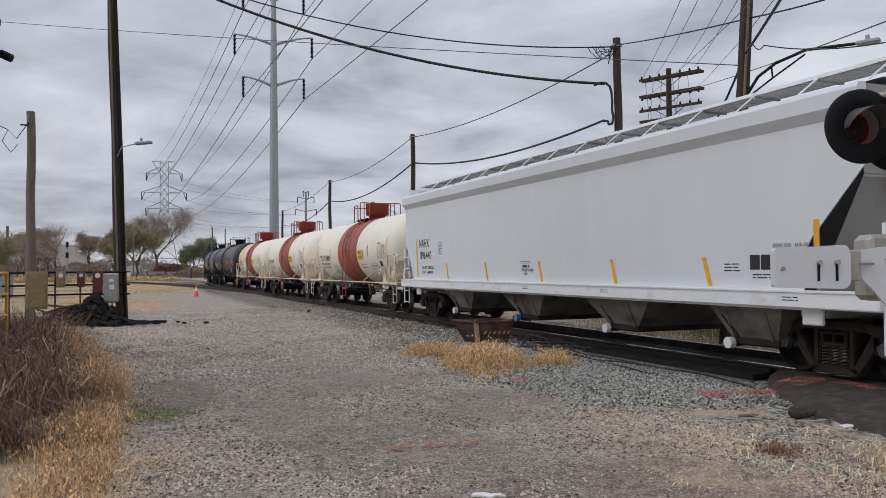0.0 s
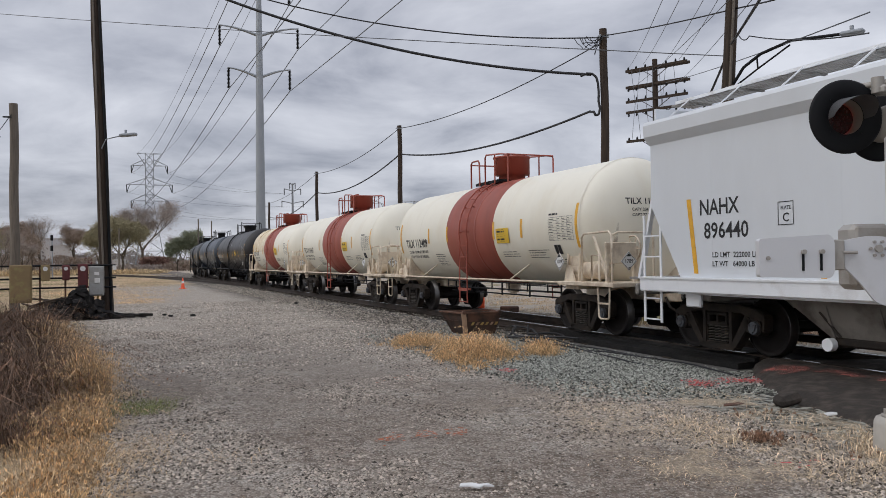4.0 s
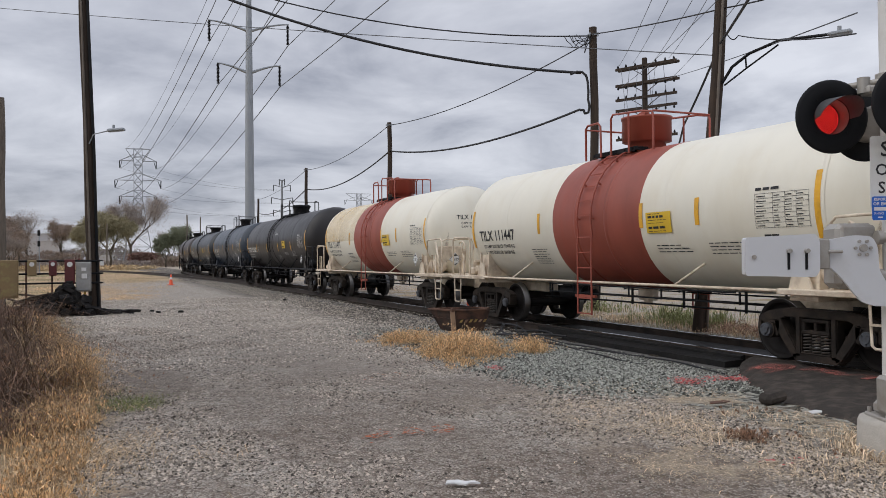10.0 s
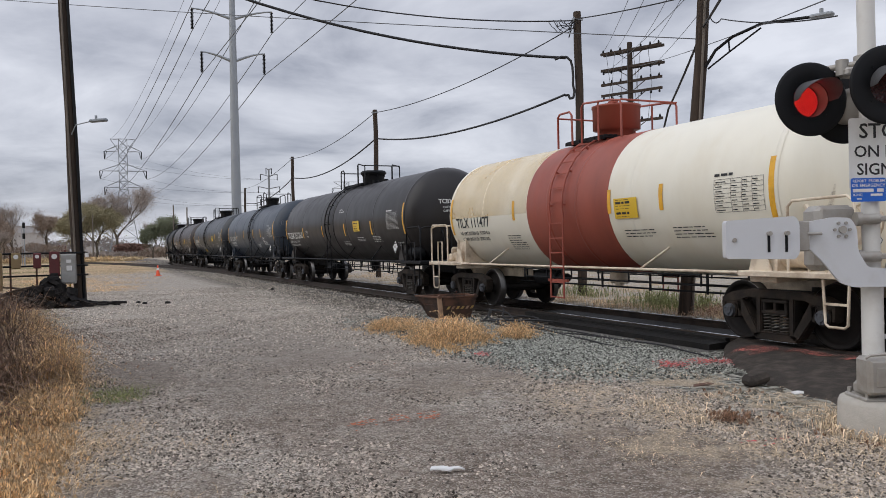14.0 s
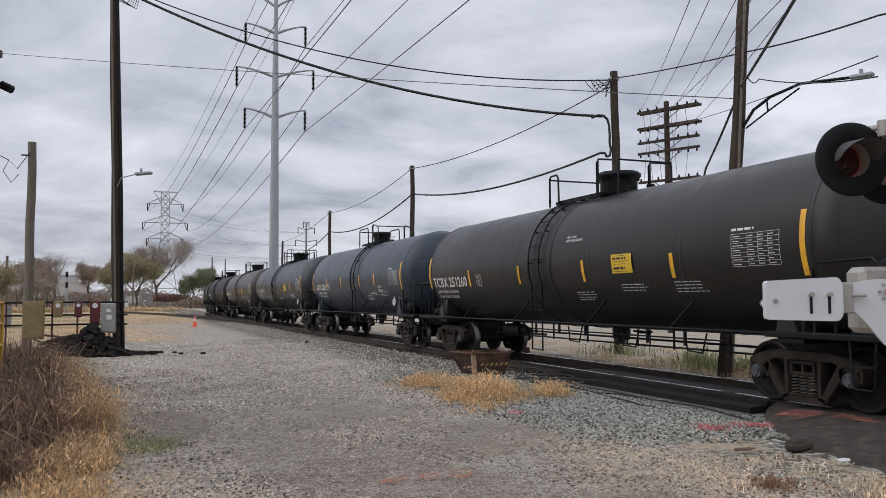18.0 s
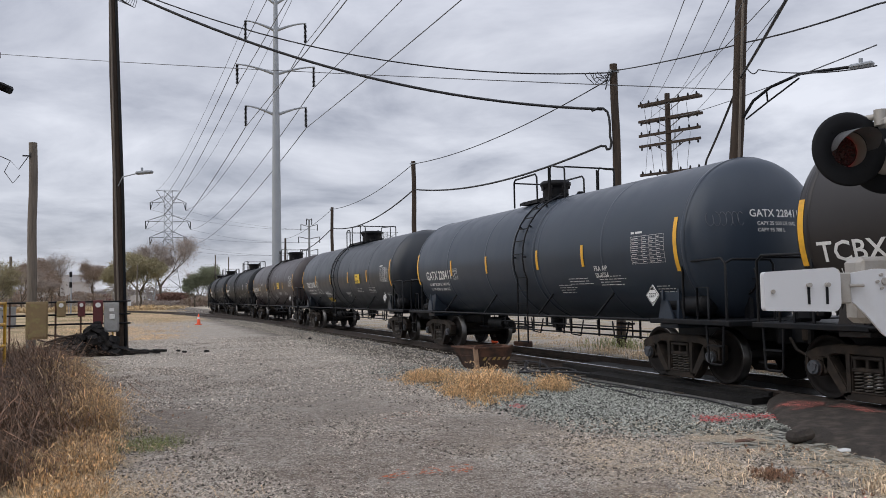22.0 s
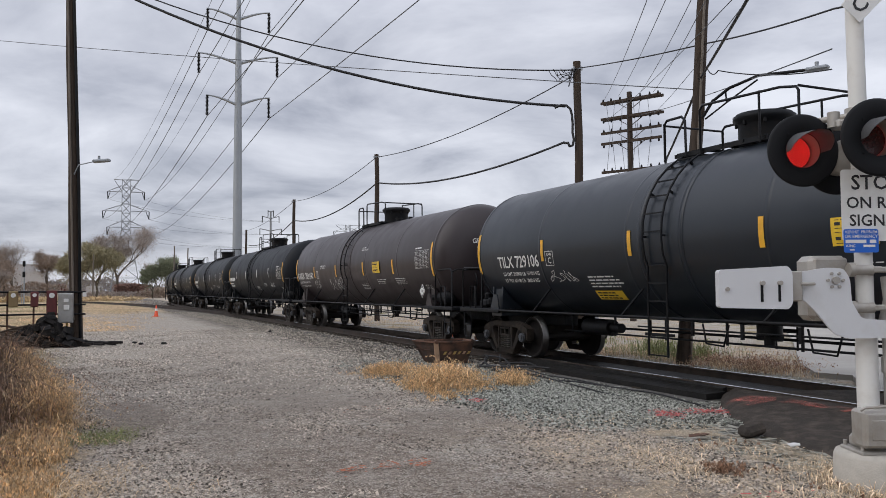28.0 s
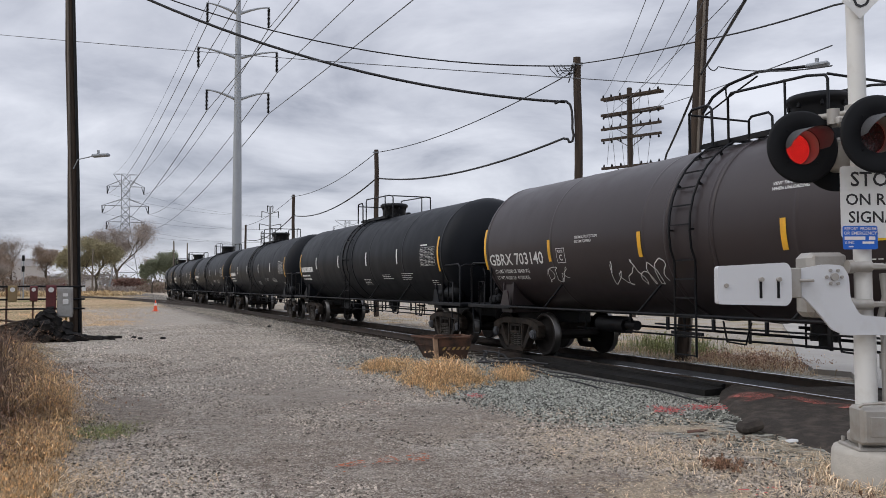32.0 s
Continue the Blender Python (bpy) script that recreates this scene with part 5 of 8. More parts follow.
def hopper_car(u, tc):
    """The covered hopper: flat pale sides, sloped end bays, outlets beneath."""
    rnd = random.Random(3)
    car = thing("covered_hopper_car", on_track(u, 0, RAIL_Z), "pale grey covered hopper car with a white side sill", "hopper car", "cars of the train")
    CARS.append((car, u, tc))
    end = tc + 1.95
    XT = 8.7
    Y = 1.60
    # side plates: the lower ends cut away along the end slope
    for sg in (-1, 1):
        b = Build()
        out = [(-7.95, 1.22), (7.7, 1.22), (7.72, 1.75), (7.85, 1.95), (8.95, 3.1), (9.05, 3.3), (9.05, 3.66), (-XT, 3.66), (-XT, 2.45)]
        b.prism(out, 0.02, "y", sg * Y)
        sp = part("side_sheet", b, HOPPAINT, car, "pale grey welded side sheet with faint ripples")
        for i in range(7):
            b = Build()
            b.box((-7.2 + i * 2.4, sg * (Y + 0.0105), 2.40), (0.02, 0.002, 2.2))
            part("weld_seam", b, HOPPAINT, sp)
    for sg in (-1, 1):
        b = Build()
        b.face([(sg * 7.9, -Y, 1.22), (sg * 7.9, Y, 1.22), (sg * XT, Y, 2.75), (sg * XT, -Y, 2.75)][::sg])
        b.face([(sg * (XT - 0.01), -Y, 2.7), (sg * (XT - 0.01), Y, 2.7), (sg * (XT - 0.01), Y, 3.9), (sg * (XT - 0.01), -Y, 3.9)][::sg])
        part("end_slope", b, HOPGREY, car, "grimy sloped end sheet")
    b = Build()
    b.grid([[(x, -Y + 0.0, 3.90), (x, -Y + 0.35, 4.0), (x, -0.45, 4.10), (x, 0.45, 4.10), (x, Y - 0.35, 4.0), (x, Y, 3.90)] for x in (-XT, XT)], False)
    b.box((-XT, 0, 4.0), (0.04, 3.0, 0.3))
    part("roof", b, HOPPAINT, car)
    for sg in (-1, 1):
        b = Build()
        b.prism([(sg * (Y - 0.02), 3.50), (sg * (Y + 0.012), 3.50), (sg * (Y + 0.13), 3.64), (sg * (Y + 0.14), 3.84), (sg * (Y + 0.11), 3.90), (sg * (Y - 0.02), 3.91)], 2 * XT + 0.06, "x", 0.0)
        part("top_chord", b, HOPPAINT, car)
        b = Build()
        b.box((0, sg * (Y + 0.04), 1.105), (17.9, 0.12, 0.24), ch=0.02)
        b.box((0, sg * (Y + 0.0), 0.975), (16.0, 0.06, 0.03))
        b.box((0, sg * (Y + 0.02), 1.22), (17.9, 0.2, 0.03))
        part("side_sill", b, HOPSILL, car, "white side sill with scuffs")
    # running boards and hatches on the roof
    b = Build()
    for y in (-0.78, 0.78):
        for k in range(6):
            b.box((0, y - 0.22 + k * 0.088, 4.255), (2 * XT + 0.3, 0.045, 0.03))
        for x in np.arange(-XT + 0.3, XT, 1.22):
            b.box((float(x), y, 4.235), (0.05, 0.52, 0.04))
    part("running_board", b, HOPGREY, car, "grey roof walkway grating")
    for y in (-1, 1):
        b = Build()
        for x in np.arange(-XT + 0.2, XT, 1.22):
            b.bar((float(x), y * 1.40, 3.95), (float(x) + 0.16, y * 1.04, 4.29), 0.05, 0.02)
        b.bar((-XT, y * 1.04, 4.285), (XT, y * 1.04, 4.285), 0.03, 0.05)
        part("board_bracket", b, HOPSILL, car)
    for x in np.arange(-6.6, 7, 2.2):
        b = Build()
        b.box((float(x), 0, 4.15), (1.9, 0.8, 0.10), ch=0.04)
        part("roof_hatch", b, HOPGREY, car)
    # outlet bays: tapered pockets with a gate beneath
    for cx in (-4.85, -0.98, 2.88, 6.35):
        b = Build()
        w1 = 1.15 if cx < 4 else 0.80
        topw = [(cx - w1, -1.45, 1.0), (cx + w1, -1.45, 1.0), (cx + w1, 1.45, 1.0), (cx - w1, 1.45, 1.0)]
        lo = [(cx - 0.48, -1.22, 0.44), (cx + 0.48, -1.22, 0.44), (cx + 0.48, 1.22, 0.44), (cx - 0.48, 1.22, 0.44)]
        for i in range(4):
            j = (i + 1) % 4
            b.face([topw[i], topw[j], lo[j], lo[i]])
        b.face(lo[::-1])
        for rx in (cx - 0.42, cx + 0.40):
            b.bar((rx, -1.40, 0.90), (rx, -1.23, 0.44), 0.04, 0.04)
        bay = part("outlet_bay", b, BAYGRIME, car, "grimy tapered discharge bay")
        b = Build()
        b.box((cx, 0, 0.40), (0.98, 2.5, 0.13), ch=0.03)
        b.bar((cx - 0.3, -1.26, 0.46), (cx - 0.55, -1.36, 0.80), 0.03, 0.03)
        b.cyl((cx - 0.42, -1.3, 0.36), (cx - 0.42, 1.3, 0.36), 0.06, n=12)
        part("outlet_gate", b, CAST, bay)
        b = Build()
        b.cyl((cx - 0.42, -1.28, 0.36), (cx - 0.42, -1.38, 0.36), 0.09, n=14)
        part("outlet_cap", b, BLUEPAINT if -1 < cx < 0 else HOPSILL, bay)
    for sg in (-1, 1):
        b = Build()
        b.box((sg * (tc + 0.4), 0, 0.9), (3.2, 0.4, 0.34), ch=0.03)
        b.box((sg * tc, 0, 0.95), (0.5, 2.9, 0.2), ch=0.03)
        b.box((sg * (end - 0.35), 0, 1.0), (0.1, 3.0, 0.2), ch=0.02)
        b.box((sg * (tc + 0.6), 0, 1.2), (2.4, 3.0, 0.04))
        part("centre_sill", b, HOPGREY, car)
        c = part("coupler", cached("coupler", coupler_mesh), None, car, "rusty knuckle coupler with air hose")
        c.location, c.rotation_euler = (sg * (end - 0.14), 0, 0), (0, 0, 0 if sg > 0 else math.pi)
        for y in (-1.58, 1.58):
            b = Build()
            x0, x1 = (-8.95, -8.5) if sg < 0 else (9.4, 8.95)
            for xx in (x0, x1):
                b.bar((xx, y, 0.45), (xx, y, 2.3 if xx == x0 else 2.1), 0.05, 0.02)
            for i in range(5):
                b.bar((x0, y, 0.5 + i * 0.36), (x1, y, 0.5 + i * 0.36), 0.02, 0.025)
            part("end_ladder", b, HOPSILL, car)
            if sg > 0:
                continue
            b = Build()
            b.bar((sg * (end - 0.5), y * 0.96, 1.2), (sg * (XT - 0.2), y * 0.96, 3.4), 0.08, 0.06)
            b.bar((sg * (tc + 0.1), y * 0.96, 1.2), (sg * (XT - 0.25), y * 0.96, 2.75), 0.08, 0.06)
            part("end_brace", b, HOPSILL, car)
        for y in (-1.5,):
            b = Build()
            b.box((sg * (tc + 0.05), y, 0.88), (0.35, 0.08, 0.26), ch=0.02)
            part("jacking_pad", b, HOPSILL, car)
    face = lambda x, v, e=0.014: (x + 0.2, -Y - e, v)
    sface = lambda x, v: (x, -Y - 0.104, v)
    b = Build()
    write(b, "NAHX", 0.24, -7.68, 2.23, face, 0.86)
    part("reporting_mark", b, STENCILK, car)
    b = Build()
    write(b, "896440", 0.24, -7.58, 1.86, face, 0.92)
    part("reporting_mark", b, STENCILK, car)
    b = Build()
    write(b, "LD LMT  222000 LB", 0.08, -7.4, 1.56, face)
    write(b, "LT WT   64000 LB", 0.08, -7.4, 1.42, face)
    write(b, "EXW 10-3   H 8-10", 0.055, 6.95, 1.84, face)
    bars(b, face, -0.85, 1.71, 0.58, 2, 0.012, 0.035, rnd)
    bars(b, face, -0.76, 1.58, 0.42, 1, 0.055, 0.05, rnd)
    write(b, "INTERIOR COATED", 0.062, -0.80, 1.49, face, 0.72)
    write(b, "09-17", 0.062, -0.68, 1.40, face, 0.72)
    bars(b, face, 5.95, 1.6, 0.4, 3, 0.015, 0.05, rnd)
    bars(b, face, 6.55, 1.44, 0.5, 2, 0.018, 0.045, rnd)
    bars(b, face, -8.5, 3.72, 0.6, 3, 0.012, 0.04, rnd)
    part("stencil", b, STENCILK, car)
    for x0 in (-0.4, 2.8, 7.4):
        b = Build()
        bars(b, sface, x0, 1.13, 0.3, 2, 0.013, 0.04, rnd)
        part("sill_stencil", b, STENCILK, car)
    b = Build()
    for a0, a1, c0, c1 in ((0, 0.28, 0, 0.012), (0, 0.28, 0.32, 0.332), (0, 0.012, 0, 0.33), (0.268, 0.28, 0, 0.33)):
        patch(b, face, -6.06 + a0, 2.0 + c0, -6.06 + a1, 2.0 + c1, 1)
    write(b, "PLATE", 0.05, -5.92, 2.22, face, 0.9, True)
    write(b, "C", 0.12, -5.92, 2.05, face, 1, True)
    part("clearance_mark", b, STENCILK, car)
    for x0 in (6.5, 6.72):
        b = Build()
        patch(b, face, x0, 1.52, x0 + 0.2, 1.74, 1)
        part("inspection_stencil", b, STENCILK, car)
    for tx in (-5.32, -2.70, 0.13, 2.99, 5.6):
        b = Build()
        b.face([face(tx - 0.17, 1.72), face(tx - 0.07, 1.72), face(tx + 0.08, 1.26), face(tx - 0.02, 1.26)])
        part("reflective_tape", b, YELLOW, car)
    for tx in (7.55,):
        b = Build()
        patch(b, face, tx + 0.14, 1.84, tx + 0.24, 2.2, 1)
        part("reflective_tape", b, YELLOW, car)
    b = Build()
    b.face([face(-7.98, 2.5), face(-7.88, 2.5), face(-7.72, 1.3), face(-7.82, 1.3)])
    part("reflective_tape", b, YELLOW, car)
    add_truck(car, tc), add_truck(car, -tc)
    return car


hopper_car(9.83, 7.71)


# ======== crossing: road, planks ========
def slab(name, outline, z0, z1, material, label, category, kind="structure"):
    b = Build()
    b.prism(outline, z1 - z0, "z", (z0 + z1) / 2)
    return solid(name, b, material, label, category, kind=kind)


def tp(s, lat):
    p = track(s, lat)
    return (p.x, p.y)


def rough_edge(pts, amp, seed, step=0.25):
    r = random.Random(seed)
    out = []
    for (a, c) in zip(pts, pts[1:]):
        d = math.dist(a, c)
        n = max(1, int(d / step))
        for i in range(n):
            t = i / n
            out.append((a[0] + (c[0] - a[0]) * t + r.uniform(-amp, amp), a[1] + (c[1] - a[1]) * t + r.uniform(-amp, amp)))
    return out


b = Build()
_r = random.Random(4)
_rows = []
for _k in range(80):
    _s = 3.3 - _k * 0.25
    _out = float(np.interp(_s, [-16, -1.5, 0.9, 1.9, 3.2, 3.35], [-3.9, -3.3, -2.75, -2.2, -1.3, -1.0])) + _r.uniform(-0.07, 0.07)
    _rows.append([track(_s, _out + (-0.83 - _out) * t, z + 0.006 * _r.uniform(-1, 1)) for t, z in ((-0.06, -0.08), (0, 0.0), (0.12, 0.05), (0.35, 0.085), (0.7, 0.115), (1, 0.135))])
b.grid(_rows, True)
b.face(_rows[0])
solid("road_crossing", b, ASPHALT, "worn dark asphalt apron ramping up to the rail", "road", kind="structure")
slab("crossing_infill", [tp(2.9, -0.66), tp(-16, -0.66), tp(-16, 0.66), tp(2.4, 0.66)], -0.05, 0.125, ASPHALT, "dark asphalt between the rails", "road")
slab("road_far", [tp(2.2, 0.84), tp(-16, 0.84), tp(-16, 60)] + [(40, 60), (24.5, 60)] + [(10.9, 24.9), (7.9, 17.6), (7.3, 15.6), tp(4.2, 2.9)], -0.05, 0.06, ROADPALE, "pale concrete road beyond the crossing", "road")
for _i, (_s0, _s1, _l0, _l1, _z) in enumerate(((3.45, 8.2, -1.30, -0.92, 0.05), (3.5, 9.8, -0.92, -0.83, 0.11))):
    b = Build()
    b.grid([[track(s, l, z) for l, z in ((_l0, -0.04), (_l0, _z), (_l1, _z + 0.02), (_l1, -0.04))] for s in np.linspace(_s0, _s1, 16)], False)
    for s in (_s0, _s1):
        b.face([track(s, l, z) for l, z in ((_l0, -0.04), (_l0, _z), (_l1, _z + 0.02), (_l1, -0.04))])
    solid("crossing_timber", b, BLACKPAD, "near-black timber guard beside the rail", "timber", kind="structure")
# near-black sheet laid over the bed between the rails
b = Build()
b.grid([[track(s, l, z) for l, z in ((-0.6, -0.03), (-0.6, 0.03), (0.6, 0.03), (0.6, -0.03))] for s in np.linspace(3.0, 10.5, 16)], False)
solid("oily_ballast", b, BLACKPAD, "near-black sheet on the ballast between the rails", "ballast", kind="structure")


# ======== poles ========
def wood_pole(x, y, top, r0, r1, material, label, lean=(0, 0), z0=-0.2, name="utility_pole"):
    ob = thing(name, pose(x, y, 0), label, "utility pole", "utility poles along the track")
    b = Build()
    n = 8
    pts = [(lean[0] * i / n + 0.02 * math.sin(i * 1.7 + x), lean[1] * i / n, z0 + (top - z0) * i / n) for i in range(n + 1)]
    b.tube(pts, [r0 + (r1 - r0) * i / n for i in range(n + 1)], 14)
    part("shaft", b, material, ob)
    return ob


p5 = wood_pole(4.5, 25.6, 9.0, 0.15, 0.12, POLEWOOD, "dark wooden utility pole carrying black cables")
p3 = wood_pole(-3.45, 43.3, 9.0, 0.15, 0.12, POLEWOOD, "dark wooden utility pole behind the train")
p4 = wood_pole(-12.0, 65.0, 9.0, 0.15, 0.12, POLEWOOD, "dark wooden utility pole behind the train")
p6 = wood_pole(-24.0, 98.0, 9.0, 0.16, 0.12, POLEWOOD, "distant dark wooden pole")
lp = wood_pole(5.63, 18.55, 9.4, 0.17, 0.13, POLEWOOD, "leaning dark wooden pole with a street lamp", lean=(0.75, 0.05))
pA = wood_pole(-11.6, 25.75, 12.4, 0.19, 0.13, POLEWOOD, "tall dark wooden pole with conduit and a street lamp", lean=(-0.42, 0.0))
pB = wood_pole(-15.8, 27.75, 7.4, 0.17, 0.14, POLEGREY, "weathered grey wooden pole stub")


# ======== crossing signal ========
sig = thing("crossing_signal", pose(3.86, 7.1, -0.015), "white railway crossing signal mast with red lamps on a concrete base", "crossing signal")


def rounded(pts, r, n=4):
    """The outline with its corners rounded."""
    out = []
    k = len(pts)
    for i in range(k):
        p, a, c = Vector((*pts[i], 0)), Vector((*pts[i - 1], 0)), Vector((*pts[(i + 1) % k], 0))
        da, dc = (a - p), (c - p)
        q = min(r, da.length * 0.45, dc.length * 0.45)
        p0, p1 = p + da.normalized() * q, p + dc.normalized() * q
        for j in range(n + 1):
            t = j / n
            w = p0 * (1 - t) ** 2 + p * 2 * t * (1 - t) + p1 * t * t
            out.append((w.x, w.y))
    return out


b = Build()
b.lathe([(0.0, 0.345), (0.27, 0.335), (0.315, 0.315), (0.32, 0.001)], "z", (0.06, 0.03, -0.02), n=20)
part("concrete_base", b, CONCRETE, sig, "chipped pale concrete foundation")
b = Build()
b.box((0.03, 0, 0.31), (0.40, 0.38, 0.035), ch=0.01)
b.box((0.03, 0.0, 0.38), (0.30, 0.30, 0.12), ch=0.03)
for sx in (-0.14, 0.2):
    for sy in (-0.15, 0.15):
        b.cyl((sx, sy, 0.32), (sx, sy, 0.37), 0.018, n=6)
part("base_casting", b, SIGGREY, sig)
b = Build()
b.box((-0.04, -0.12, 0.52), (0.26, 0.22, 0.32), ch=0.025)
b.box((-0.04, -0.245, 0.52), (0.225, 0.03, 0.28), ch=0.012)
b.box((-0.04, -0.262, 0.52), (0.14, 0.012, 0.17), ch=0.005)
b.box((0.13, -0.02, 0.52), (0.12, 0.24, 0.34), ch=0.03)
for sz in (0.41, 0.63):
    b.cyl((0.11, -0.24, sz), (0.11, -0.28, sz), 0.02, n=8)
b.tube([(-0.18, -0.22, 0.68), (-0.16, -0.25, 0.71), (0.05, -0.25, 0.72)], 0.012)
part("junction_box", b, SIGGREY, sig, "weathered cast junction box with a hinged cover")
b = Build()
b.cyl((0.0, 0, 0.35), (0.0, 0, 1.32), 0.090, n=24)
b.cyl((0.0, 0, 1.30), (0.0, 0, 1.36), 0.097, n=24)
b.cyl((0.0, 0, 1.36), (-0.02, 0, 4.7), 0.074, n=24)
part("mast", b, SIGWHITE, sig)
b = Build()
b.tube([(0.16, -0.02, 0.70), (0.16, -0.02, 1.0), (0.16, -0.02, 1.25), (0.14, 0.0, 1.42), (0.19, 0.0, 1.62), (0.17, 0, 1.82)], 0.03, 8)
b.cyl((0.16, -0.02, 0.98), (0.16, -0.02, 1.12), 0.042, n=10)
part("conduit", b, SIGGREY, sig)


def lamp_disc(x, y, z, r, turn, front, hood=True):
    """A round backing with a recessed lens, hood and housing."""
    m = pose(x, y, z, 0, 0, turn)
    b = Build()
    ri = 0.158
    prof = [(0.0, ri), (-0.006, ri + 0.004), (-0.012, r - 0.02), (-0.004, r), (0.012, r), (0.02, r - 0.015), (0.02, ri)]
    b.lathe(prof, "y", n=48)
    for i in range(4):
        a = i * math.pi / 2 + 0.75
        b.cyl((0.2 * math.cos(a), -0.008, 0.2 * math.sin(a)), (0.2 * math.cos(a), -0.02, 0.2 * math.sin(a)), 0.008, n=6)
    d = part("backing_disc", b, SIGBLACK, sig, "round flat black backing plate")
    d.matrix_basis = m
    b = Build()
    b.lathe([(0.0, ri), (0.17, ri), (0.21, ri - 0.02), (0.24, ri - 0.07), (0.245, 0.001)], "y", n=32)
    part("lamp_housing", b, SIGGREY, d)
    if hood:
        b = Build()
        rows = []
        for i in range(25):
            a = radians(-8) + radians(196) * i / 24
            ln = 0.30 * (0.35 + 0.65 * math.sin((i / 24) * math.pi)) + 0.02
            rows.append([((ri + 0.004 + 0.02 * t) * math.cos(a), -0.01 - ln * t, (ri + 0.004 - 0.03 * t) * math.sin(a)) for t in (0, 0.33, 0.66, 1)])
        b.grid(rows, True)
        rows2 = [[((ri + 0.001 + 0.02 * t) * math.cos(radians(-8) + radians(196) * i / 24), -0.01 - (0.30 * (0.35 + 0.65 * math.sin((i / 24) * math.pi)) + 0.02) * t, (ri + 0.001 - 0.03 * t) * math.sin(radians(-8) + radians(196) * i / 24)) for t in (0, 0.33, 0.66, 1)] for i in range(25)]
        b.grid(rows2[::-1], True)
        part("hood", b, HOODGREY, d, "sheet metal lamp hood")
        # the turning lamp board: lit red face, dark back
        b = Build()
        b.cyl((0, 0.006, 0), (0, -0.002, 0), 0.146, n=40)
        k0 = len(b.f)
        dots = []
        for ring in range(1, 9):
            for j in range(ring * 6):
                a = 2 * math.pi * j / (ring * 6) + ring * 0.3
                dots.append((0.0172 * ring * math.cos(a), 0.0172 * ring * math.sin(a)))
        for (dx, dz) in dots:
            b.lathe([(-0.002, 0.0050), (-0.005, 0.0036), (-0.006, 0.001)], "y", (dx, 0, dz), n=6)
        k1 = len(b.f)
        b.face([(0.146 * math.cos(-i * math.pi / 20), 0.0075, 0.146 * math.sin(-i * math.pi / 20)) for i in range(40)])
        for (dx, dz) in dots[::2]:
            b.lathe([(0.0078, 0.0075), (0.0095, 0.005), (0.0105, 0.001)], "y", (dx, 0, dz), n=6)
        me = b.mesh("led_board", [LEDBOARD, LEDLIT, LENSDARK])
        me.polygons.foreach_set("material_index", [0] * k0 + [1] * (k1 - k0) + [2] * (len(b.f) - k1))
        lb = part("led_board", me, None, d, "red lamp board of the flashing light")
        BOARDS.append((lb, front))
    return d


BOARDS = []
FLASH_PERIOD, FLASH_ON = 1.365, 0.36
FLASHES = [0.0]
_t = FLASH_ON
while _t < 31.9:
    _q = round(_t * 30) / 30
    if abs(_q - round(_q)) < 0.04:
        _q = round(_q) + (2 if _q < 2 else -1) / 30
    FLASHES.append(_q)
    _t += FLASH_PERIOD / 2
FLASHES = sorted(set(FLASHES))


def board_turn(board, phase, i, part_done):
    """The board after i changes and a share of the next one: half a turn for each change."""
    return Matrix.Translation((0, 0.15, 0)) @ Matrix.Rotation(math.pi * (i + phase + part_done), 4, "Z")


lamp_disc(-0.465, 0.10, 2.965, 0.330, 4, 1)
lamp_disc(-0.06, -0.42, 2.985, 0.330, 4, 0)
_back = lamp_disc(-0.05, 0.36, 2.92, 0.330, 184, 0, hood=False)
b = Build()
b.tube([(-0.50, 0.28, 3.18), (-0.30, 0.15, 3.24), (-0.12, 0.02, 3.25), (-0.02, -0.1, 3.27), (-0.05, -0.25, 3.22)], 0.03, 10)
b.cyl((-0.20, 0.06, 3.16), (-0.20, 0.06, 3.30), 0.055, n=12)
b.box((-0.14, 0.03, 3.18), (0.16, 0.16, 0.08), ch=0.02)
b.tube([(-0.19, 0.1, 3.2), (-0.19, 0.25, 3.1), (-0.19, 0.28, 3.0)], 0.03, 8)
b.cyl((-0.02, 0, 3.15), (-0.02, 0, 3.32), 0.10, n=20)
part("lamp_arm", b, SIGGREY, sig)
# sign plates
b = Build()
b.prism(rounded([(-0.235, 2.13), (0.375, 2.13), (0.375, 2.76), (-0.235, 2.76)], 0.035), 0.004, "y", -0.10)
stop_sign = part("stop_sign_plate", b, SIGNWHITE, sig, "white metal sign plate with black words")
b = Build()
_pf = lambda x, v: (x, -0.104, v)
write(b, "STOP", 0.125, 0.07, 2.585, _pf, 1.0, True)
write(b, "ON RED", 0.098, 0.07, 2.42, _pf, 1.0, True)
write(b, "SIGNAL", 0.098, 0.07, 2.265, _pf, 1.0, True)
part("sign_lettering", b, STENCILK, stop_sign)
b = Build()
for z in (2.72, 2.17):
    b.cyl((0.07, -0.104, z), (0.07, -0.112, z), 0.012, n=8)
part("bolt", b, SIGGREY, stop_sign)
b = Build()
b.prism(rounded([(-0.228, 2.03), (0.075, 2.03), (0.075, 2.235), (-0.228, 2.235)], 0.02), 0.004, "y", -0.112)
blue_sign = part("blue_notice_plate", b, BLUE, sig, "blue emergency notice plate with white print")
b = Build()
_pf = lambda x, v: (x, -0.117, v)
write(b, "REPORT  PROBLEM", 0.024, -0.076, 2.198, _pf, 0.95, True)
write(b, "OR EMERGENCY", 0.027, -0.076, 2.158, _pf, 1.0, True)
bars(b, _pf, -0.215, 2.112, 0.28, 1, 0.03, 0.05)
write(b, "X-ING", 0.022, -0.215, 2.078, _pf, 0.95)
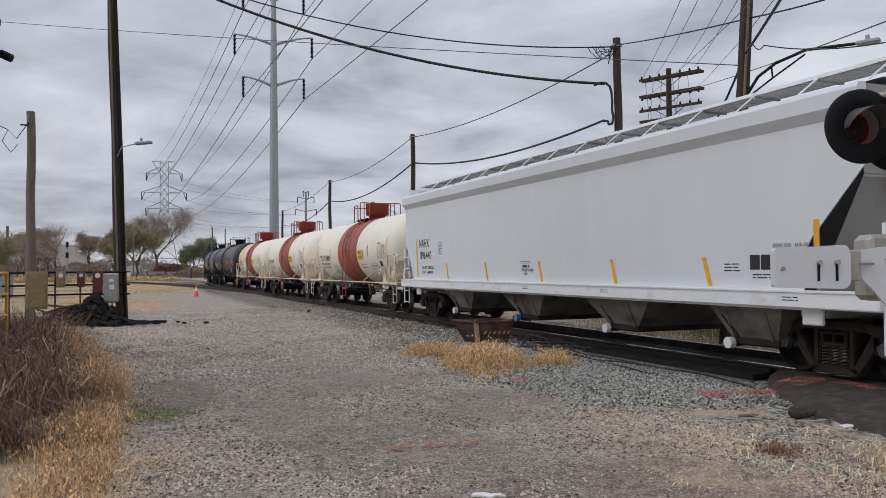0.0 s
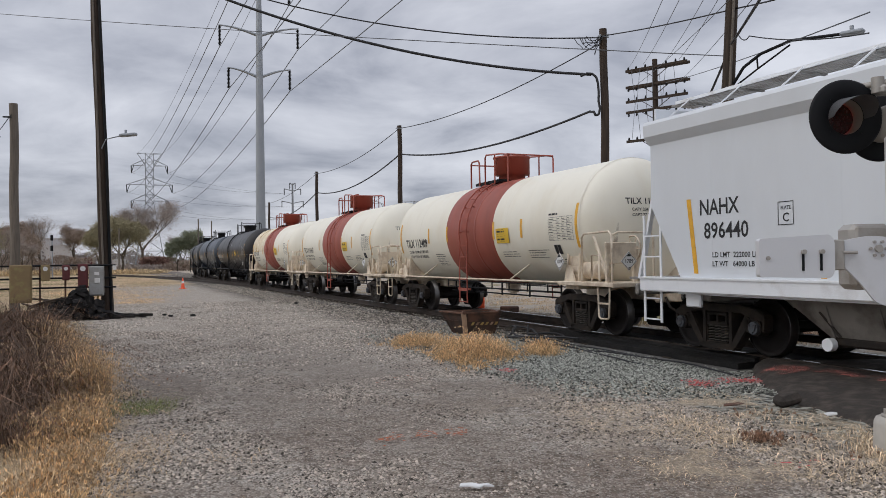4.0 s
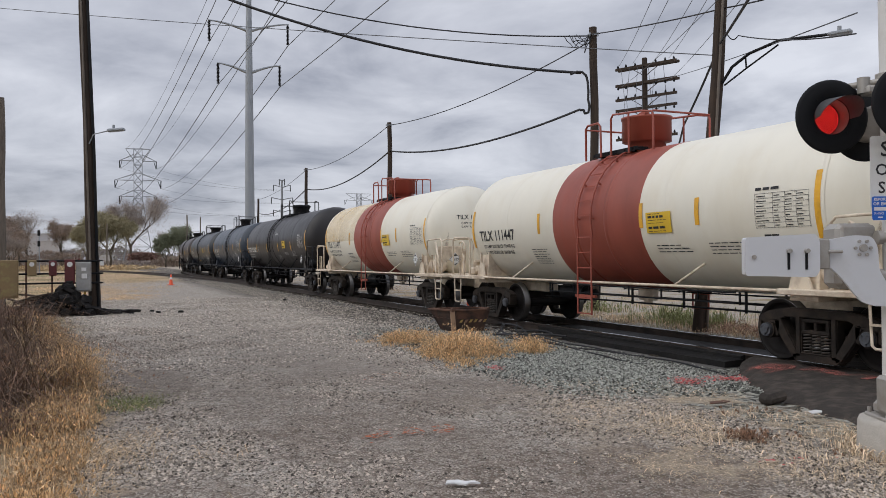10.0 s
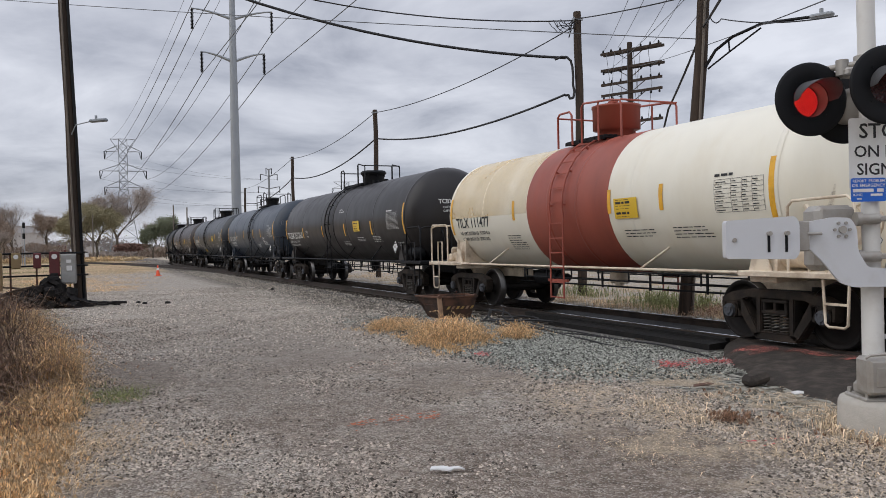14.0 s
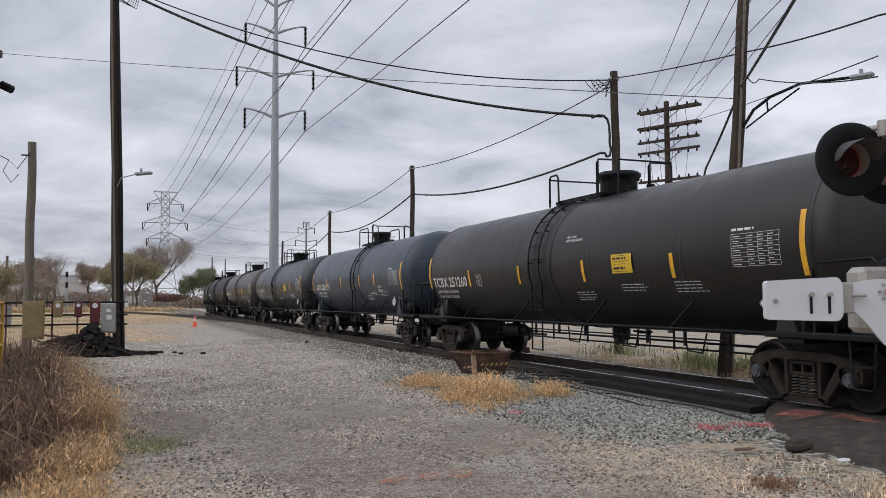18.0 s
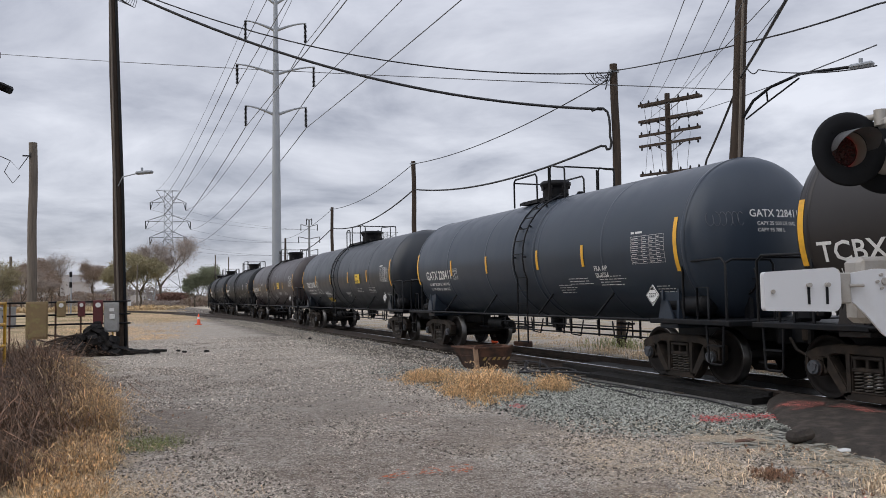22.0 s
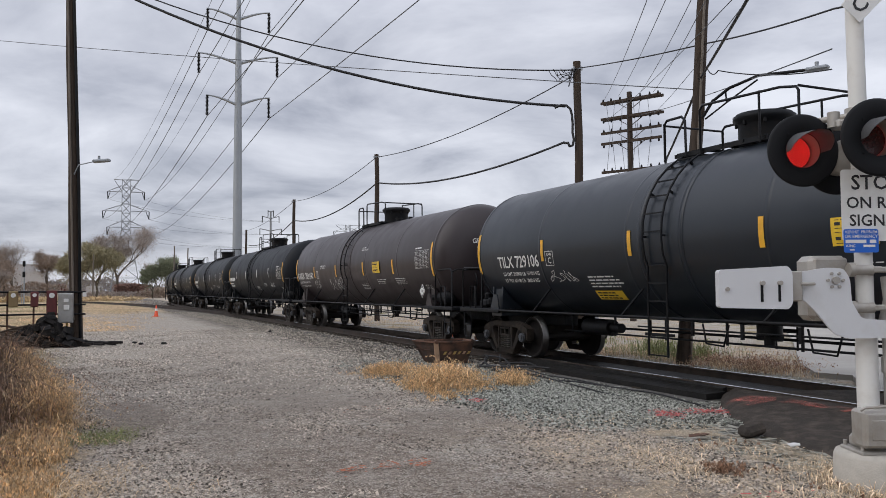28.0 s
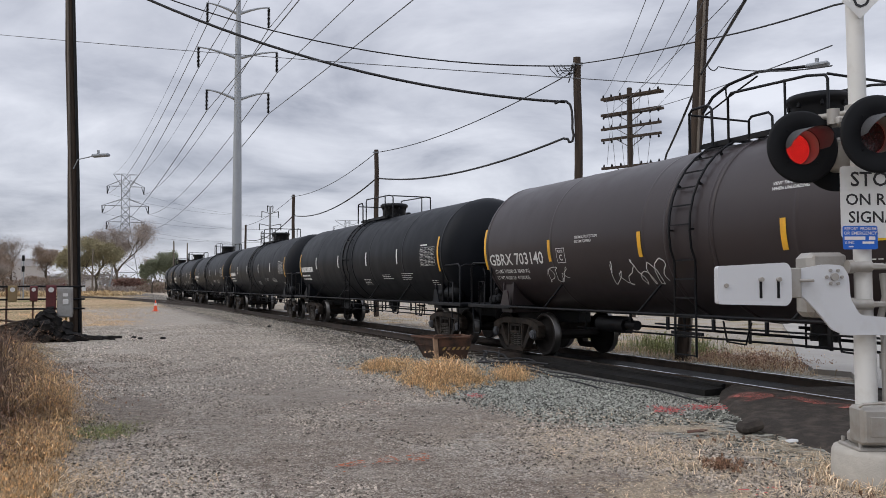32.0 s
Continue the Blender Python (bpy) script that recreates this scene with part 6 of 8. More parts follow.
bars(b, _pf, -0.06, 2.078, 0.13, 1, 0.02, 0.05)
bars(b, _pf, -0.18, 2.048, 0.05, 1, 0.012, 0.05)
part("print", b, SIGNWHITE, blue_sign)
for s in (-1, 1):
    b = Build()
    b.box((0, 0, 0), (1.22, 0.006, 0.228), ch=0.002)
    bl = part("crossbuck_blade", b, SIGNWHITE, sig, "white crossbuck blade with a black letter")
    bl.matrix_basis = pose(-0.02 + 0.35, -0.09 - 0.008 * s, 4.58, 0, -45 * s, 0)
    if s > 0:
        b = Build()
        write(b, "C", 0.13, -0.56, -0.065, lambda x, v: (x, -0.006, v), 1.0)
        part("blade_letter", b, STENCILK, bl)
# gate machine with its counterweight arm
b = Build()
b.box((-0.30, 0.16, 1.72), (0.36, 0.30, 0.58), ch=0.05)
b.box((-0.30, 0.0, 1.74), (0.30, 0.04, 0.50), ch=0.02)
part("gate_machine", b, SIGGREY, sig, "weathered gate drive housing")
b = Build()
_arm = [(-0.66, 1.86), (-0.42, 1.90), (-0.27, 1.89), (-0.22, 1.80), (-0.21, 1.60), (-0.13, 1.46), (0.13, 1.44), (0.13, 1.29), (-0.25, 1.29), (-0.37, 1.33), (-0.52, 1.52), (-0.62, 1.62), (-0.66, 1.64)]
b.prism(rounded(_arm, 0.04), 0.03, "y", -0.17)
garm = part("gate_arm_bracket", b, CWPAINT, sig, "pale grey cranked plate of the gate arm")
for i in range(6):
    a = i * math.pi / 3
    b = Build()
    cxx, czz = (-0.35 + 0.065 * math.cos(a), 1.79 + 0.065 * math.sin(a))
    b.cyl((cxx, -0.185, czz), (cxx, -0.205, czz), 0.014, n=6)
    part("bolt", b, SIGGREY, garm)
b = Build()
b.cyl((-0.35, -0.185, 1.79), (-0.35, -0.215, 1.79), 0.032, n=16)
part("pivot_cap", b, SIGGREY, garm)
b = Build()
b.prism(rounded([(-1.37, 1.56), (-0.775, 1.545), (-0.74, 1.60), (-0.74, 1.86), (-0.775, 1.915), (-1.37, 1.885)], 0.03), 0.09, "y", -0.2)
cw = part("counterweight", b, CWPAINT, sig, "pale grey slab counterweight with slotted bolts")
for xx in (-1.005, -0.855):
    b = Build()
    b.box((xx, -0.247, 1.69), (0.022, 0.006, 0.16))
    part("slot", b, FRAMEBLACK, cw)
    b = Build()
    b.cyl((xx, -0.245, 1.77), (xx, -0.285, 1.77), 0.02, n=8)
    part("slot_bolt", b, SIGGREY, cw)
b = Build()
b.cyl((-1.30, -0.245, 1.72), (-1.30, -0.265, 1.72), 0.018, n=8)
part("bolt", b, SIGGREY, cw)
b = Build()
b.box((-0.70, -0.19, 1.74), (0.12, 0.05, 0.26), ch=0.01)
b.cyl((-0.66, -0.22, 1.76), (-0.54, -0.22, 1.76), 0.014, n=8)
part("weight_neck", b, SIGGREY, garm)
for z in (1.55, 1.88):
    b = Build()
    b.cyl((-0.14, -0.1, z), (0.02, -0.1, z), 0.045, n=14)
    b.cyl((-0.14, -0.1, z), (-0.19, -0.1, z), 0.06, n=14)
    b.box((0.05, -0.09, z), (0.26, 0.06, 0.05), ch=0.01)
    b.cyl((0.02, -0.13, z), (0.02, -0.15, z), 0.02, n=6)
    part("mast_clamp", b, SIGGREY, sig)


# ======== wires ========
def cable(pts, r, label, material=WIRE, sag=0.0, n=20, name="cable", sides=5):
    b = Build()
    pts = [Vector(p) for p in pts]
    out = []
    for a, c in zip(pts, pts[1:]):
        for i in range(n):
            t = i / n
            p = a.lerp(c, t)
            p.z -= sag * 4 * t * (1 - t)
            out.append(p)
    out.append(pts[-1])
    b.tube(out, r, sides)
    return solid(name, b, material, label, "cable", "overhead cables")


cable([(-11.9, 25.8, 12.2), (4.1, 25.59, 7.55)], 0.045, "thick black bundled cable between two poles", sag=0.9)
cable([(3.75, 25.58, 7.50), (3.95, 25.56, 7.58), (4.12, 25.53, 7.56), (4.24, 25.5, 7.44), (4.29, 25.5, 7.25), (4.31, 25.5, 6.95), (4.30, 25.5, 6.68), (4.34, 25.5, 6.45), (4.30, 25.5, 6.26), (4.20, 25.53, 6.24), (4.16, 25.55, 6.36), (4.05, 25.6, 6.36)], 0.04, "black cable dropping down the pole in a loop", n=4)
cable([(4.05, 25.6, 6.38), (-3.39, 43.26, 7.45)], 0.04, "black cable slung between poles behind the train", sag=0.5)
cable([(-11.9, 25.8, 12.3), (4.4, 25.56, 8.72)], 0.022, "twisted black wire between two poles", sag=0.95)
cable([(4.4, 25.5, 8.75), (6.26, 18.5, 7.39), (6.78, 13.42, 6.42), (7.3, 8.3, 5.45)], 0.018, "twisted black wire running over the road", sag=0.05)
cable([(4.3, 25.6, 8.5), (-3.3, 43.27, 8.87)], 0.02, "thin wire with a tangled tie", sag=0.4)
cable([(-3.45, 43.3, 8.87), (-12.0, 65.0, 8.85)], 0.02, "thin wire between poles", sag=0.5)
cable([(-3.45, 43.3, 7.45), (-12.0, 65.0, 7.3)], 0.04, "black cable slung between poles", sag=0.72)
cable([(-12.0, 65.0, 8.85), (-24.0, 98.0, 8.9)], 0.02, "thin wire between poles", sag=0.4)
cable([(-12.0, 65.0, 7.3), (-24.0, 98.0, 7.2)], 0.04, "black cable slung between poles", sag=0.8)
cable([(6.0, 18.58, 6.33), (-21.2, 33.87, 12.67)], 0.012, "thin grey wire crossing the sky", WIREGREY, sag=0.1)
cable([(3.9, 7.3, 6.0), (6.12, 18.35, 6.55), (6.63, 23.1, 5.46), (7.5, 30, 2.5)], 0.03, "thick black cable passing the leaning pole", sag=0.05)
cable([(6.3, 18.4, 6.75), (6.4, 18.0, 6.62), (6.74, 13.44, 5.39)], 0.013, "thin black service wire from the leaning pole", sag=0.1)
cable([(10.2, 40.76, 10.51), (6.31, 12.54, 5.47)], 0.012, "thin grey wire crossing the sky", WIREGREY, sag=0.1)
for _k, (_dx, _z) in enumerate(((-1.3, 11.5), (-0.6, 11.55), (0.5, 11.6), (1.2, 11.6), (-1.2, 10.4), (1.1, 10.4))):
    _e = ((4.15, 15.5, 7.8), (4.5, 15.4, 7.8), (4.95, 15.2, 7.75), (5.2, 15.15, 7.7), (5.5, 15.2, 7.5), (5.9, 15.0, 7.6))[_k]
    _a = Vector((9.76 + _dx * 0.9, 40.9 - _dx * 0.42, _z))
    _d = Vector(_e) - _a
    cable([_a, _a + _d * 1.9], 0.009, "thin line wire fanning from the pole crossarms", WIREGREY, sag=0.5)
# pole hardware
for _p, _z in ((p5, 8.75), (p3, 8.85), (p4, 8.85)):
    b = Build()
    for a in (-0.12, 0.12):
        b.cyl((a, -0.1, _z - 0.06), (a, -0.1, _z + 0.06), 0.03, n=8)
    b.bar((-0.2, -0.1, _z), (0.1, -0.1, _z), 0.04, 0.04)
    part("wire_bracket", b, STEELGREY, _p)
b = Build()
for i in range(7):
    _r = random.Random(i)
    b = Build()
    x0, x1, dip = -0.95 + 0.11 * i, -0.06 - 0.02 * i, _r.uniform(0.1, 0.75) * (1 if i % 2 else 0.5)
    b.tube([(x0 + (x1 - x0) * t + 0.06 * math.sin(9 * t + i), -0.12 + 0.03 * math.sin(5 * t + i), 8.70 - dip * math.sin(math.pi * t ** (0.6 + 0.15 * i)) + 0.04 * math.sin(13 * t + 2 * i)) for t in [j / 14 for j in range(15)]], 0.012, 5)
    part("wire_loop", b, WIRE, p5)
b = Build()
b.tube([(0.0, 0.16, 8.9), (0.0, 0.17, 4), (0, 0.18, 0.2)], 0.03, 6)
part("riser", b, WIRE, p5)


# ======== street lamps ========
def street_lamp_arm(pole, pts, r, head, label):
    b = Build()
    b.tube(pts, r, 8)
    arm = part("lamp_arm", b, STEELGREY if r < 0.03 else POLEWOOD, pole)
    b = Build()
    h = Vector(head[0])
    b.box(h, head[1], pose(0, 0, 0, 0, head[2], head[3]), ch=min(head[1]) * 0.3)
    b.cyl(h + Vector((-0.1, 0, 0.05)), h + Vector((-0.1, 0, 0.16)), 0.045, n=10)
    part("lamp_head", b, STEELGREY, pole, label)
    return arm


b = Build()
b.tube([(0.55, -0.1, 5.65), (0.75, -0.2, 6.0), (1.05, -0.45, 6.24), (1.5, -1.0, 6.38), (2.2, -1.8, 6.28)], 0.035, 8)
b.tube([(0.6, -0.1, 5.6), (1.0, -0.4, 5.92), (1.5, -0.95, 6.3)], 0.02, 8)
b.bar((1.0, -0.4, 5.92), (0.98, -0.4, 6.2), 0.03, 0.03)
part("lamp_arm", b, FRAMEBLACK, lp, "curved dark bracket arm with a brace")
b = Build()
b.box((2.36, -1.95, 6.27), (0.46, 0.18, 0.09), pose(0, 0, 0, 0, 0, -40), ch=0.03)
b.cyl((2.35, -1.95, 6.31), (2.35, -1.95, 6.41), 0.04, n=10)
part("lamp_head", b, STEELGREY, lp, "grey cobra-head street lamp")
b = Build()
b.tube([(0.12, -0.18, 0.0), (0.4, -0.2, 5.0), (0.66, -0.18, 9.0)], 0.03, 6)
part("conduit", b, POLEGREY, lp)
b = Build()
b.tube([(-0.1, -0.15, 5.45), (0.05, -0.16, 5.75), (0.5, -0.16, 5.85)], 0.02, 6)
part("lamp_arm", b, STEELGREY, pA)
b = Build()
b.box((0.78, -0.16, 5.88), (0.55, 0.2, 0.10), pose(0, 0, 0, 0, -4, 0), ch=0.03)
b.cyl((0.7, -0.16, 5.92), (0.7, -0.16, 6.04), 0.04, n=10)
part("lamp_head", b, STEELGREY, pA, "grey street lamp head")
b = Build()
b.tube([(-0.02, -0.21, 0.8), (-0.17, -0.19, 5.0), (-0.42, -0.15, 12.2)], 0.035, 6)
part("conduit", b, POLEGREY, pA, "pale conduit up the pole")
b = Build()
b.tube([(0.16, -0.1, 0.1), (0.05, -0.12, 5.0), (-0.25, -0.1, 12.2)], 0.05, 6)
part("cable_guard", b, FRAMEBLACK, pA)
b = Build()
for k in range(5):
    b = Build()
    b.tube([(-0.42, -0.1, 12.0 - 0.05 * k), (0.1 + 0.08 * k, -0.12, 11.6 - 0.05 * k), (0.35 + 0.05 * k, -0.12, 11.9), (0.5, -0.1, 12.2)], 0.012, 5)
    part("wire_loop", b, WIRE, pA)
b = Build()
b.tube([(0.0, -0.15, 7.0), (-0.35, -0.3, 6.4), (-0.6, -0.4, 6.7), (-0.75, -0.5, 6.3), (-0.5, -0.4, 5.9), (-0.3, -0.3, 6.2)], 0.015, 5)
part("wire_loop", b, WIRE, pB)
b = Build()
b.tube([(-0.6, -0.4, 6.7), (-2.5, -2.5, 7.8), (-6.0, -7.0, 9.0)], 0.015, 5)
b.bar((0, -0.15, 6.9), (-0.25, -0.25, 6.9), 0.05, 0.05)
part("service_wire", b, WIRE, pB, "loose service wire")

# ======== pole with crossarms ========
xp = thing("crossarm_pole", pose(9.76, 40.9, 0), "dark wooden pole with five crossarms and insulators", "utility pole")
b = Build()
b.tube([(0, 0, -0.2), (0, 0, 5), (0, 0, 11.75)], [0.17, 0.16, 0.13], 12)
part("shaft", b, POLEWOOD, xp)
for _i, _z in enumerate((11.35, 10.5, 9.75, 9.2, 7.7)):
    b = Build()
    b.box((0, -0.15, _z), (3.35, 0.10, 0.13), pose(0, 0, 0, 0, 0, -40))
    if _i < 2:
        b.box((0.2, 0.09, _z), (3.35, 0.10, 0.13), pose(0, 0, 0, 0, 0, -40))
    b.bar((-0.62, 0.37, _z - 0.04), (0, -0.1, _z - 0.55), 0.03, 0.03)
    b.bar((0.62, -0.67, _z - 0.04), (0, -0.1, _z - 0.55), 0.03, 0.03)
    xa = part("crossarm", b, POLEWOOD, xp)
    for k in (-1.35, -0.95, -0.5, 0.5, 0.95, 1.35):
        b = Build()
        b.lathe([(-0.16, 0.03), (-0.13, 0.055), (-0.06, 0.05), (-0.02, 0.03), (0.0, 0.03)], "z", (k * 0.87, -0.15 - k * 0.73, _z - 0.05 if _i % 2 else _z + 0.21), n=8)
        part("insulator", b, FRAMEBLACK, xa)
b = Build()
_r = random.Random(8)
for k in range(7):
    x = -1.2 + 0.35 * k + _r.uniform(-0.1, 0.1)
    b = Build()
    b.tube([(x * 0.9, -0.2 - x * 0.42, 11.3), (x * 0.9 + _r.uniform(-0.2, 0.2), -0.2 - x * 0.42, 9.6), (x * 0.85 + _r.uniform(-0.1, 0.1), -0.2 - x * 0.4, 7.7)], 0.012, 4)
    part("drop_wire", b, WIREGREY, xp)


# ======== transmission line ========
st = thing("steel_transmission_pole", pose(-19.8, 77.5, 0), "tall grey tubular steel transmission pole with curved arms", "pylon", "transmission towers")
b = Build()
b.tube([(0, 0, -0.5), (0, 0, 12), (0, 0, 24), (0, 0, 32.3)], [0.5, 0.42, 0.3, 0.18], 16)
part("shaft", b, STEELGREY, st)
ARM_DIR = Vector((0.97, 0.25, 0))
TIPS = []
for _z, _w, _ins in ((31.6, 1.8, False), (28.9, 3.0, True), (24.5, 3.8, True), (20.4, 3.0, True)):
    for sg in (-1, 1):
        b = Build()
        pts = [ARM_DIR * (sg * _w * t) + Vector((0, 0, _z - 0.75 + 0.9 * math.sin(t * 1.45))) for t in (0, 0.2, 0.4, 0.6, 0.8, 1.0)]
        b.tube(pts, [0.16, 0.14, 0.12, 0.10, 0.08, 0.07], 8)
        a = part("arm", b, STEELGREY, st)
        tip = pts[-1]
        if _ins:
            b = Build()
            prof = []
            for i in range(15):
                prof += [(-i * 0.13, 0.08), (-i * 0.13 - 0.05, 0.17), (-i * 0.13 - 0.08, 0.08)]
            b.lathe(prof, "z", (tip.x - sg * 0.1, tip.y, tip.z - 0.1), n=8)
            part("insulator_string", b, FRAMEBLACK, st)
            TIPS.append((Vector((-19.8, 77.5, 0)) + tip + Vector((-sg * 0.1, 0, -2.1)), sg, _z))
        else:
            TIPS.append((Vector((-19.8, 77.5, 0)) + tip, sg, _z))


def lattice_tower(x, y, h, w, label, arms):
    tw = thing("lattice_tower", pose(x, y, 0, 0, 0, 21), label, "pylon", "transmission towers")
    t = max(0.10, h * 0.004)
    half = lambda z: w / 2 * (1 - z / (h * 0.57)) + 0.034 * h * (z / (h * 0.57)) if z < h * 0.57 else 0.034 * h
    for cx in (-1, 1):
        for cy in (-1, 1):
            b = Build()
            zs = [0, h * 0.57, h]
            for z0, z1 in zip(zs, zs[1:]):
                b.bar((cx * half(z0), cy * half(z0), z0 - 0.2), (cx * half(z1), cy * half(z1), z1), t, t)
            part("leg", b, LATTICE, tw)
    b = Build()
    lv = [h * k for k in (0, 0.15, 0.29, 0.40, 0.49, 0.57, 0.64, 0.71, 0.79, 0.86, 0.93, 1.0)]
    for z0, z1 in zip(lv, lv[1:]):
        for a, c in (((-1, -1), (1, -1)), ((1, -1), (1, 1)), ((1, 1), (-1, 1)), ((-1, 1), (-1, -1))):
            p0, p1 = half(z0), half(z1)
            b.bar((a[0] * p0, a[1] * p0, z0), (c[0] * p1, c[1] * p1, z1), t * 0.7, t * 0.7)
            b.bar((c[0] * p0, c[1] * p0, z0), (a[0] * p1, a[1] * p1, z1), t * 0.7, t * 0.7)
            b.bar((a[0] * p1, a[1] * p1, z1), (c[0] * p1, c[1] * p1, z1), t * 0.7, t * 0.7)
    part("bracing", b, LATTICE, tw)
    for zf, wf, ins in arms:
        z = h * zf
        for sg in (-1, 1):
            b = Build()
            r = half(z)
            tip = (sg * w * wf, 0, z)
            for cy in (-1, 1):
                b.bar((sg * r, cy * r, z), tip, t * 0.8, t * 0.8)
                b.bar((sg * r, cy * r, z + h * (0.055 if ins else -0.10)), tip, t * 0.8, t * 0.8)
            part("arm", b, LATTICE, tw)
            if ins:
                b = Build()
                b.cyl((tip[0], 0, z), (tip[0] * 0.985, 0, z - h * 0.066), t * 1.1, n=6)
                b.cyl((tip[0] * 0.86, 0, z), (tip[0] * 0.985, 0, z - h * 0.066), t * 0.7, n=6)
                part("insulator_string", b, FRAMEBLACK, tw)
    return tw


LT = Vector((-103.0, 260.0, 0))
lattice_tower(LT.x, LT.y, 37.6, 9.6, "distant galvanised lattice transmission tower", ((1.0, 0.39, False), (0.895, 0.585, True), (0.727, 0.735, True), (0.587, 0.595, True)))
fp = thing("steel_transmission_pole", pose(-52.5, 244.0, 0, 0, 0, 15), "far slender steel transmission pole with crossarms", "pylon", "transmission towers")
b = Build()
b.tube([(0, 0, -0.5), (0, 0, 25.5)], [0.5, 0.25], 8)
part("shaft", b, LATTICE, fp)
for _z, _w in ((25.4, 0.8), (23.6, 2.5), (19.8, 3.2), (16.0, 2.6)):
    b = Build()
    b.tube([(-_w, 0, _z + 0.3), (-_w * 0.5, 0, _z), (0, 0, _z - 0.4), (_w * 0.5, 0, _z), (_w, 0, _z + 0.3)], 0.13, 6)
    part("arm", b, LATTICE, fp)
    for sg in (-1, 1):
        b = Build()
        b.cyl((sg * _w, 0, _z + 0.3), (sg * _w, 0, _z - 1.6), 0.13, n=6)
        part("insulator_string", b, FRAMEBLACK, fp)
lattice_tower(-59.0, 496.0, 41.0, 9.0, "far hazy lattice tower", ((1.0, 0.9, False), (0.9, 1.0, True)))
lattice_tower(-30.0, 498.0, 38.0, 9.0, "far hazy lattice tower", ((1.0, 0.9, False), (0.9, 1.0, True)))
for tip, sg, z in TIPS:
    k = {31.6: (37.6, 3.75), 28.9: (31.2, 5.5), 24.5: (24.8, 6.95), 20.4: (19.6, 5.6)}[z]
    far = LT + Vector((0.934, 0.358, 0)) * (sg * k[1]) + Vector((0, 0, k[0]))
    back = Vector((63.0, -105.0, 0)) + ARM_DIR * (sg * {31.6: 1.8, 28.9: 3.0, 24.5: 3.8, 20.4: 3.0}[z]) + Vector((0, 0, tip.z))
    rr = 0.02 if z > 30 else 0.032
    cable([far, tip], rr * 1.3, "high-voltage conductor between towers", WIREGREY, sag=3.4, n=30, name="conductor", sides=4)
    cable([tip, back], rr, "high-voltage conductor passing overhead", WIREGREY, sag=1.5, n=50, name="conductor", sides=4)
    if z < 30:
        beyond = Vector((-52.5, 244.0, 0)) + Vector((0.966, 0.259, 0)) * (sg * {28.9: 2.5, 24.5: 3.2, 20.4: 2.6}[z]) + Vector((0, 0, {28.9: 22.3, 24.5: 18.5, 20.4: 14.7}[z]))
        cable([far, beyond], 0.035, "far high-voltage conductor between towers", WIREGREY, sag=1.6, n=16, name="conductor", sides=4)


# ======== near trackside things ========
def derail_box():
    """The rusty steel bin with hazard stripes beside the rail: a flared hopper with a corner post."""
    ob = thing("trackside_box", on_track(11.05, -2.32, -0.03, 82), "rusty steel trackside box with worn hazard stripes", "box")
    top = [(-0.34, -0.42), (0.60, -0.42), (0.60, 0.42), (-0.66, 0.42)]
    bot = [(-0.26, -0.30), (0.44, -0.30), (0.44, 0.30), (-0.34, 0.28)]
    T, B = [(x, y, 0.50) for x, y in top], [(x, y, -0.1) for x, y in bot]
    at_ = lambda x, z, e=0.008: (x, -0.42 + 0.12 * (0.50 - z) / 0.60 - e, z)
    for i in range(4):
        j = (i + 1) % 4
        b = Build()
        inn = [tuple(Vector(p) - Vector((p[0], p[1], 0)) * 0.04) for p in (B[i], B[j], T[j], T[i])]
        b.face([B[i], B[j], T[j], T[i]])
        b.face(inn[::-1])
        b.face([T[i], T[j], inn[2], inn[3]])
        part("side_plate", b, RUSTDARK, ob)
    b = Build()
    b.face([(x * 0.95, y * 0.93, 0.32) for x, y in top])
    part("inner_tray", b, RUSTY, ob)
    b = Build()
    b.face([at_(-0.22, 0.30, 0.004), at_(0.55, 0.30, 0.004), at_(0.57, 0.485, 0.004), at_(-0.22, 0.485, 0.004)])
    part("upper_panel", b, RUSTY, ob, "rust-brown upper panel")
    for (x0, y0), (x1, y1) in zip(top, top[1:] + top[:1]):
        b = Build()
        b.bar((x0, y0, 0.51), (x1, y1, 0.51), 0.05, 0.035)
        part("rim_bar", b, RUSTY, ob)
    for i in range(6):
        b = Build()
        x = -0.14 + i * 0.115
        b.face([at_(x, 0.215), at_(x + 0.062, 0.215), at_(x + 0.105, 0.285), at_(x + 0.043, 0.285)])
        part("hazard_stripe", b, TANPAINT if i % 3 == 1 else YELLOWWORN, ob)
    b = Build()
    b.box((-0.29, -0.40, 0.2), (0.11, 0.06, 0.64), pose(0, 0, 0, 0, -5, 0), ch=0.012)
    part("post", b, TANPAINT, ob, "scuffed tan painted corner post")
    for x in (0.55, -0.31):
        b = Build()
        b.cyl((x, -0.46, 0.52), (x, -0.38, 0.52), 0.045, n=10)
        part("lug", b, RUSTY, ob)
    return ob


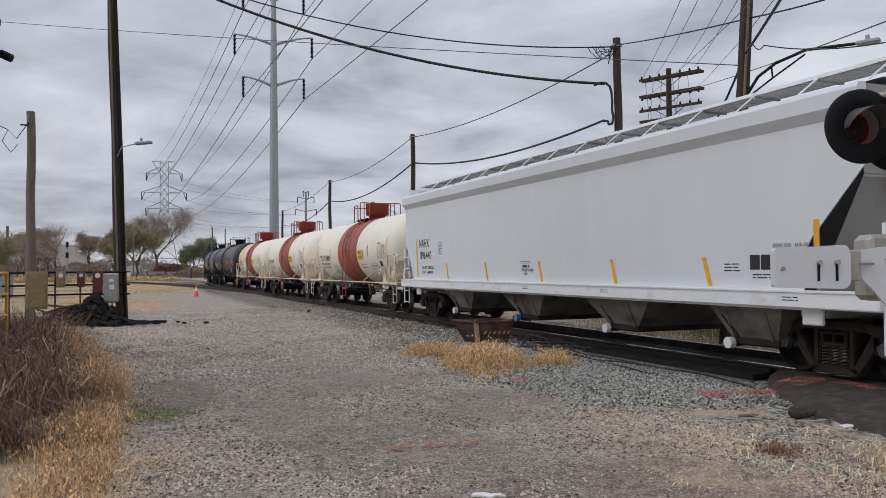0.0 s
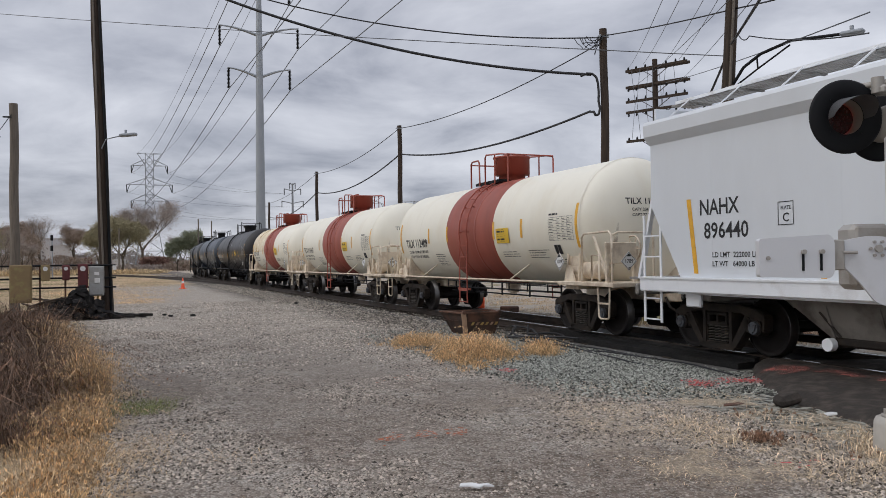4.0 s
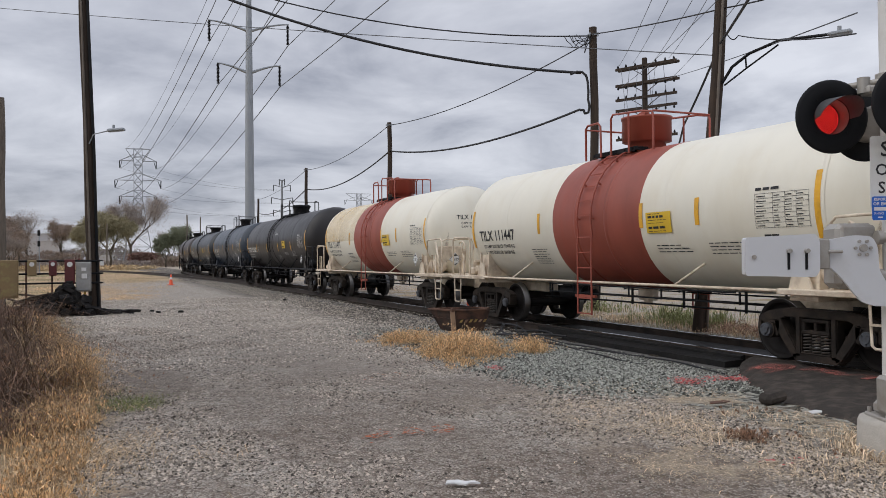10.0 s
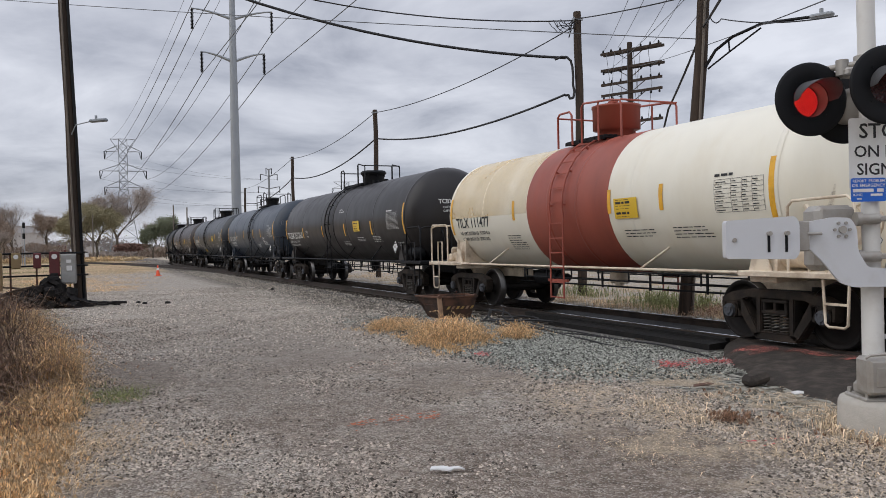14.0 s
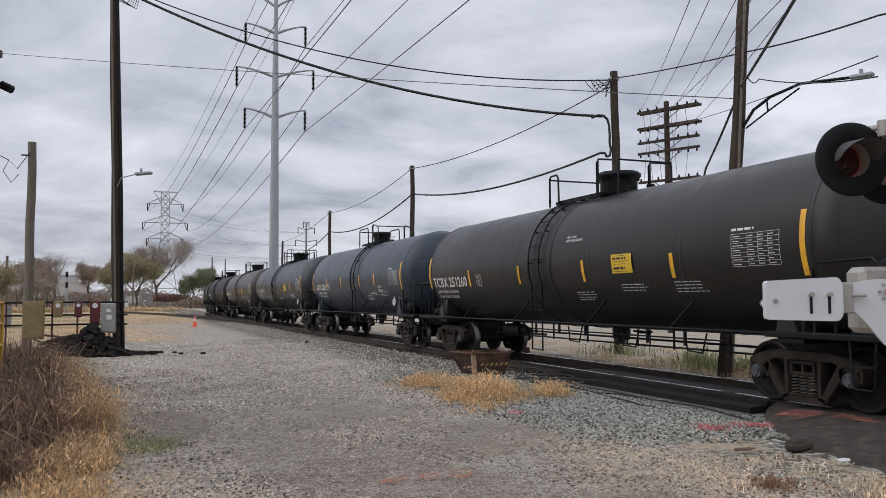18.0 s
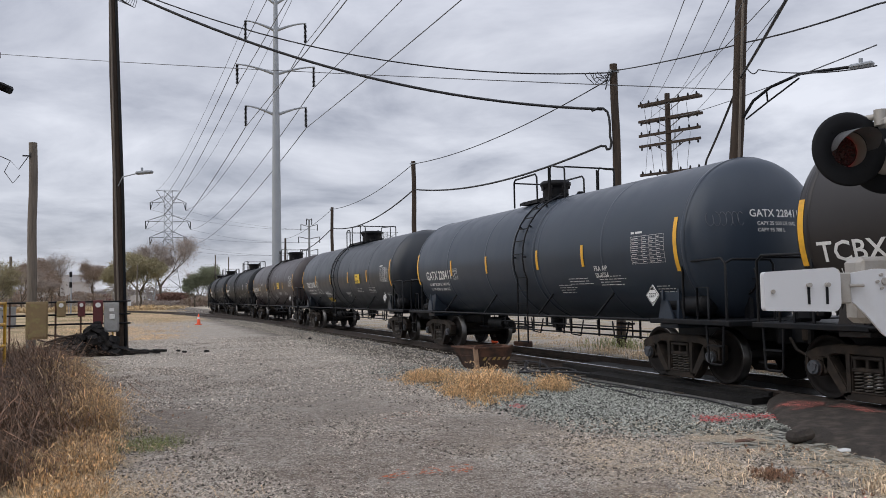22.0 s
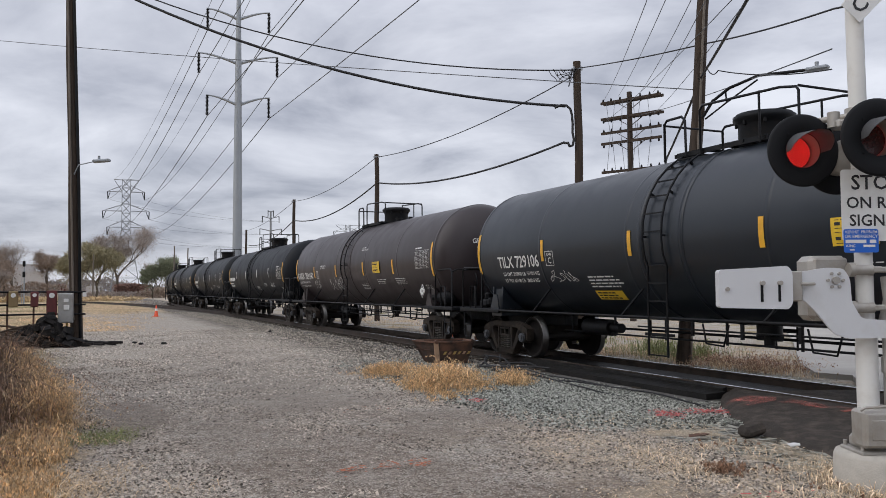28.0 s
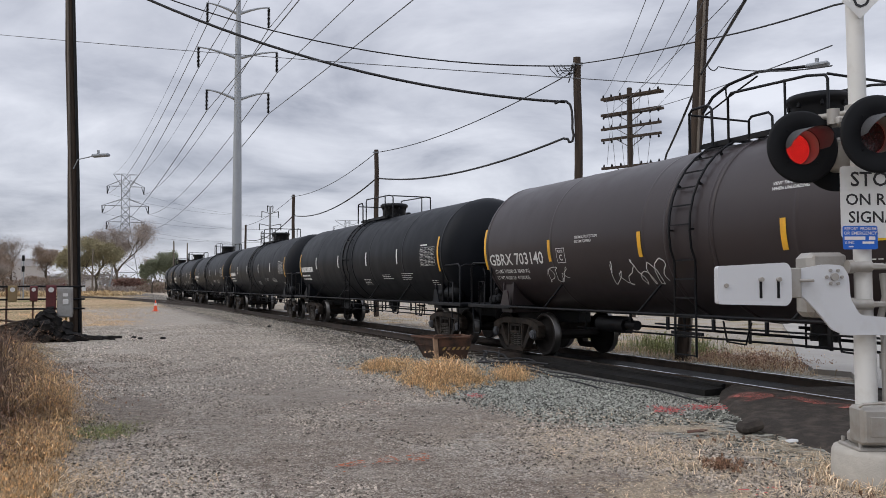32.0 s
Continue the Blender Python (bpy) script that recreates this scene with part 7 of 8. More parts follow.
derail_box()
b = Build()
for k, (a, c) in enumerate((((10.2, -1.7), (7.8, -1.55)), ((10.0, -1.9), (8.2, -2.6)), ((9.9, -1.6), (8.6, -1.35)), ((9.6, -2.0), (7.2, -2.2)))):
    pts = []
    for i in range(9):
        t = i / 8
        p = track(a[0] + (c[0] - a[0]) * t, a[1] + (c[1] - a[1]) * t + 0.18 * math.sin(t * 7 + k), 0.06 + 0.28 * max(0, 0.4 - t) + 0.03 * math.sin(t * 9 + k))
        pts.append(p)
    b.tube(pts, 0.022, 6)
solid("hose_bundle", b, WIRE, "black cables sprawling from the trackside box", "cable")
for k, (s0, s1, l0, l1) in enumerate(((9.6, 2.9, -1.6, -1.75), (9.2, 4.2, -1.9, -2.3), (8.8, 5.0, -2.2, -1.7))):
    b = Build()
    pts = []
    for i in range(25):
        t = i / 24
        p = track(s0 + (s1 - s0) * t, l0 + (l1 - l0) * t + 0.07 * math.sin(t * 11 + k * 2))
        pts.append((p.x, p.y, ground_z(p.x, p.y) + 0.035 + 0.015 * math.sin(t * 17 + k)))
    b.tube(pts, 0.014, 5)
    solid("ground_cable", b, WIRE, "thin black cable lying on the ballast", "cable", "cables on the ballast")


def cone(x, y, h, label):
    ob = thing("traffic_cone", pose(x, y, 0.0), label, "traffic cone", "traffic cones")
    b = Build()
    b.lathe([(0.03, 0.13 * h / 0.7), (h, 0.03), (h + 0.005, 0.001)], "z", n=20)
    part("cone_body", b, ORANGE, ob)
    b = Build()
    b.box((0, 0, 0.02), (0.36 * h / 0.7, 0.36 * h / 0.7, 0.04), ch=0.01)
    part("foot", b, ORANGE, ob)
    b = Build()
    b.lathe([(h * 0.52, 0.082 * h / 0.7 + 0.003), (h * 0.72, 0.058 * h / 0.7 + 0.006)], "z", n=20)
    part("reflective_collar", b, SIGNWHITE, ob)
    return ob


cone(-18.57, 52.31, 0.72, "orange traffic cone with a white collar beside the track")
b = Build()
b.box((0, 0, 0.28), (0.24, 0.18, 0.56), ch=0.03)
solid("orange_marker", b, ORANGE, "orange plastic marker post beyond the track", "marker", m=pose(0.55, 28.3, 0))
b = Build()
b.box((0, 0, 0.08), (0.6, 0.35, 0.2), ch=0.03)
solid("switch_box", b, RUSTY, "small rusty box between the rails' far side and the verge", "box", m=pose(1.43, 26.2, 0))

# debris, painted marks
b = Build()
b.prism([(-0.13, -0.03), (-0.06, -0.02), (0.02, -0.06), (0.06, -0.01), (0.14, -0.02), (0.10, 0.03), (0.03, 0.015), (-0.02, 0.045), (-0.11, 0.03)], 0.012, "z", 0.0)
solid("litter_scrap", b, SIGNWHITE, "crumpled white plastic scrap on the gravel", "litter", m=pose(0.06, 6.11, 0.015, 4, 3, 10))
for _i, (_x, _y, _a, _w, _m) in enumerate(((3.885, 8.7, 20, 0.15, SIGNWHITE), (3.05, 9.3, 5, 0.26, RUSTY), (4.35, 7.2, 60, 0.12, SIGNWHITE), (4.5, 7.45, 20, 0.09, SIGNWHITE))):
    b = Build()
    b.prism([(-_w / 2, -0.04), (_w * 0.2, -0.06), (_w / 2, -0.01), (_w * 0.3, 0.05), (-_w * 0.35, 0.045)], 0.010, "z", 0)
    solid("litter_scrap", b, _m, "flat torn scrap lying on the verge", "litter", m=pose(_x, _y, 0.03, 3, -4, _a))
_r = random.Random(21)


def paint_mark(x, y, w, h, material, n, label):
    b = Build()
    for i in range(n):
        a, q = _r.gauss(0, w / 3), _r.gauss(0, h / 3)
        s = _r.uniform(0.012, 0.035)
        z = ground_z(x + a, y + q) + _r.uniform(0.02, 0.05)
        t = _r.uniform(0, 3)
        b.face([(x + a + s * math.cos(t + k * 1.57) * _r.uniform(0.5, 1), y + q + s * math.sin(t + k * 1.57) * _r.uniform(0.5, 1), z) for k in range(4)])
    tagged(solid("paint_mark", b, material, label, "paint mark", "sprayed survey marks"), kind="stuff")


for _x, _y, _w, _h, _m, _n in ((-0.74, 7.75, 0.22, 0.3, ORPAINT, 34), (-0.42, 7.9, 0.25, 0.22, ORPAINT, 28), (-0.1, 8.0, 0.2, 0.3, ORPAINT, 34), (0.62, 12.45, 0.22, 0.25, PINK, 60), (3.2, 11.1, 0.35, 0.5, PINK, 170), (3.85, 11.35, 0.6, 0.4, PINK, 220), (-0.9, 11.7, 0.7, 0.4, ORPAINT, 14), (2.9, 6.7, 0.7, 0.25, PINK, 12)):
    paint_mark(_x, _y, _w, _h, _m, _n, "faded sprayed survey mark on the stones")


def apron_z(s, lat):
    """Height of the asphalt ramp beside the rail."""
    out = float(np.interp(s, [-16, -1.5, 0.9, 1.9, 3.2, 3.35], [-3.9, -3.3, -2.75, -2.2, -1.3, -1.0]))
    return float(np.interp((lat - out) / (-0.83 - out), [-0.06, 0, 0.12, 0.35, 0.7, 1], [-0.08, 0.0, 0.05, 0.085, 0.115, 0.135]))


for s0, s1, l0, l1 in ((2.1, 2.75, -1.75, -1.1), (0.9, 2.2, -1.35, -1.05)):
    b = Build()
    b.grid([[track(s0 + (s1 - s0) * i / 10, l0 + (l1 - l0) * k / 8, apron_z(s0 + (s1 - s0) * i / 10, l0 + (l1 - l0) * k / 8) + 0.012) for k in range(9)] for i in range(11)], True)
    solid("paint_smear", b, PINKSMEAR, "smeared pink survey paint on the asphalt", "paint mark", "sprayed survey marks")
b = Build()
b.box((0, 0, 0.05), (0.34, 0.2, 0.14), ch=0.05)
solid("broken_asphalt_lump", b, ASPHALT, "broken grey asphalt lump at the road edge", "rubble", m=pose(3.74, 9.49, 0, 6, -8, 25))


# ======== left side: boxes, pile, building ========
fr = thing("equipment_rack", pose(-12.7, 25.0, 0), "pipe rack with meter boxes beside the pole", "equipment rack")
for z in (1.68, 1.28, 0.98):
    b = Build()
    b.tube([(-1.9, -0.95, z), (0, 0, z + 0.01), (1.4, 0.68, z)], 0.03, 6)
    part("pipe", b, FRAMEBLACK, fr)
for t, z in ((-1.75, 1.7), (-0.6, 1.7), (0.05, 1.25), (0.9, 1.1)):
    b = Build()
    b.tube([(t, t * 0.49 + 0.05, -0.1), (t, t * 0.49 + 0.05, z)], 0.03, 6)
    part("post", b, RUSTY if t < 0.5 else YRAIL, fr)


def meter_box(x, y, z0, z1, w, material, label, dial=True, turn=26):
    b = Build()
    b.box((0, 0, (z0 + z1) / 2), (w, 0.18, z1 - z0), ch=0.02)
    ob = solid("meter_box", b, material, label, "meter box", "meter boxes on the rack", m=pose(x, y, 0, 0, 0, turn))
    b = Build()
    b.box((0, -0.098, (z0 + z1) / 2), (w * 0.86, 0.014, (z1 - z0) * 0.9), ch=0.005)
    part("cover", b, material, ob)
    if dial:
        b = Build()
        b.cyl((0, -0.10, z1 - w * 0.5), (0, -0.118, z1 - w * 0.5), w * 0.27, n=18)
        part("label_disc", b, SIGNWHITE, ob, "pale round label")
    return ob


meter_box(-13.7, 24.4, 0.55, 1.72, 0.62, BOXOLIVE, "faded olive and rust steel cabinet with a small label", dial=False)
meter_box(-13.1, 24.72, 1.22, 1.72, 0.26, BOXOLIVE, "small weathered meter box with a pale dial")
meter_box(-12.58, 24.98, 1.22, 1.70, 0.22, MAROON, "small maroon box with a pale label")
meter_box(-12.15, 25.2, 0.97, 1.73, 0.30, MAROON, "tall maroon box with a pale label")
b = Build()
b.box((0, 0, 1.18), (0.44, 0.22, 0.94), ch=0.02)
gb2 = solid("meter_box", b, BOXGREY, "grey enamel meter box strapped to the pole", "meter box", "meter boxes on the rack", m=pose(-11.78, 25.35, 0, 0, 0, 20))
b = Build()
b.box((0, -0.12, 1.18), (0.38, 0.02, 0.86), ch=0.006)
part("cover", b, BOXGREY, gb2)
b = Build()
b.box((0.02, -0.135, 1.42), (0.14, 0.006, 0.10))
b.box((0.03, -0.145, 1.2), (0.16, 0.03, 0.16), ch=0.02)
part("label_plate", b, SIGNWHITE, gb2)
b = Build()
b.box((0, -0.01, 0.85), (0.1, 0.05, 0.14))
solid("label_sign", b, SIGNWHITE, "small white notice on the pole", "sign", m=pose(-11.3, 25.6, 0.75))
# charred timber pile, each piece by itself
_r = random.Random(33)
for i in range(90):
    b = Build()
    w, l, h = _r.uniform(0.14, 0.32), _r.uniform(0.22, 0.6), _r.uniform(0.14, 0.28)
    b.prism([(-l / 2, -h * 0.4), (-l * 0.2, -h / 2), (l / 2, -h * _r.uniform(0.2, 0.5)), (l * _r.uniform(0.35, 0.5), h * 0.4), (0, h / 2), (-l * 0.42, h * _r.uniform(0.2, 0.5))], w, "y", 0)
    gx_, gy_ = _r.gauss(0, 0.40), _r.gauss(0, 0.30)
    zz = max(0.06, (1.05 - 0.9 * math.hypot(gx_, gy_)) * _r.uniform(0.15, 1.0))
    solid("timber_block", b, RUBBLE, "charred black timber offcut in a heap by the pole", "timber", "heap of charred timber", m=pose(-12.15 + gx_, 25.0 + gy_, zz, _r.uniform(-30, 30), _r.uniform(-30, 30), _r.uniform(0, 180)))
for i in range(16):
    b = Build()
    w, l, h = _r.uniform(0.06, 0.14), _r.uniform(0.2, 1.0), _r.uniform(0.05, 0.12)
    b.box((0, 0, 0), (l, w, h), ch=0.02)
    solid("plank", b, RUBBLE if i % 4 else POLEGREY, "blackened plank lying by the pole", "timber", "loose planks by the pole", m=pose(-11.9 + _r.uniform(-0.9, 1.9), 25.1 + _r.uniform(-0.5, 0.9), 0.05 + 0.05 * (i % 2), _r.uniform(-5, 5), _r.uniform(-6, 6), _r.uniform(-40, 40)))
for _x, _y in ((-10.75, 25.7), (-7.0, 33.0), (-8.9, 26.0), (-10.35, 25.6), (-9.6, 25.9), (-10.0, 26.4), (-11.0, 25.2)):
    b = Build()
    b.box((0, 0, 0.0), (0.17, 0.11, 0.09), ch=0.03)
    solid("timber_block", b, RUBBLE, "small charred block on the gravel", "timber", "heap of charred timber", m=pose(_x, _y, 0.0, 0, 0, _x * 40))

for i in range(34):
    b = Build()
    l = _r.uniform(0.4, 1.7)
    b.tube([(-l / 2, 0, 0), (0, _r.uniform(-0.08, 0.08), 0.03), (l / 2, 0, 0)], [0.03, 0.035, 0.02], 6)
    gx_ = _r.gauss(0, 0.5)
    solid("branch", b, DEBRIS, "broken brown branch in the heap beside the pole", "branch", "heap of brown branches", m=pose(-13.1 + gx_, 25.0 + _r.gauss(0, 0.35), max(0.05, 0.55 - 0.5 * abs(gx_)) * _r.uniform(0.3, 1.1), _r.uniform(-20, 20), _r.uniform(-22, 22), _r.uniform(-50, 50)))

# brick building corner and its railing
bld = thing("brick_building", pose(-8.38, 13.55, 0), "dark red brick building corner with a stone band", "building")
b = Build()
b.box((-3.0, -0.13, 4.2), (6.0, 0.2, 8.8))
b.box((-0.125, -3.0, 4.2), (0.2, 5.6, 8.8))
part("wall_core", b, MORTAR, bld)
brick = Build()
brick.box((0, 0, 0), (0.205, 0.03, 0.058), ch=0.004)
brick_me = brick.mesh("brick", BRICK)
header = Build()
header.box((0, 0, 0), (0.03, 0.205, 0.058), ch=0.004)
header_me = header.mesh("brick", BRICK)
rest = Build()
for row in range(118):
    z = 0.03 + row * 0.071
    for k in range(5):
        off = 0.11 if row % 2 else 0.0
        c = (-0.012, -0.13 - off - k * 0.218, z)
        if row % 2 == 0 and k == 0:
            c = (-0.012, -0.105, z)
        if 20 <= row < 84 and k < 4:
            o = part("brick", header_me, None, bld)
            o.location = c
        else:
            rest.box(c, (0.03, 0.205, 0.058))
for row in range(118):
    z = 0.03 + row * 0.071
    for k in range(26):
        rest.box((-0.13 - (0.11 if row % 2 else 0.0) - k * 0.218, -0.02, z), (0.205, 0.03, 0.058))
rb = part("brickwork", rest, BRICK, bld)
rb["kind"] = "stuff"
b = Build()
b.box((0.02, -3.0, 5.85), (0.14, 5.9, 0.16), ch=0.02)
b.box((0.05, -3.0, 6.05), (0.22, 5.9, 0.14), ch=0.02)
b.box((0.0, -3.0, 6.35), (0.10, 5.9, 0.36), ch=0.02)
part("stone_band", b, mat("dark_stone_band", (0.09, 0.075, 0.065), 0.85, var=0.2, scale=8), bld)
b = Build()
b.box((0.0, -3.0, 8.3), (0.3, 5.9, 0.5), ch=0.08)
part("parapet", b, MORTAR, bld)
fl = thing("flood_light", pose(-8.3, 13.5, 5.45), "small black flood light on the brick wall", "lamp")
b = Build()
b.box((0.16, 0, 0.02), (0.22, 0.18, 0.14), pose(0, 0, 0, 0, 25, 0), ch=0.03)
part("lamp_head", b, FRAMEBLACK, fl)
b = Build()
b.tube([(-0.05, 0, 0.1), (0.06, 0, 0.1), (0.1, 0, 0.05)], 0.02, 6)
part("bracket", b, FRAMEBLACK, fl)
yr = thing("yellow_railing", pose(-8.75, 14.2, 0), "yellow painted pipe safety railing beside the building", "railing")
for a, z in ((-0.75, 1.72), (0.0, 1.72), (0.75, 1.72)):
    b = Build()
    b.tube([(-0.3 * a, a, -0.2), (-0.3 * a, a, z)], 0.03, 8)
    part("post", b, YRAIL, yr)
for z in (1.7, 1.3, 0.9):
    b = Build()
    b.tube([(0.225, -0.75, z), (-0.225, 0.75, z)], 0.028, 8)
    part("rail", b, YRAIL, yr)
b = Build()
b.box((-6.9, 12.6, 0.55), (1.9, 0.3, 0.12), ch=0.02)
solid("old_timber_beam", b, RUBBLE, "dark old timber beam lying in the weeds", "timber", m=pose(-0.9, 0.6, -0.1, 0, 0, 3))


# ======== vegetation ========
def blades(name, label, spots, material, kind="stuff", seed=1, heads=0):
    """Grass: spots of (x, y, height, count, spread, lean, width)."""
    rs = np.random.RandomState(seed)
    V, Fc = [], []
    for (x, y, h, n, spread, lean, wid) in spots:
        px, py = rs.normal(x, spread, n), rs.normal(y, spread, n)
        hh = h * rs.uniform(0.45, 1.1, n)
        ang = rs.uniform(0, 2 * math.pi, n)
        ln = lean * rs.uniform(0.2, 1.0, n) * hh
        for i in range(n):
            bx, by = float(px[i]), float(py[i])
            z0 = ground_z(bx, by) - 0.02 if n < 40 or i == 0 else z0
            c, s = math.cos(ang[i]), math.sin(ang[i])
            wx, wy = -s * wid, c * wid
            H, Lr = float(hh[i]), float(ln[i])
            k = len(V)
            q = min(Lr / max(H, 0.01), 1.3)
            x1, y1, z1 = bx + c * Lr * 0.22, by + s * Lr * 0.22, z0 + H * 0.5
            x2, y2, z2 = bx + c * Lr * 0.62, by + s * Lr * 0.62, z0 + H * (0.88 - 0.18 * q)
            x3, y3, z3 = bx + c * Lr * 1.05, by + s * Lr * 1.05, z0 + H * (1.0 - 0.5 * q)
            e1, e2 = 0.8, (2.4 if i % 4 == 0 else 0.6)
            V += [(bx - wx, by - wy, z0), (bx + wx, by + wy, z0), (x1 - wx * e1, y1 - wy * e1, z1), (x1 + wx * e1, y1 + wy * e1, z1), (x2 - wx * e2, y2 - wy * e2, z2), (x2 + wx * e2, y2 + wy * e2, z2), (x3, y3, z3)]
            Fc += [(k, k + 1, k + 3, k + 2), (k + 2, k + 3, k + 5, k + 4), (k + 4, k + 5, k + 6)]
            if heads and i % heads == 0:
                # a drooping seed head: small scales along the tip
                for j in range(5):
                    t = j / 4
                    hx, hy, hz = x2 + (x3 - x2) * t, y2 + (y3 - y2) * t, z2 + (z3 - z2) * t
                    a1 = ang[i] + 2.4 * j
                    rx, ry = 0.012 * math.cos(a1), 0.012 * math.sin(a1)
                    k = len(V)
                    V += [(hx, hy, hz - 0.006), (hx + rx, hy + ry, hz + 0.004), (hx + rx * 0.6 + c * 0.012, hy + ry * 0.6 + s * 0.012, hz + 0.030), (hx - rx * 0.3, hy - ry * 0.3, hz + 0.014)]
                    Fc.append((k, k + 1, k + 2, k + 3))
    me = bpy.data.meshes.new(name)
    me.from_pydata(V, [], Fc)
    me.materials.append(material)
    return tagged(new(name, me), label, "grass", kind=kind)


STRAW = island(mat("dry_straw", (0.66, 0.45, 0.24), 0.8, var=0.2, scale=20, bump=0), 0.65)
STRAWPALE = island(mat("pale_dry_straw", (0.57, 0.42, 0.26), 0.85, var=0.2, scale=20, bump=0), 0.5)
STRAWMAT = island(mat("matted_grey_straw", (0.66, 0.52, 0.36), 0.85, var=0.2, scale=20, bump=0), 0.55)
WEEDBROWN = island(mat("brown_dead_weed", (0.125, 0.078, 0.050), 0.85, var=0.3, scale=20, bump=0), 0.5)
WEEDRED = island(mat("reddish_dead_stems", (0.28, 0.165, 0.105), 0.85, var=0.3, scale=20, bump=0), 0.55)
GREENWEED = island(mat("olive_green_weed", (0.21, 0.225, 0.085), 0.8, var=0.2, scale=20, bump=0), 0.4)
_r = random.Random(77)


def edge_x(y):
    """Right edge of the weeds beside the drive."""
    return float(np.interp(y, [4, 7, 10, 13, 15, 20, 24], [-2.2, -3.25, -4.65, -6.2, -7.6, -10.0, -12.6]))


spots, pale = [], []
for i in range(880):
    y = 5.2 + 11.8 * _r.random() ** 0.8
    d = min(abs(_r.gauss(0, 0.26)), 0.65)
    x = edge_x(y) - 0.05 - d
    cl = max(0.3, 0.85 + 1.3 * noise.noise(Vector((x * 1.6, y * 1.1, 4.0)))) * float(np.interp(y, [7.5, 9.8], [0.3, 1.0]))
    (spots if i % 3 else pale).append((x, y, (_r.uniform(0.24, 0.52) + 0.35 * min(d, 0.6)) * cl, 30, 0.10, _r.uniform(0.4, 1.5), 0.0030))
blades("dry_grass", "tall golden dry grass along the gravel edge", spots, STRAW, seed=2, heads=3)
blades("dry_grass", "pale feathery grass along the gravel edge", pale, STRAWPALE, seed=22, heads=2)
# tangled dead weeds behind the grass: many fine stems, dark between them
spots, red = [], []
for i in range(1500):
    y = 7.4 + 11.0 * _r.random()
    x = edge_x(y) - 0.62 - 3.2 * _r.random() ** 1.15
    cl = max(0.45, 0.95 + 1.2 * noise.noise(Vector((x * 1.3, y * 0.9, 9.0)))) * (0.6 if y < 8.6 else 1.0)
    (spots if i % 5 < 4 else red).append((x, y, _r.uniform(0.45, 0.98) * cl, 40, 0.2, _r.uniform(0.9, 2.6), 0.0024))
blades("brown_weeds", "tangled brown dead weeds by the building", spots, WEEDBROWN, seed=3)
blades("brown_weeds", "reddish dead weed stems with dry seed heads", red, WEEDRED, seed=23, heads=4)
spots = []
for i in range(120):
    y = 18.0 + 6.5 * _r.random()
    spots.append((edge_x(y) - 0.4 - 2.4 * _r.random(), y, _r.uniform(0.2, 0.55), 34, 0.25, 1.4, 0.003))
blades("brown_weeds", "brown weeds before the meter boxes", spots, WEEDRED, seed=24, heads=5)
# low trampled straw and dead stems in front
spots = []
for i in range(260):
    y = _r.uniform(4.6, 8.6)
    x = edge_x(y) - 2.0 * _r.random() ** 1.6 + abs(_r.gauss(0, 0.38))
    if noise.noise(Vector((x * 1.5, y * 1.5, 8.0))) > -0.12:
        spots.append((x, y, _r.uniform(0.04, 0.17), 30, 0.14, 2.6, 0.0019))
for i in range(120):
    y = _r.uniform(9, 15)
    spots.append((edge_x(y) + abs(_r.gauss(0, 0.28)), y, _r.uniform(0.06, 0.16), 14, 0.12, 2.0, 0.003))
blades("dry_grass", "short flattened straw at the gravel edge", spots, STRAWPALE, seed=4)
blades("green_tuft", "low olive tuft at the gravel edge", [(-3.9 + _r.gauss(0, 0.24), 9.6 + _r.gauss(0, 0.22), 0.11, 24, 0.12, 1.8, 0.003) for i in range(34)], GREENWEED, seed=5)
# the clump round the trackside box
spots = []
for n_, cx_, cy_, dx_, dy_, h_ in ((150, 0.15, 14.9, 0.34, 0.75, 0.40), (44, -0.9, 16.6, 0.36, 0.5, 0.24), (30, 1.42, 15.0, 0.14, 0.4, 0.28)):
    for i in range(n_):
        a, c = _r.gauss(0, 1), _r.gauss(0, 1)
        spots.append((cx_ + a * dx_, cy_ + c * dy_, 0.07 + h_ * math.exp(-0.35 * (a * a + c * c)) * _r.uniform(0.35, 1.35), 34, 0.10, _r.uniform(0.6, 2.0), 0.0030))
blades("dry_grass", "golden dry grass clump round the trackside box", spots, STRAW, seed=6, heads=3)
# verge on the right: broken straw on the stones
spots = []
for i in range(1500):
    p = track(_r.uniform(-2.6, 3.4), _r.uniform(-6.2, -2.9))
    if p.x < 1.2 or noise.noise(Vector((p.x * 1.1, p.y * 1.4, 1.3))) + 0.35 * noise.noise(Vector((p.x * 3.5, p.y * 3.5, 6.3))) < 0.0:
        continue
    spots.append((p.x, p.y, _r.uniform(0.02, 0.07), 26, 0.15, 3.4, 0.0019))
for i in range(70):
    p = track(_r.uniform(-2.4, 0.6), _r.uniform(-5.1, -3.4))
    spots.append((p.x, p.y, _r.uniform(0.08, 0.17), 18, 0.12, 2.2, 0.003))
for i in range(40):
    a = _r.uniform(0, 6.28)
    spots.append((3.93 + 0.42 * math.cos(a), 7.13 + 0.42 * math.sin(a), _r.uniform(0.08, 0.2), 22, 0.07, 1.2, 0.003))
blades("dry_grass", "matted pale straw on the verge", spots, STRAWMAT, seed=7)
spots = []
for i in range(9):
    spots.append((2.78 + _r.gauss(0, 0.06), 7.62 + _r.gauss(0, 0.05), _r.uniform(0.08, 0.17), 22, 0.05, 1.5, 0.0028))
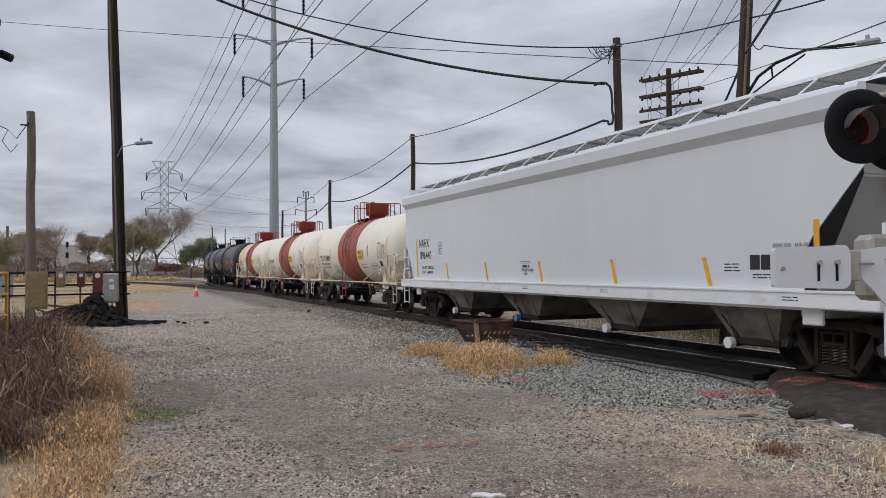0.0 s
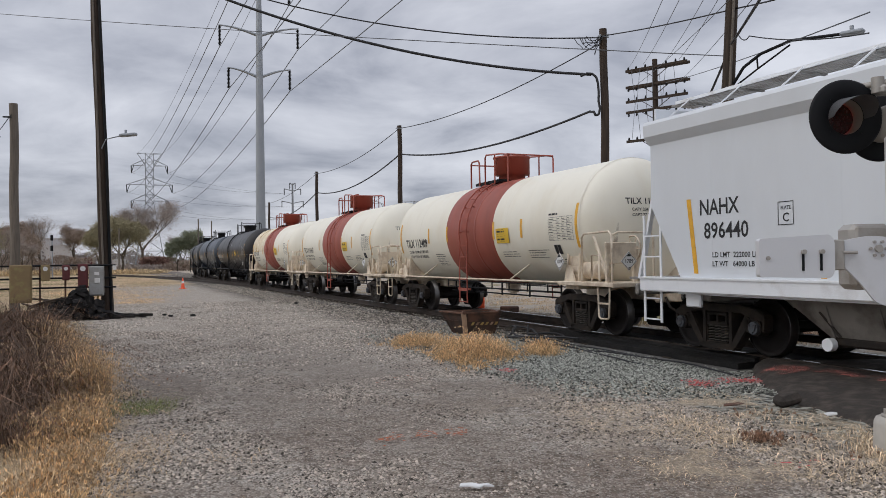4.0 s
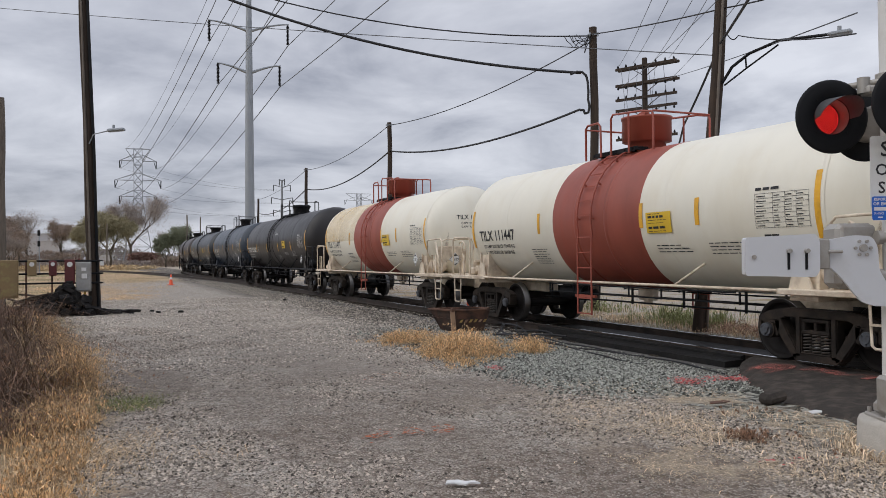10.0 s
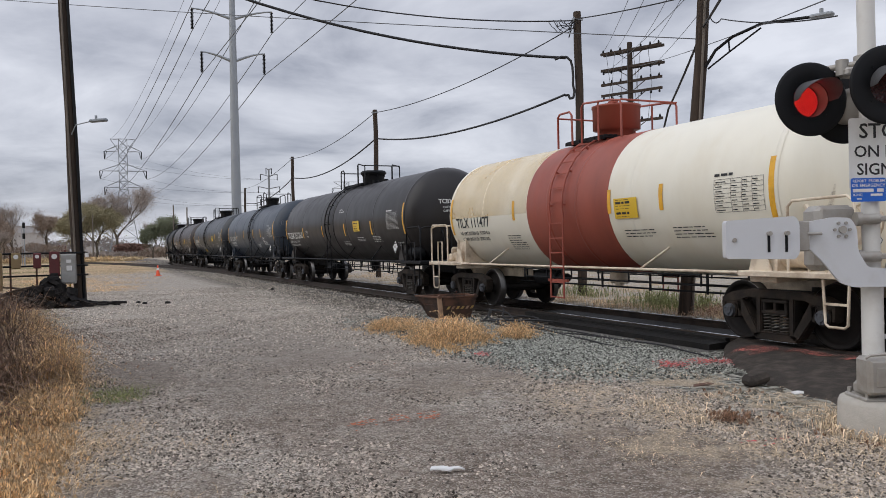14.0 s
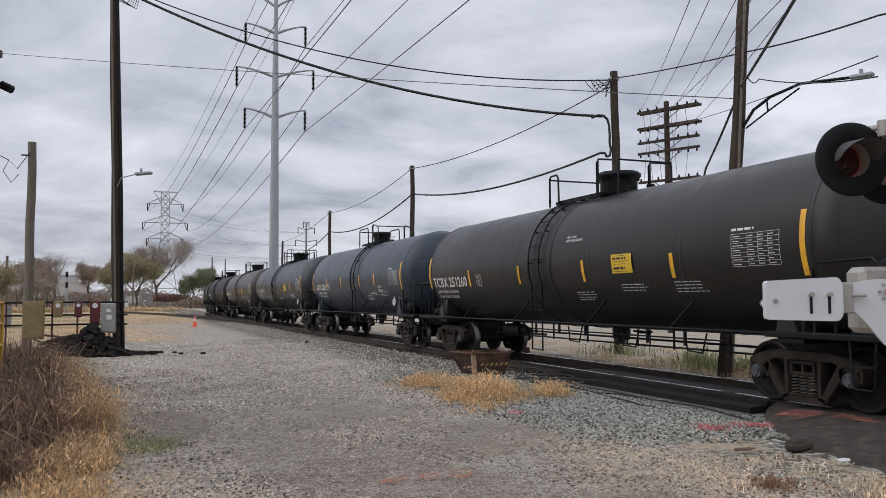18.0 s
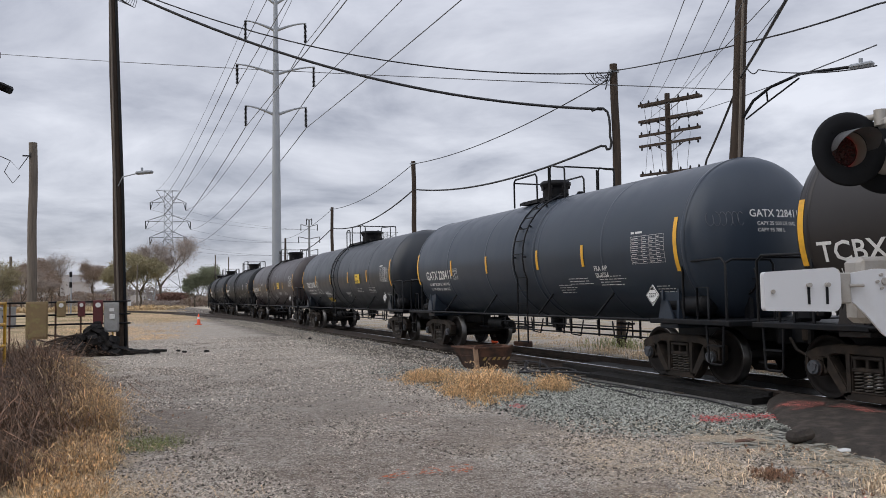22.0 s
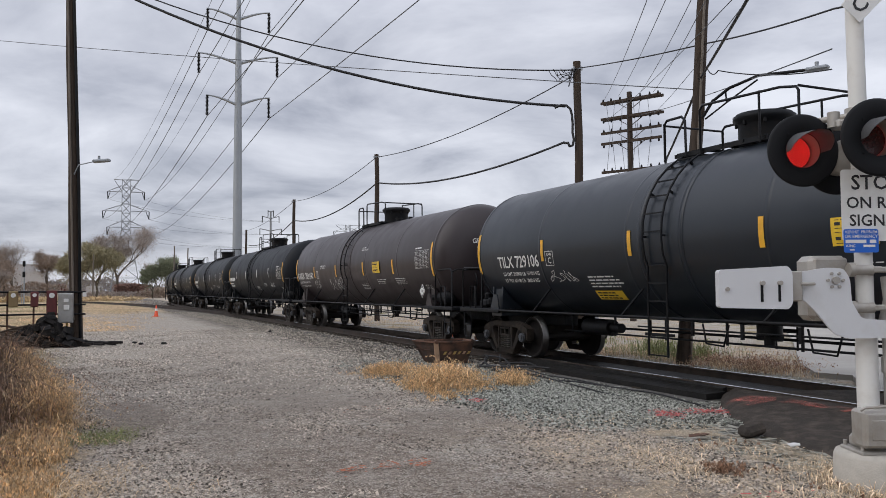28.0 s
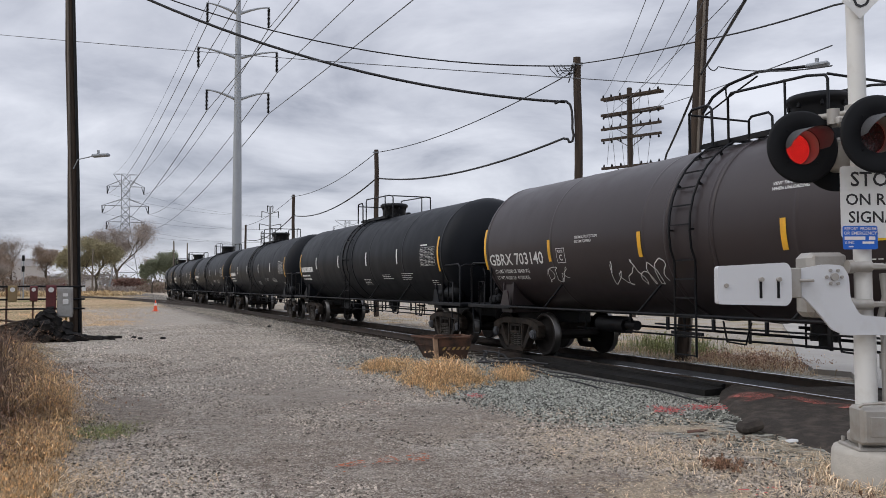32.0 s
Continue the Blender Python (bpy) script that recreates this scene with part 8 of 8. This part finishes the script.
for i in range(10):
    p = track(_r.uniform(-2.2, 0.6), _r.uniform(-4.8, -3.2))
    spots.append((p.x, p.y, _r.uniform(0.05, 0.12), 16, 0.10, 2.4, 0.0026))
blades("brown_weeds", "small rust-brown weed tufts on the verge", spots, WEEDRED, seed=8, heads=4)
# beyond the track
spots = []
for i in range(300):
    p = track(_r.uniform(5.5, 40), _r.uniform(2.6, 7.5))
    spots.append((p.x, p.y, _r.uniform(0.06, 0.2), 20, 0.3, 1.2, 0.006))
for i in range(110):
    p = track(_r.uniform(4.6, 14.5), _r.uniform(2.2, 3.4))
    spots.append((p.x, p.y, _r.uniform(0.1, 0.3), 24, 0.22, 1.2, 0.004))
blades("dry_grass", "dry grass along the far side of the track", spots, STRAWPALE, seed=9)
spots = []
for i in range(44):
    p = track(_r.uniform(8.4, 11.6), 3.6 + _r.gauss(0, 0.4))
    spots.append((p.x, p.y, _r.uniform(0.3, 0.65), 30, 0.22, 0.8, 0.005))
for i in range(14):
    p = track(_r.uniform(14, 16.5), 4.2 + _r.gauss(0, 0.5))
    spots.append((p.x, p.y, _r.uniform(0.3, 0.6), 26, 0.25, 0.8, 0.006))
blades("green_weeds", "green and olive weeds beyond the track", spots, GREENWEED, seed=10)
spots = []
for i in range(40):
    p = track(_r.uniform(5.4, 8.4), 3.1 + _r.gauss(0, 0.4))
    spots.append((p.x, p.y, _r.uniform(0.15, 0.42), 30, 0.22, 1.9, 0.0035))
blades("brown_weeds", "brown dead weeds by the leaning pole", spots, WEEDRED, seed=11, heads=4)
spots = []
for i in range(420):
    s = _r.uniform(38, 120)
    p = track(s, _r.uniform(-16, -5.8))
    if p.x < -60 or _r.random() < 0.25:
        continue
    q, th = branch(s * 1.0)
    if min((branch(k)[0] - p).length for k in np.arange(s - 6, s + 6, 1.0)) < 2.2:
        continue
    spots.append((p.x, p.y, _r.uniform(0.08, 0.2), 46, 0.7, 2.2, 0.009))
blades("dry_grass", "dry grass beside the diverging track", spots, STRAWPALE, seed=12)
spots = []
for i in range(240):
    t, w = _r.random(), _r.gauss(0, 1)
    spots.append((-15.2 - 9.0 * t + w * (1.4 - 0.5 * t), 34.0 + 17.0 * t + w * 0.5, _r.uniform(0.05, 0.13), 60, 0.42, 2.6, 0.006))
blades("dry_grass", "golden short grass beyond the tall pole", spots, STRAW, seed=13)


def stones(name, label, n, place, lo, hi, material, seed):
    """Loose stones, each a small irregular solid."""
    rs = np.random.RandomState(seed)
    base = [(1, 0, 0), (-1, 0, 0), (0, 1, 0), (0, -1, 0), (0, 0, 1), (0, 0, -1)]
    tri = [(0, 2, 4), (2, 1, 4), (1, 3, 4), (3, 0, 4), (2, 0, 5), (1, 2, 5), (3, 1, 5), (0, 3, 5)]
    pl = place(rs, n)
    sz = np.exp(rs.uniform(math.log(lo), math.log(hi), n))
    V = np.zeros((n, 6, 3))
    for j, p in enumerate(base):
        V[:, j, :] = np.array(p) * rs.uniform(0.55, 1.15, (n, 1)) + rs.uniform(-0.25, 0.25, (n, 3))
    V *= (sz / 2)[:, None, None]
    V[:, :, 2] *= 0.75
    a = rs.uniform(0, 6.28, n)
    c, s = np.cos(a)[:, None], np.sin(a)[:, None]
    x, y = V[:, :, 0] * c - V[:, :, 1] * s, V[:, :, 0] * s + V[:, :, 1] * c
    V[:, :, 0], V[:, :, 1] = x, y
    V += pl[:, None, :]
    me = bpy.data.meshes.new(name)
    fs = (np.arange(n)[:, None, None] * 6 + np.array(tri)[None]).reshape(-1, 3)
    me.from_pydata(V.reshape(-1, 3).tolist(), [], fs.tolist())
    me.materials.append(material)
    return tagged(new(name, me), label, "gravel", kind="stuff")


BALLASTROCK = island(mat("blue_grey_ballast_stone", (0.275, 0.278, 0.245), 0.9, var=0.25, scale=25, bump=0.2, spec=0.1), 0.9)
SHOULDERROCK = island(mat("brown_grey_shoulder_stone", (0.32, 0.285, 0.24), 0.9, var=0.25, scale=25, bump=0.2, spec=0.1), 0.85)
GRAVELROCK = island(mat("grey_brown_gravel", (0.38, 0.33, 0.278), 0.9, var=0.25, scale=25, col2=(0.19, 0.155, 0.127), stain=0.7, stain_scale=0.7, bump=0.2, spec=0.1), 0.85)
DRIVEROCK = island(mat("pale_worn_gravel", (0.50, 0.448, 0.383), 0.9, var=0.25, scale=25, col2=(0.24, 0.20, 0.165), stain=0.6, stain_scale=0.4, bump=0.2, spec=0.1), 0.8)


def place_ballast(rs, n):
    s = rs.triangular(1.5, 3.5, 13.0, n)
    lat = rs.triangular(-5.2, -2.6, -1.45, n)
    out = np.zeros((n, 3))
    for i in range(n):
        p = track(float(s[i]), float(lat[i]))
        out[i] = (p.x, p.y, ground_z(p.x, p.y) + 0.008 if i % 3 else ground_z(p.x, p.y) + 0.02)
    return out


def place_far_ballast(rs, n):
    s = rs.uniform(9.5, 60, n)
    lat = rs.uniform(-3.4, -0.95, n)
    out = np.zeros((n, 3))
    for i in range(n):
        p = track(float(s[i]), float(lat[i]))
        out[i] = (p.x, p.y, ground_z(p.x, p.y) + 0.012)
    return out


def place_drive(rs, n):
    y = 4.2 + 16 * rs.uniform(0, 1, n) ** 1.7
    out = np.zeros((n, 3))
    for i in range(n):
        lo, hi = edge_x(float(y[i])), float(np.interp(y[i], [4, 8, 12, 19], [4.2, 3.4, 1.2, -1.6]))
        for tries in range(4):
            x = float(rs.uniform(lo, hi))
            k = buried(x, float(y[i])) + 0.5 * noise.noise(Vector((x * 0.9, y[i] * 0.9, 3.0))) + 0.3 * noise.noise(Vector((x * 3.0, y[i] * 3.0, 5.0)))
            if rs.uniform() > 2.4 * k:
                break
        out[i] = (x, y[i], ground_z(x, float(y[i])) + 0.002 - 0.010 * min(max(k, 0.0), 1.0))
    return out


stones("ballast_stones", "loose blue-grey crushed stone beside the rail", 44000, place_ballast, 0.018, 0.062, BALLASTROCK, 3)
stones("ballast_stones", "crushed stone shoulder further along the track", 11000, place_far_ballast, 0.035, 0.085, SHOULDERROCK, 4)
def place_far_drive(rs, n):
    y = rs.uniform(13, 36, n)
    out = np.zeros((n, 3))
    for i in range(n):
        p = track(float(y[i]) - 6.0, float(rs.uniform(-11.5, -3.0)))
        out[i] = (p.x, p.y, ground_z(p.x, p.y) + 0.004)
    return out


stones("gravel_stones", "loose gravel further up the drive", 32000, place_far_drive, 0.02, 0.06, DRIVEROCK, 6)
stones("gravel_stones", "loose gravel on the drive", 78000, place_drive, 0.010, 0.050, GRAVELROCK, 5)

# ======== distance: trees, sheds, town ========
BARK = mat("grey_brown_bark", (0.10, 0.08, 0.06), 0.9, var=0.25, scale=6)
# olive, green and brown leaf colours are paled to hold distance haze
LEAFS = {
    "olive": island(mat("hazed_olive_autumn_leaves", (0.27, 0.235, 0.135), 0.8, var=0.2, bump=0), 0.4),
    "green": island(mat("hazed_green_leaves", (0.17, 0.185, 0.115), 0.8, var=0.2, bump=0), 0.4),
    "bare": island(mat("pale_bare_twigs", (0.29, 0.24, 0.205), 0.9, var=0.2, bump=0), 0.3),
    "straw": island(mat("far_straw_weeds", (0.50, 0.37, 0.21), 0.85, var=0.2, bump=0), 0.4),
    "brown": island(mat("hazed_brown_autumn_leaves", (0.26, 0.195, 0.15), 0.85, var=0.2, bump=0), 0.4),
}


def tree(x, y, h, w, leaf, seed, n=900, label="autumn tree with thin foliage", size=0.35):
    r = random.Random(seed)
    ob = thing("tree", pose(x, y, 0), label, "tree", "trees on the skyline")
    b = Build()
    tips = []

    def limb(p, d, ln, rad, depth):
        q = p + d * ln
        mid = p + d * ln * 0.5 + Vector((r.uniform(-1, 1), r.uniform(-1, 1), 0)) * ln * 0.06
        b.tube([p, mid, q], [rad, rad * 0.8, rad * 0.55], 5 if depth > 1 else 4, caps=False)
        if depth == 0:
            tips.append((q, ln))
            return
        for k in range(3):
            a = r.uniform(0, 6.28)
            sp = r.uniform(0.4, 1.0)
            nd = (d + Vector((math.cos(a) * sp * w, math.sin(a) * sp * w, r.uniform(-0.05, 0.45)))).normalized()
            limb(q if k else mid.lerp(q, 0.6), nd, ln * r.uniform(0.62, 0.88), rad * 0.55, depth - 1)
            tips.append((q, ln))

    limb(Vector((0, 0, -0.3)), Vector((0, 0, 1)), h * 0.25, h * 0.022, 5)
    part("trunk", b, BARK, ob)
    V, Fc = [], []
    size *= 0.34
    for i in range(int(n * 6.5)):
        p, ln = r.choice(tips)
        sp = ln * 0.5
        c = p + Vector((r.gauss(0, sp), r.gauss(0, sp), r.gauss(0, sp * 0.7)))
        if c.z < h * 0.06:
            continue
        u = Vector((r.gauss(0, 1), r.gauss(0, 1), r.gauss(0, 1))).normalized()
        v = u.orthogonal().normalized()
        if leaf == "bare":
            s1, s2 = size * r.uniform(0.8, 2.0), size * 0.07
        else:
            s1, s2 = size * r.uniform(0.4, 1.0), size * r.uniform(0.3, 0.6)
        k = len(V)
        V += [tuple(c - u * s1), tuple(c + v * s2), tuple(c + u * s1), tuple(c - v * s2)]
        Fc.append((k, k + 1, k + 2, k + 3))
    me = bpy.data.meshes.new("crown")
    me.from_pydata(V, [], Fc)
    me.materials.append(LEAFS[leaf])
    part("crown", me, None, ob)
    return ob


tree(-88.3, 179.2, 13.5, 1.0, "brown", 1, 1700, "grey-brown spreading autumn tree on the skyline", 0.45)
tree(-67.4, 156.0, 14.0, 1.0, "olive", 2, 3600, "broad olive autumn tree by the tower", 0.55)
tree(-71.5, 155.0, 11.5, 0.9, "olive", 12, 2200, "thin olive autumn tree by the tower", 0.5)
tree(-86.5, 213.4, 22.0, 0.85, "bare", 3, 3200, "tall bare pale tree behind the tower", 0.9)
tree(-54.8, 160.5, 10.0, 0.9, "green", 4, 2000, "dull green tree behind the train", 0.5)
tree(-58.5, 162.0, 8.0, 0.9, "green", 14, 1300, "dull green tree behind the train", 0.5)
tree(-94.5, 176.0, 14.0, 0.9, "bare", 5, 1900, "brown autumn tree on the skyline", 0.5)
tree(-97.0, 170.0, 14.0, 0.9, "brown", 6, 2100, "brown autumn tree on the skyline", 0.5)
tree(-32.5, 52.0, 5.0, 0.8, "olive", 7, 2000, "yellow-green thin-leaved tree by the building", 0.16)
tree(-75.9, 129.4, 9.0, 0.8, "bare", 8, 1300, "bare brown tree beyond the rack", 0.5)
tree(-66.0, 118.0, 7.0, 0.8, "bare", 9, 1100, "bare brown tree beyond the rack", 0.5)
tree(-62.0, 175.0, 9.0, 0.7, "bare", 10, 900, "bare tree behind the train", 0.6)
tree(-82.0, 150.0, 8.0, 0.8, "brown", 15, 1200, "brown autumn tree beyond the rack", 0.45)
# scrub under the trees by the far curve
def scrub(x0, y0, x1, y1, h, n, leaf, seed, label):
    r = random.Random(seed)
    V, Fc = [], []
    for i in range(n):
        t = r.random()
        hh = h * (0.75 + 0.45 * noise.noise(Vector((t * 9, seed, 2.0)))) * r.random() ** 0.7
        c = Vector((x0 + (x1 - x0) * t + r.gauss(0, 0.6), y0 + (y1 - y0) * t + r.gauss(0, 1.2), hh))
        u = Vector((r.gauss(0, 0.7), r.gauss(0, 0.7), r.gauss(0, 1))).normalized()
        v = u.orthogonal().normalized()
        k = len(V)
        w = r.uniform(0.2, 0.5)
        V += [tuple(c - u * w), tuple(c + v * w * 0.22), tuple(c + u * w), tuple(c - v * w * 0.22)]
        Fc.append((k, k + 1, k + 2, k + 3))
    me = bpy.data.meshes.new("scrub")
    me.from_pydata(V, [], Fc)
    me.materials.append(LEAFS[leaf])
    tagged(new("scrub", me), label, "bushes", kind="stuff")


scrub(-118, 168, -84, 178, 4.2, 5200, "brown", 61, "brown leafless scrub beyond the meter boxes")
scrub(-84, 176, -62, 178, 1.7, 2600, "bare", 62, "pale bare scrub by the tower")
scrub(-64, 172, -46, 168, 2.6, 3000, "brown", 63, "brown scrub behind the train")
scrub(-75, 118, -50, 132, 0.8, 2600, "straw", 64, "straw-coloured weeds by the diverging line")
# far woods along the skyline, haze put into their pale colour
_r = random.Random(55)
V, Fc = [], []
for i in range(46000):
    a = _r.uniform(-0.75, 0.9)
    d = _r.uniform(300, 420)
    hh = 5.5 + 1.5 * math.sin(a * 23) + 1.2 * math.sin(a * 61 + 1) + _r.uniform(-2, 1)
    z = hh * _r.random() ** 0.7
    x, y = d * math.sin(a), d * math.cos(a)
    s = _r.uniform(0.15, 0.42)
    k = len(V)
    t = _r.uniform(-0.25, 0.25)
    V += [(x - s, y, z), (x + t, y, z + s * 1.3), (x + s, y + s, z + t), (x - t, y, z - s)]
    Fc.append((k, k + 1, k + 2, k + 3))
me = bpy.data.meshes.new("far_woods")
me.from_pydata(V, [], Fc)
me.materials.append(island(mat("hazy_far_woods", (0.24, 0.215, 0.20), 0.95, var=0.15, bump=0), 0.3))
tagged(new("far_woods", me), "hazy brown woods along the horizon", "trees", kind="stuff")


def far_block(name, x, y, w, d, h, material, label, category, turn=0, roof=None, windows=0):
    ob = thing(name, pose(x, y, 0, 0, 0, turn), label, category)
    b = Build()
    b.box((0, 0, h / 2), (w, d, h))
    part("wall", b, material, ob)
    b = Build()
    b.box((0, 0, h + 0.08), (w * 1.03, d * 1.05, 0.22), ch=0.03)
    part("roof", b, roof or material, ob)
    for i in range(windows):
        b = Build()
        b.box((-w / 2 + w * (i + 0.5) / windows, -d / 2 - 0.02, h * 0.62), (w / windows * 0.55, 0.08, h * 0.18))
        part("window", b, FRAMEBLACK, ob)
    return ob


# the cladding's grey carries distance haze in its colour
PALE = mat("hazed_pale_cladding", (0.44, 0.42, 0.41), 0.7, var=0.06, scale=0.5)
far_block("warehouse", -147, 274, 14, 12, 10.5, PALE, "far pale warehouse behind bare trees", "building", 25)
far_block("warehouse_annex", -139, 271, 8, 8, 8.0, PALE, "far pale factory block", "building", 25)
far_block("shed", -87.9, 201.6, 3.0, 2.0, 2.6, PALE, "small white trackside equipment shed", "shed", 20)
HEDGE = island(mat("brown_hedge_twigs", (0.19, 0.105, 0.08), 0.9, var=0.2, bump=0), 0.4)
_r = random.Random(91)
V, Fc = [], []
for i in range(2600):
    t, z = _r.uniform(-1, 1), _r.random() ** 0.8
    c = Vector((-72.4 + 3.2 * t + _r.gauss(0, 0.2), 186.4 + 1.3 * t + _r.gauss(0, 0.7), 0.1 + 3.1 * z * (1 - 0.1 * t * t)))
    u = Vector((_r.gauss(0, 1), _r.gauss(0, 1), _r.gauss(0, 1))).normalized()
    v = u.orthogonal().normalized()
    k = len(V)
    V += [tuple(c - u * 0.4), tuple(c + v * 0.09), tuple(c + u * 0.4), tuple(c - v * 0.09)]
    Fc.append((k, k + 1, k + 2, k + 3))
me = bpy.data.meshes.new("hedge")
me.from_pydata(V, [], Fc)
me.materials.append(HEDGE)
tagged(new("hedge", me), "brown leafless hedge by the far curve", "hedge", kind="stuff")
far_block("cabin", -31.5, 51.5, 1.5, 1.6, 1.2, mat("grey_cabin_paint", (0.25, 0.25, 0.24), 0.7, var=0.1), "low grey cabin behind the boxes", "shed", 20)
# far signal mast, far tank car and locomotive on the diverging line
fs = thing("railway_signal", pose(-50.8, 97.5, 0), "far railway signal mast with ladder", "railway signal")
b = Build()
b.tube([(0, 0, -0.1), (0, 0, 5.2)], 0.08, 8)
part("mast", b, STEELGREY, fs)
for z in (5.0, 3.7):
    b = Build()
    b.box((0, -0.12, z), (0.34, 0.16, 0.7), ch=0.06)
    part("signal_head", b, FRAMEBLACK, fs)
b = Build()
for k in (-0.35, -0.12):
    b.tube([(k, 0.1, 0), (k, 0.1, 4.6)], 0.03, 5)
for i in range(14):
    b.bar((-0.35, 0.1, 0.3 + i * 0.32), (-0.12, 0.1, 0.3 + i * 0.32), 0.03, 0.03)
part("ladder", b, STEELGREY, fs)
ft = thing("far_tank_car", pose(-144.0, 285.7, 0, 0, 0, 90), "far blue-grey tank car on the diverging line", "tank car")
b = Build()
b.lathe([(-6, 0.001), (-5.8, 0.9), (-5.4, 1.35), (5.4, 1.35), (5.8, 0.9), (6, 0.001)], "x", (0, 0, 2.2), n=24)
part("tank", b, mat("blue_grey_tank_paint", (0.16, 0.20, 0.23), 0.5), ft)
b = Build()
b.box((0, 0, 0.75), (12.6, 2.4, 0.3))
for x in (-4.5, 4.5):
    b.box((x, 0, 0.45), (2.4, 2.2, 0.7), ch=0.1)
part("underframe", b, FRAMEBLACK, ft)
lo = thing("locomotive", pose(-138.5, 291.5, 0, 0, 0, -63), "far dark red locomotive on the diverging line", "locomotive")
b = Build()
b.box((-3, 0, 2.2), (9, 2.2, 2.2), ch=0.15)
b.box((3.0, 0, 2.6), (3.0, 3.0, 3.0), ch=0.2)
b.box((5.4, 0, 1.9), (2.0, 2.4, 1.6), ch=0.2)
part("body", b, MAROON, lo)
b = Build()
b.box((0, 0, 0.8), (15, 2.8, 0.5), ch=0.05)
for x in (-4.8, 4.8):
    b.box((x, 0, 0.45), (3.4, 2.4, 0.8), ch=0.1)
part("underframe", b, FRAMEBLACK, lo)
for y in (-0.5, 0.5):
    b = Build()
    b.cyl((6.4, y, 2.3), (6.5, y, 2.3), 0.16, n=10)
    part("headlight", b, SIGNWHITE, lo)
# far poles
for _x, _y, _h in ((-36.0, 60.0, 5.2), (-47.0, 73.0, 6.0), (-41.5, 124.0, 8.5), (-44.5, 140.0, 9.0), (-61.0, 140.0, 8.0)):
    wood_pole(_x, _y, _h, 0.13, 0.1, POLEGREY, "slim weathered pole in the distance", name="far_pole")


# ======== what moves ========
TRAVEL_T = [0, 2, 4, 6, 8, 10, 12, 14, 16, 18, 20, 22, 24, 26, 28, 30, 32]
TRAVEL_S = [0.0, 6.71, 13.40, 20.09, 26.79, 33.51, 40.25, 46.98, 53.82, 60.75, 67.77, 75.13, 82.83, 90.91, 99.35, 108.15, 117.12]


def travelled(t):
    """Metres that the train has gone at t seconds: a smooth curve through the table."""
    u = min(max(t / 2.0, 0), 15.999999)
    i = int(u)
    u -= i
    v = [2 * TRAVEL_S[0] - TRAVEL_S[1]] + TRAVEL_S + [2 * TRAVEL_S[-1] - TRAVEL_S[-2]]
    a, c, d, e_ = v[i:i + 4]
    return 0.5 * (2 * c + (d - a) * u + (2 * a - 5 * c + 4 * d - e_) * u * u + (3 * c - a - 3 * d + e_) * u ** 3)


def car_pose(u, tc, t):
    s = u - travelled(t)
    f, r = track(s - tc), track(s + tc)
    m = (f + r) / 2
    d = f - r
    return pose(m.x, m.y, RAIL_Z, 0, 0, math.degrees(math.atan2(d.y, d.x)))


def motions():
    for car, u, tc in CARS:
        walk(car, [(t, car_pose(u, tc, t)) for t in np.arange(0, 32.01, 1.0).tolist()])
    steps = [i * 4 / 30 for i in range(241)]
    for w, ax in WHEELSETS:
        walk(w, [(t, Matrix.Translation((ax, 0, WR)) @ Matrix.Rotation(travelled(t) / WR, 4, "Y")) for t in steps])
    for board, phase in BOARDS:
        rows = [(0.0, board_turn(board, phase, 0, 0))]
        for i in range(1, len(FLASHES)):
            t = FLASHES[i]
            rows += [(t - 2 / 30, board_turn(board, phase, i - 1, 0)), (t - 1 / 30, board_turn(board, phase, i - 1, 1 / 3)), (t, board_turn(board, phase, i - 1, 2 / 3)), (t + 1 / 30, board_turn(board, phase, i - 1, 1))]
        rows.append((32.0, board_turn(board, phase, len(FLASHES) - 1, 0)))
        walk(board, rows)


motions()
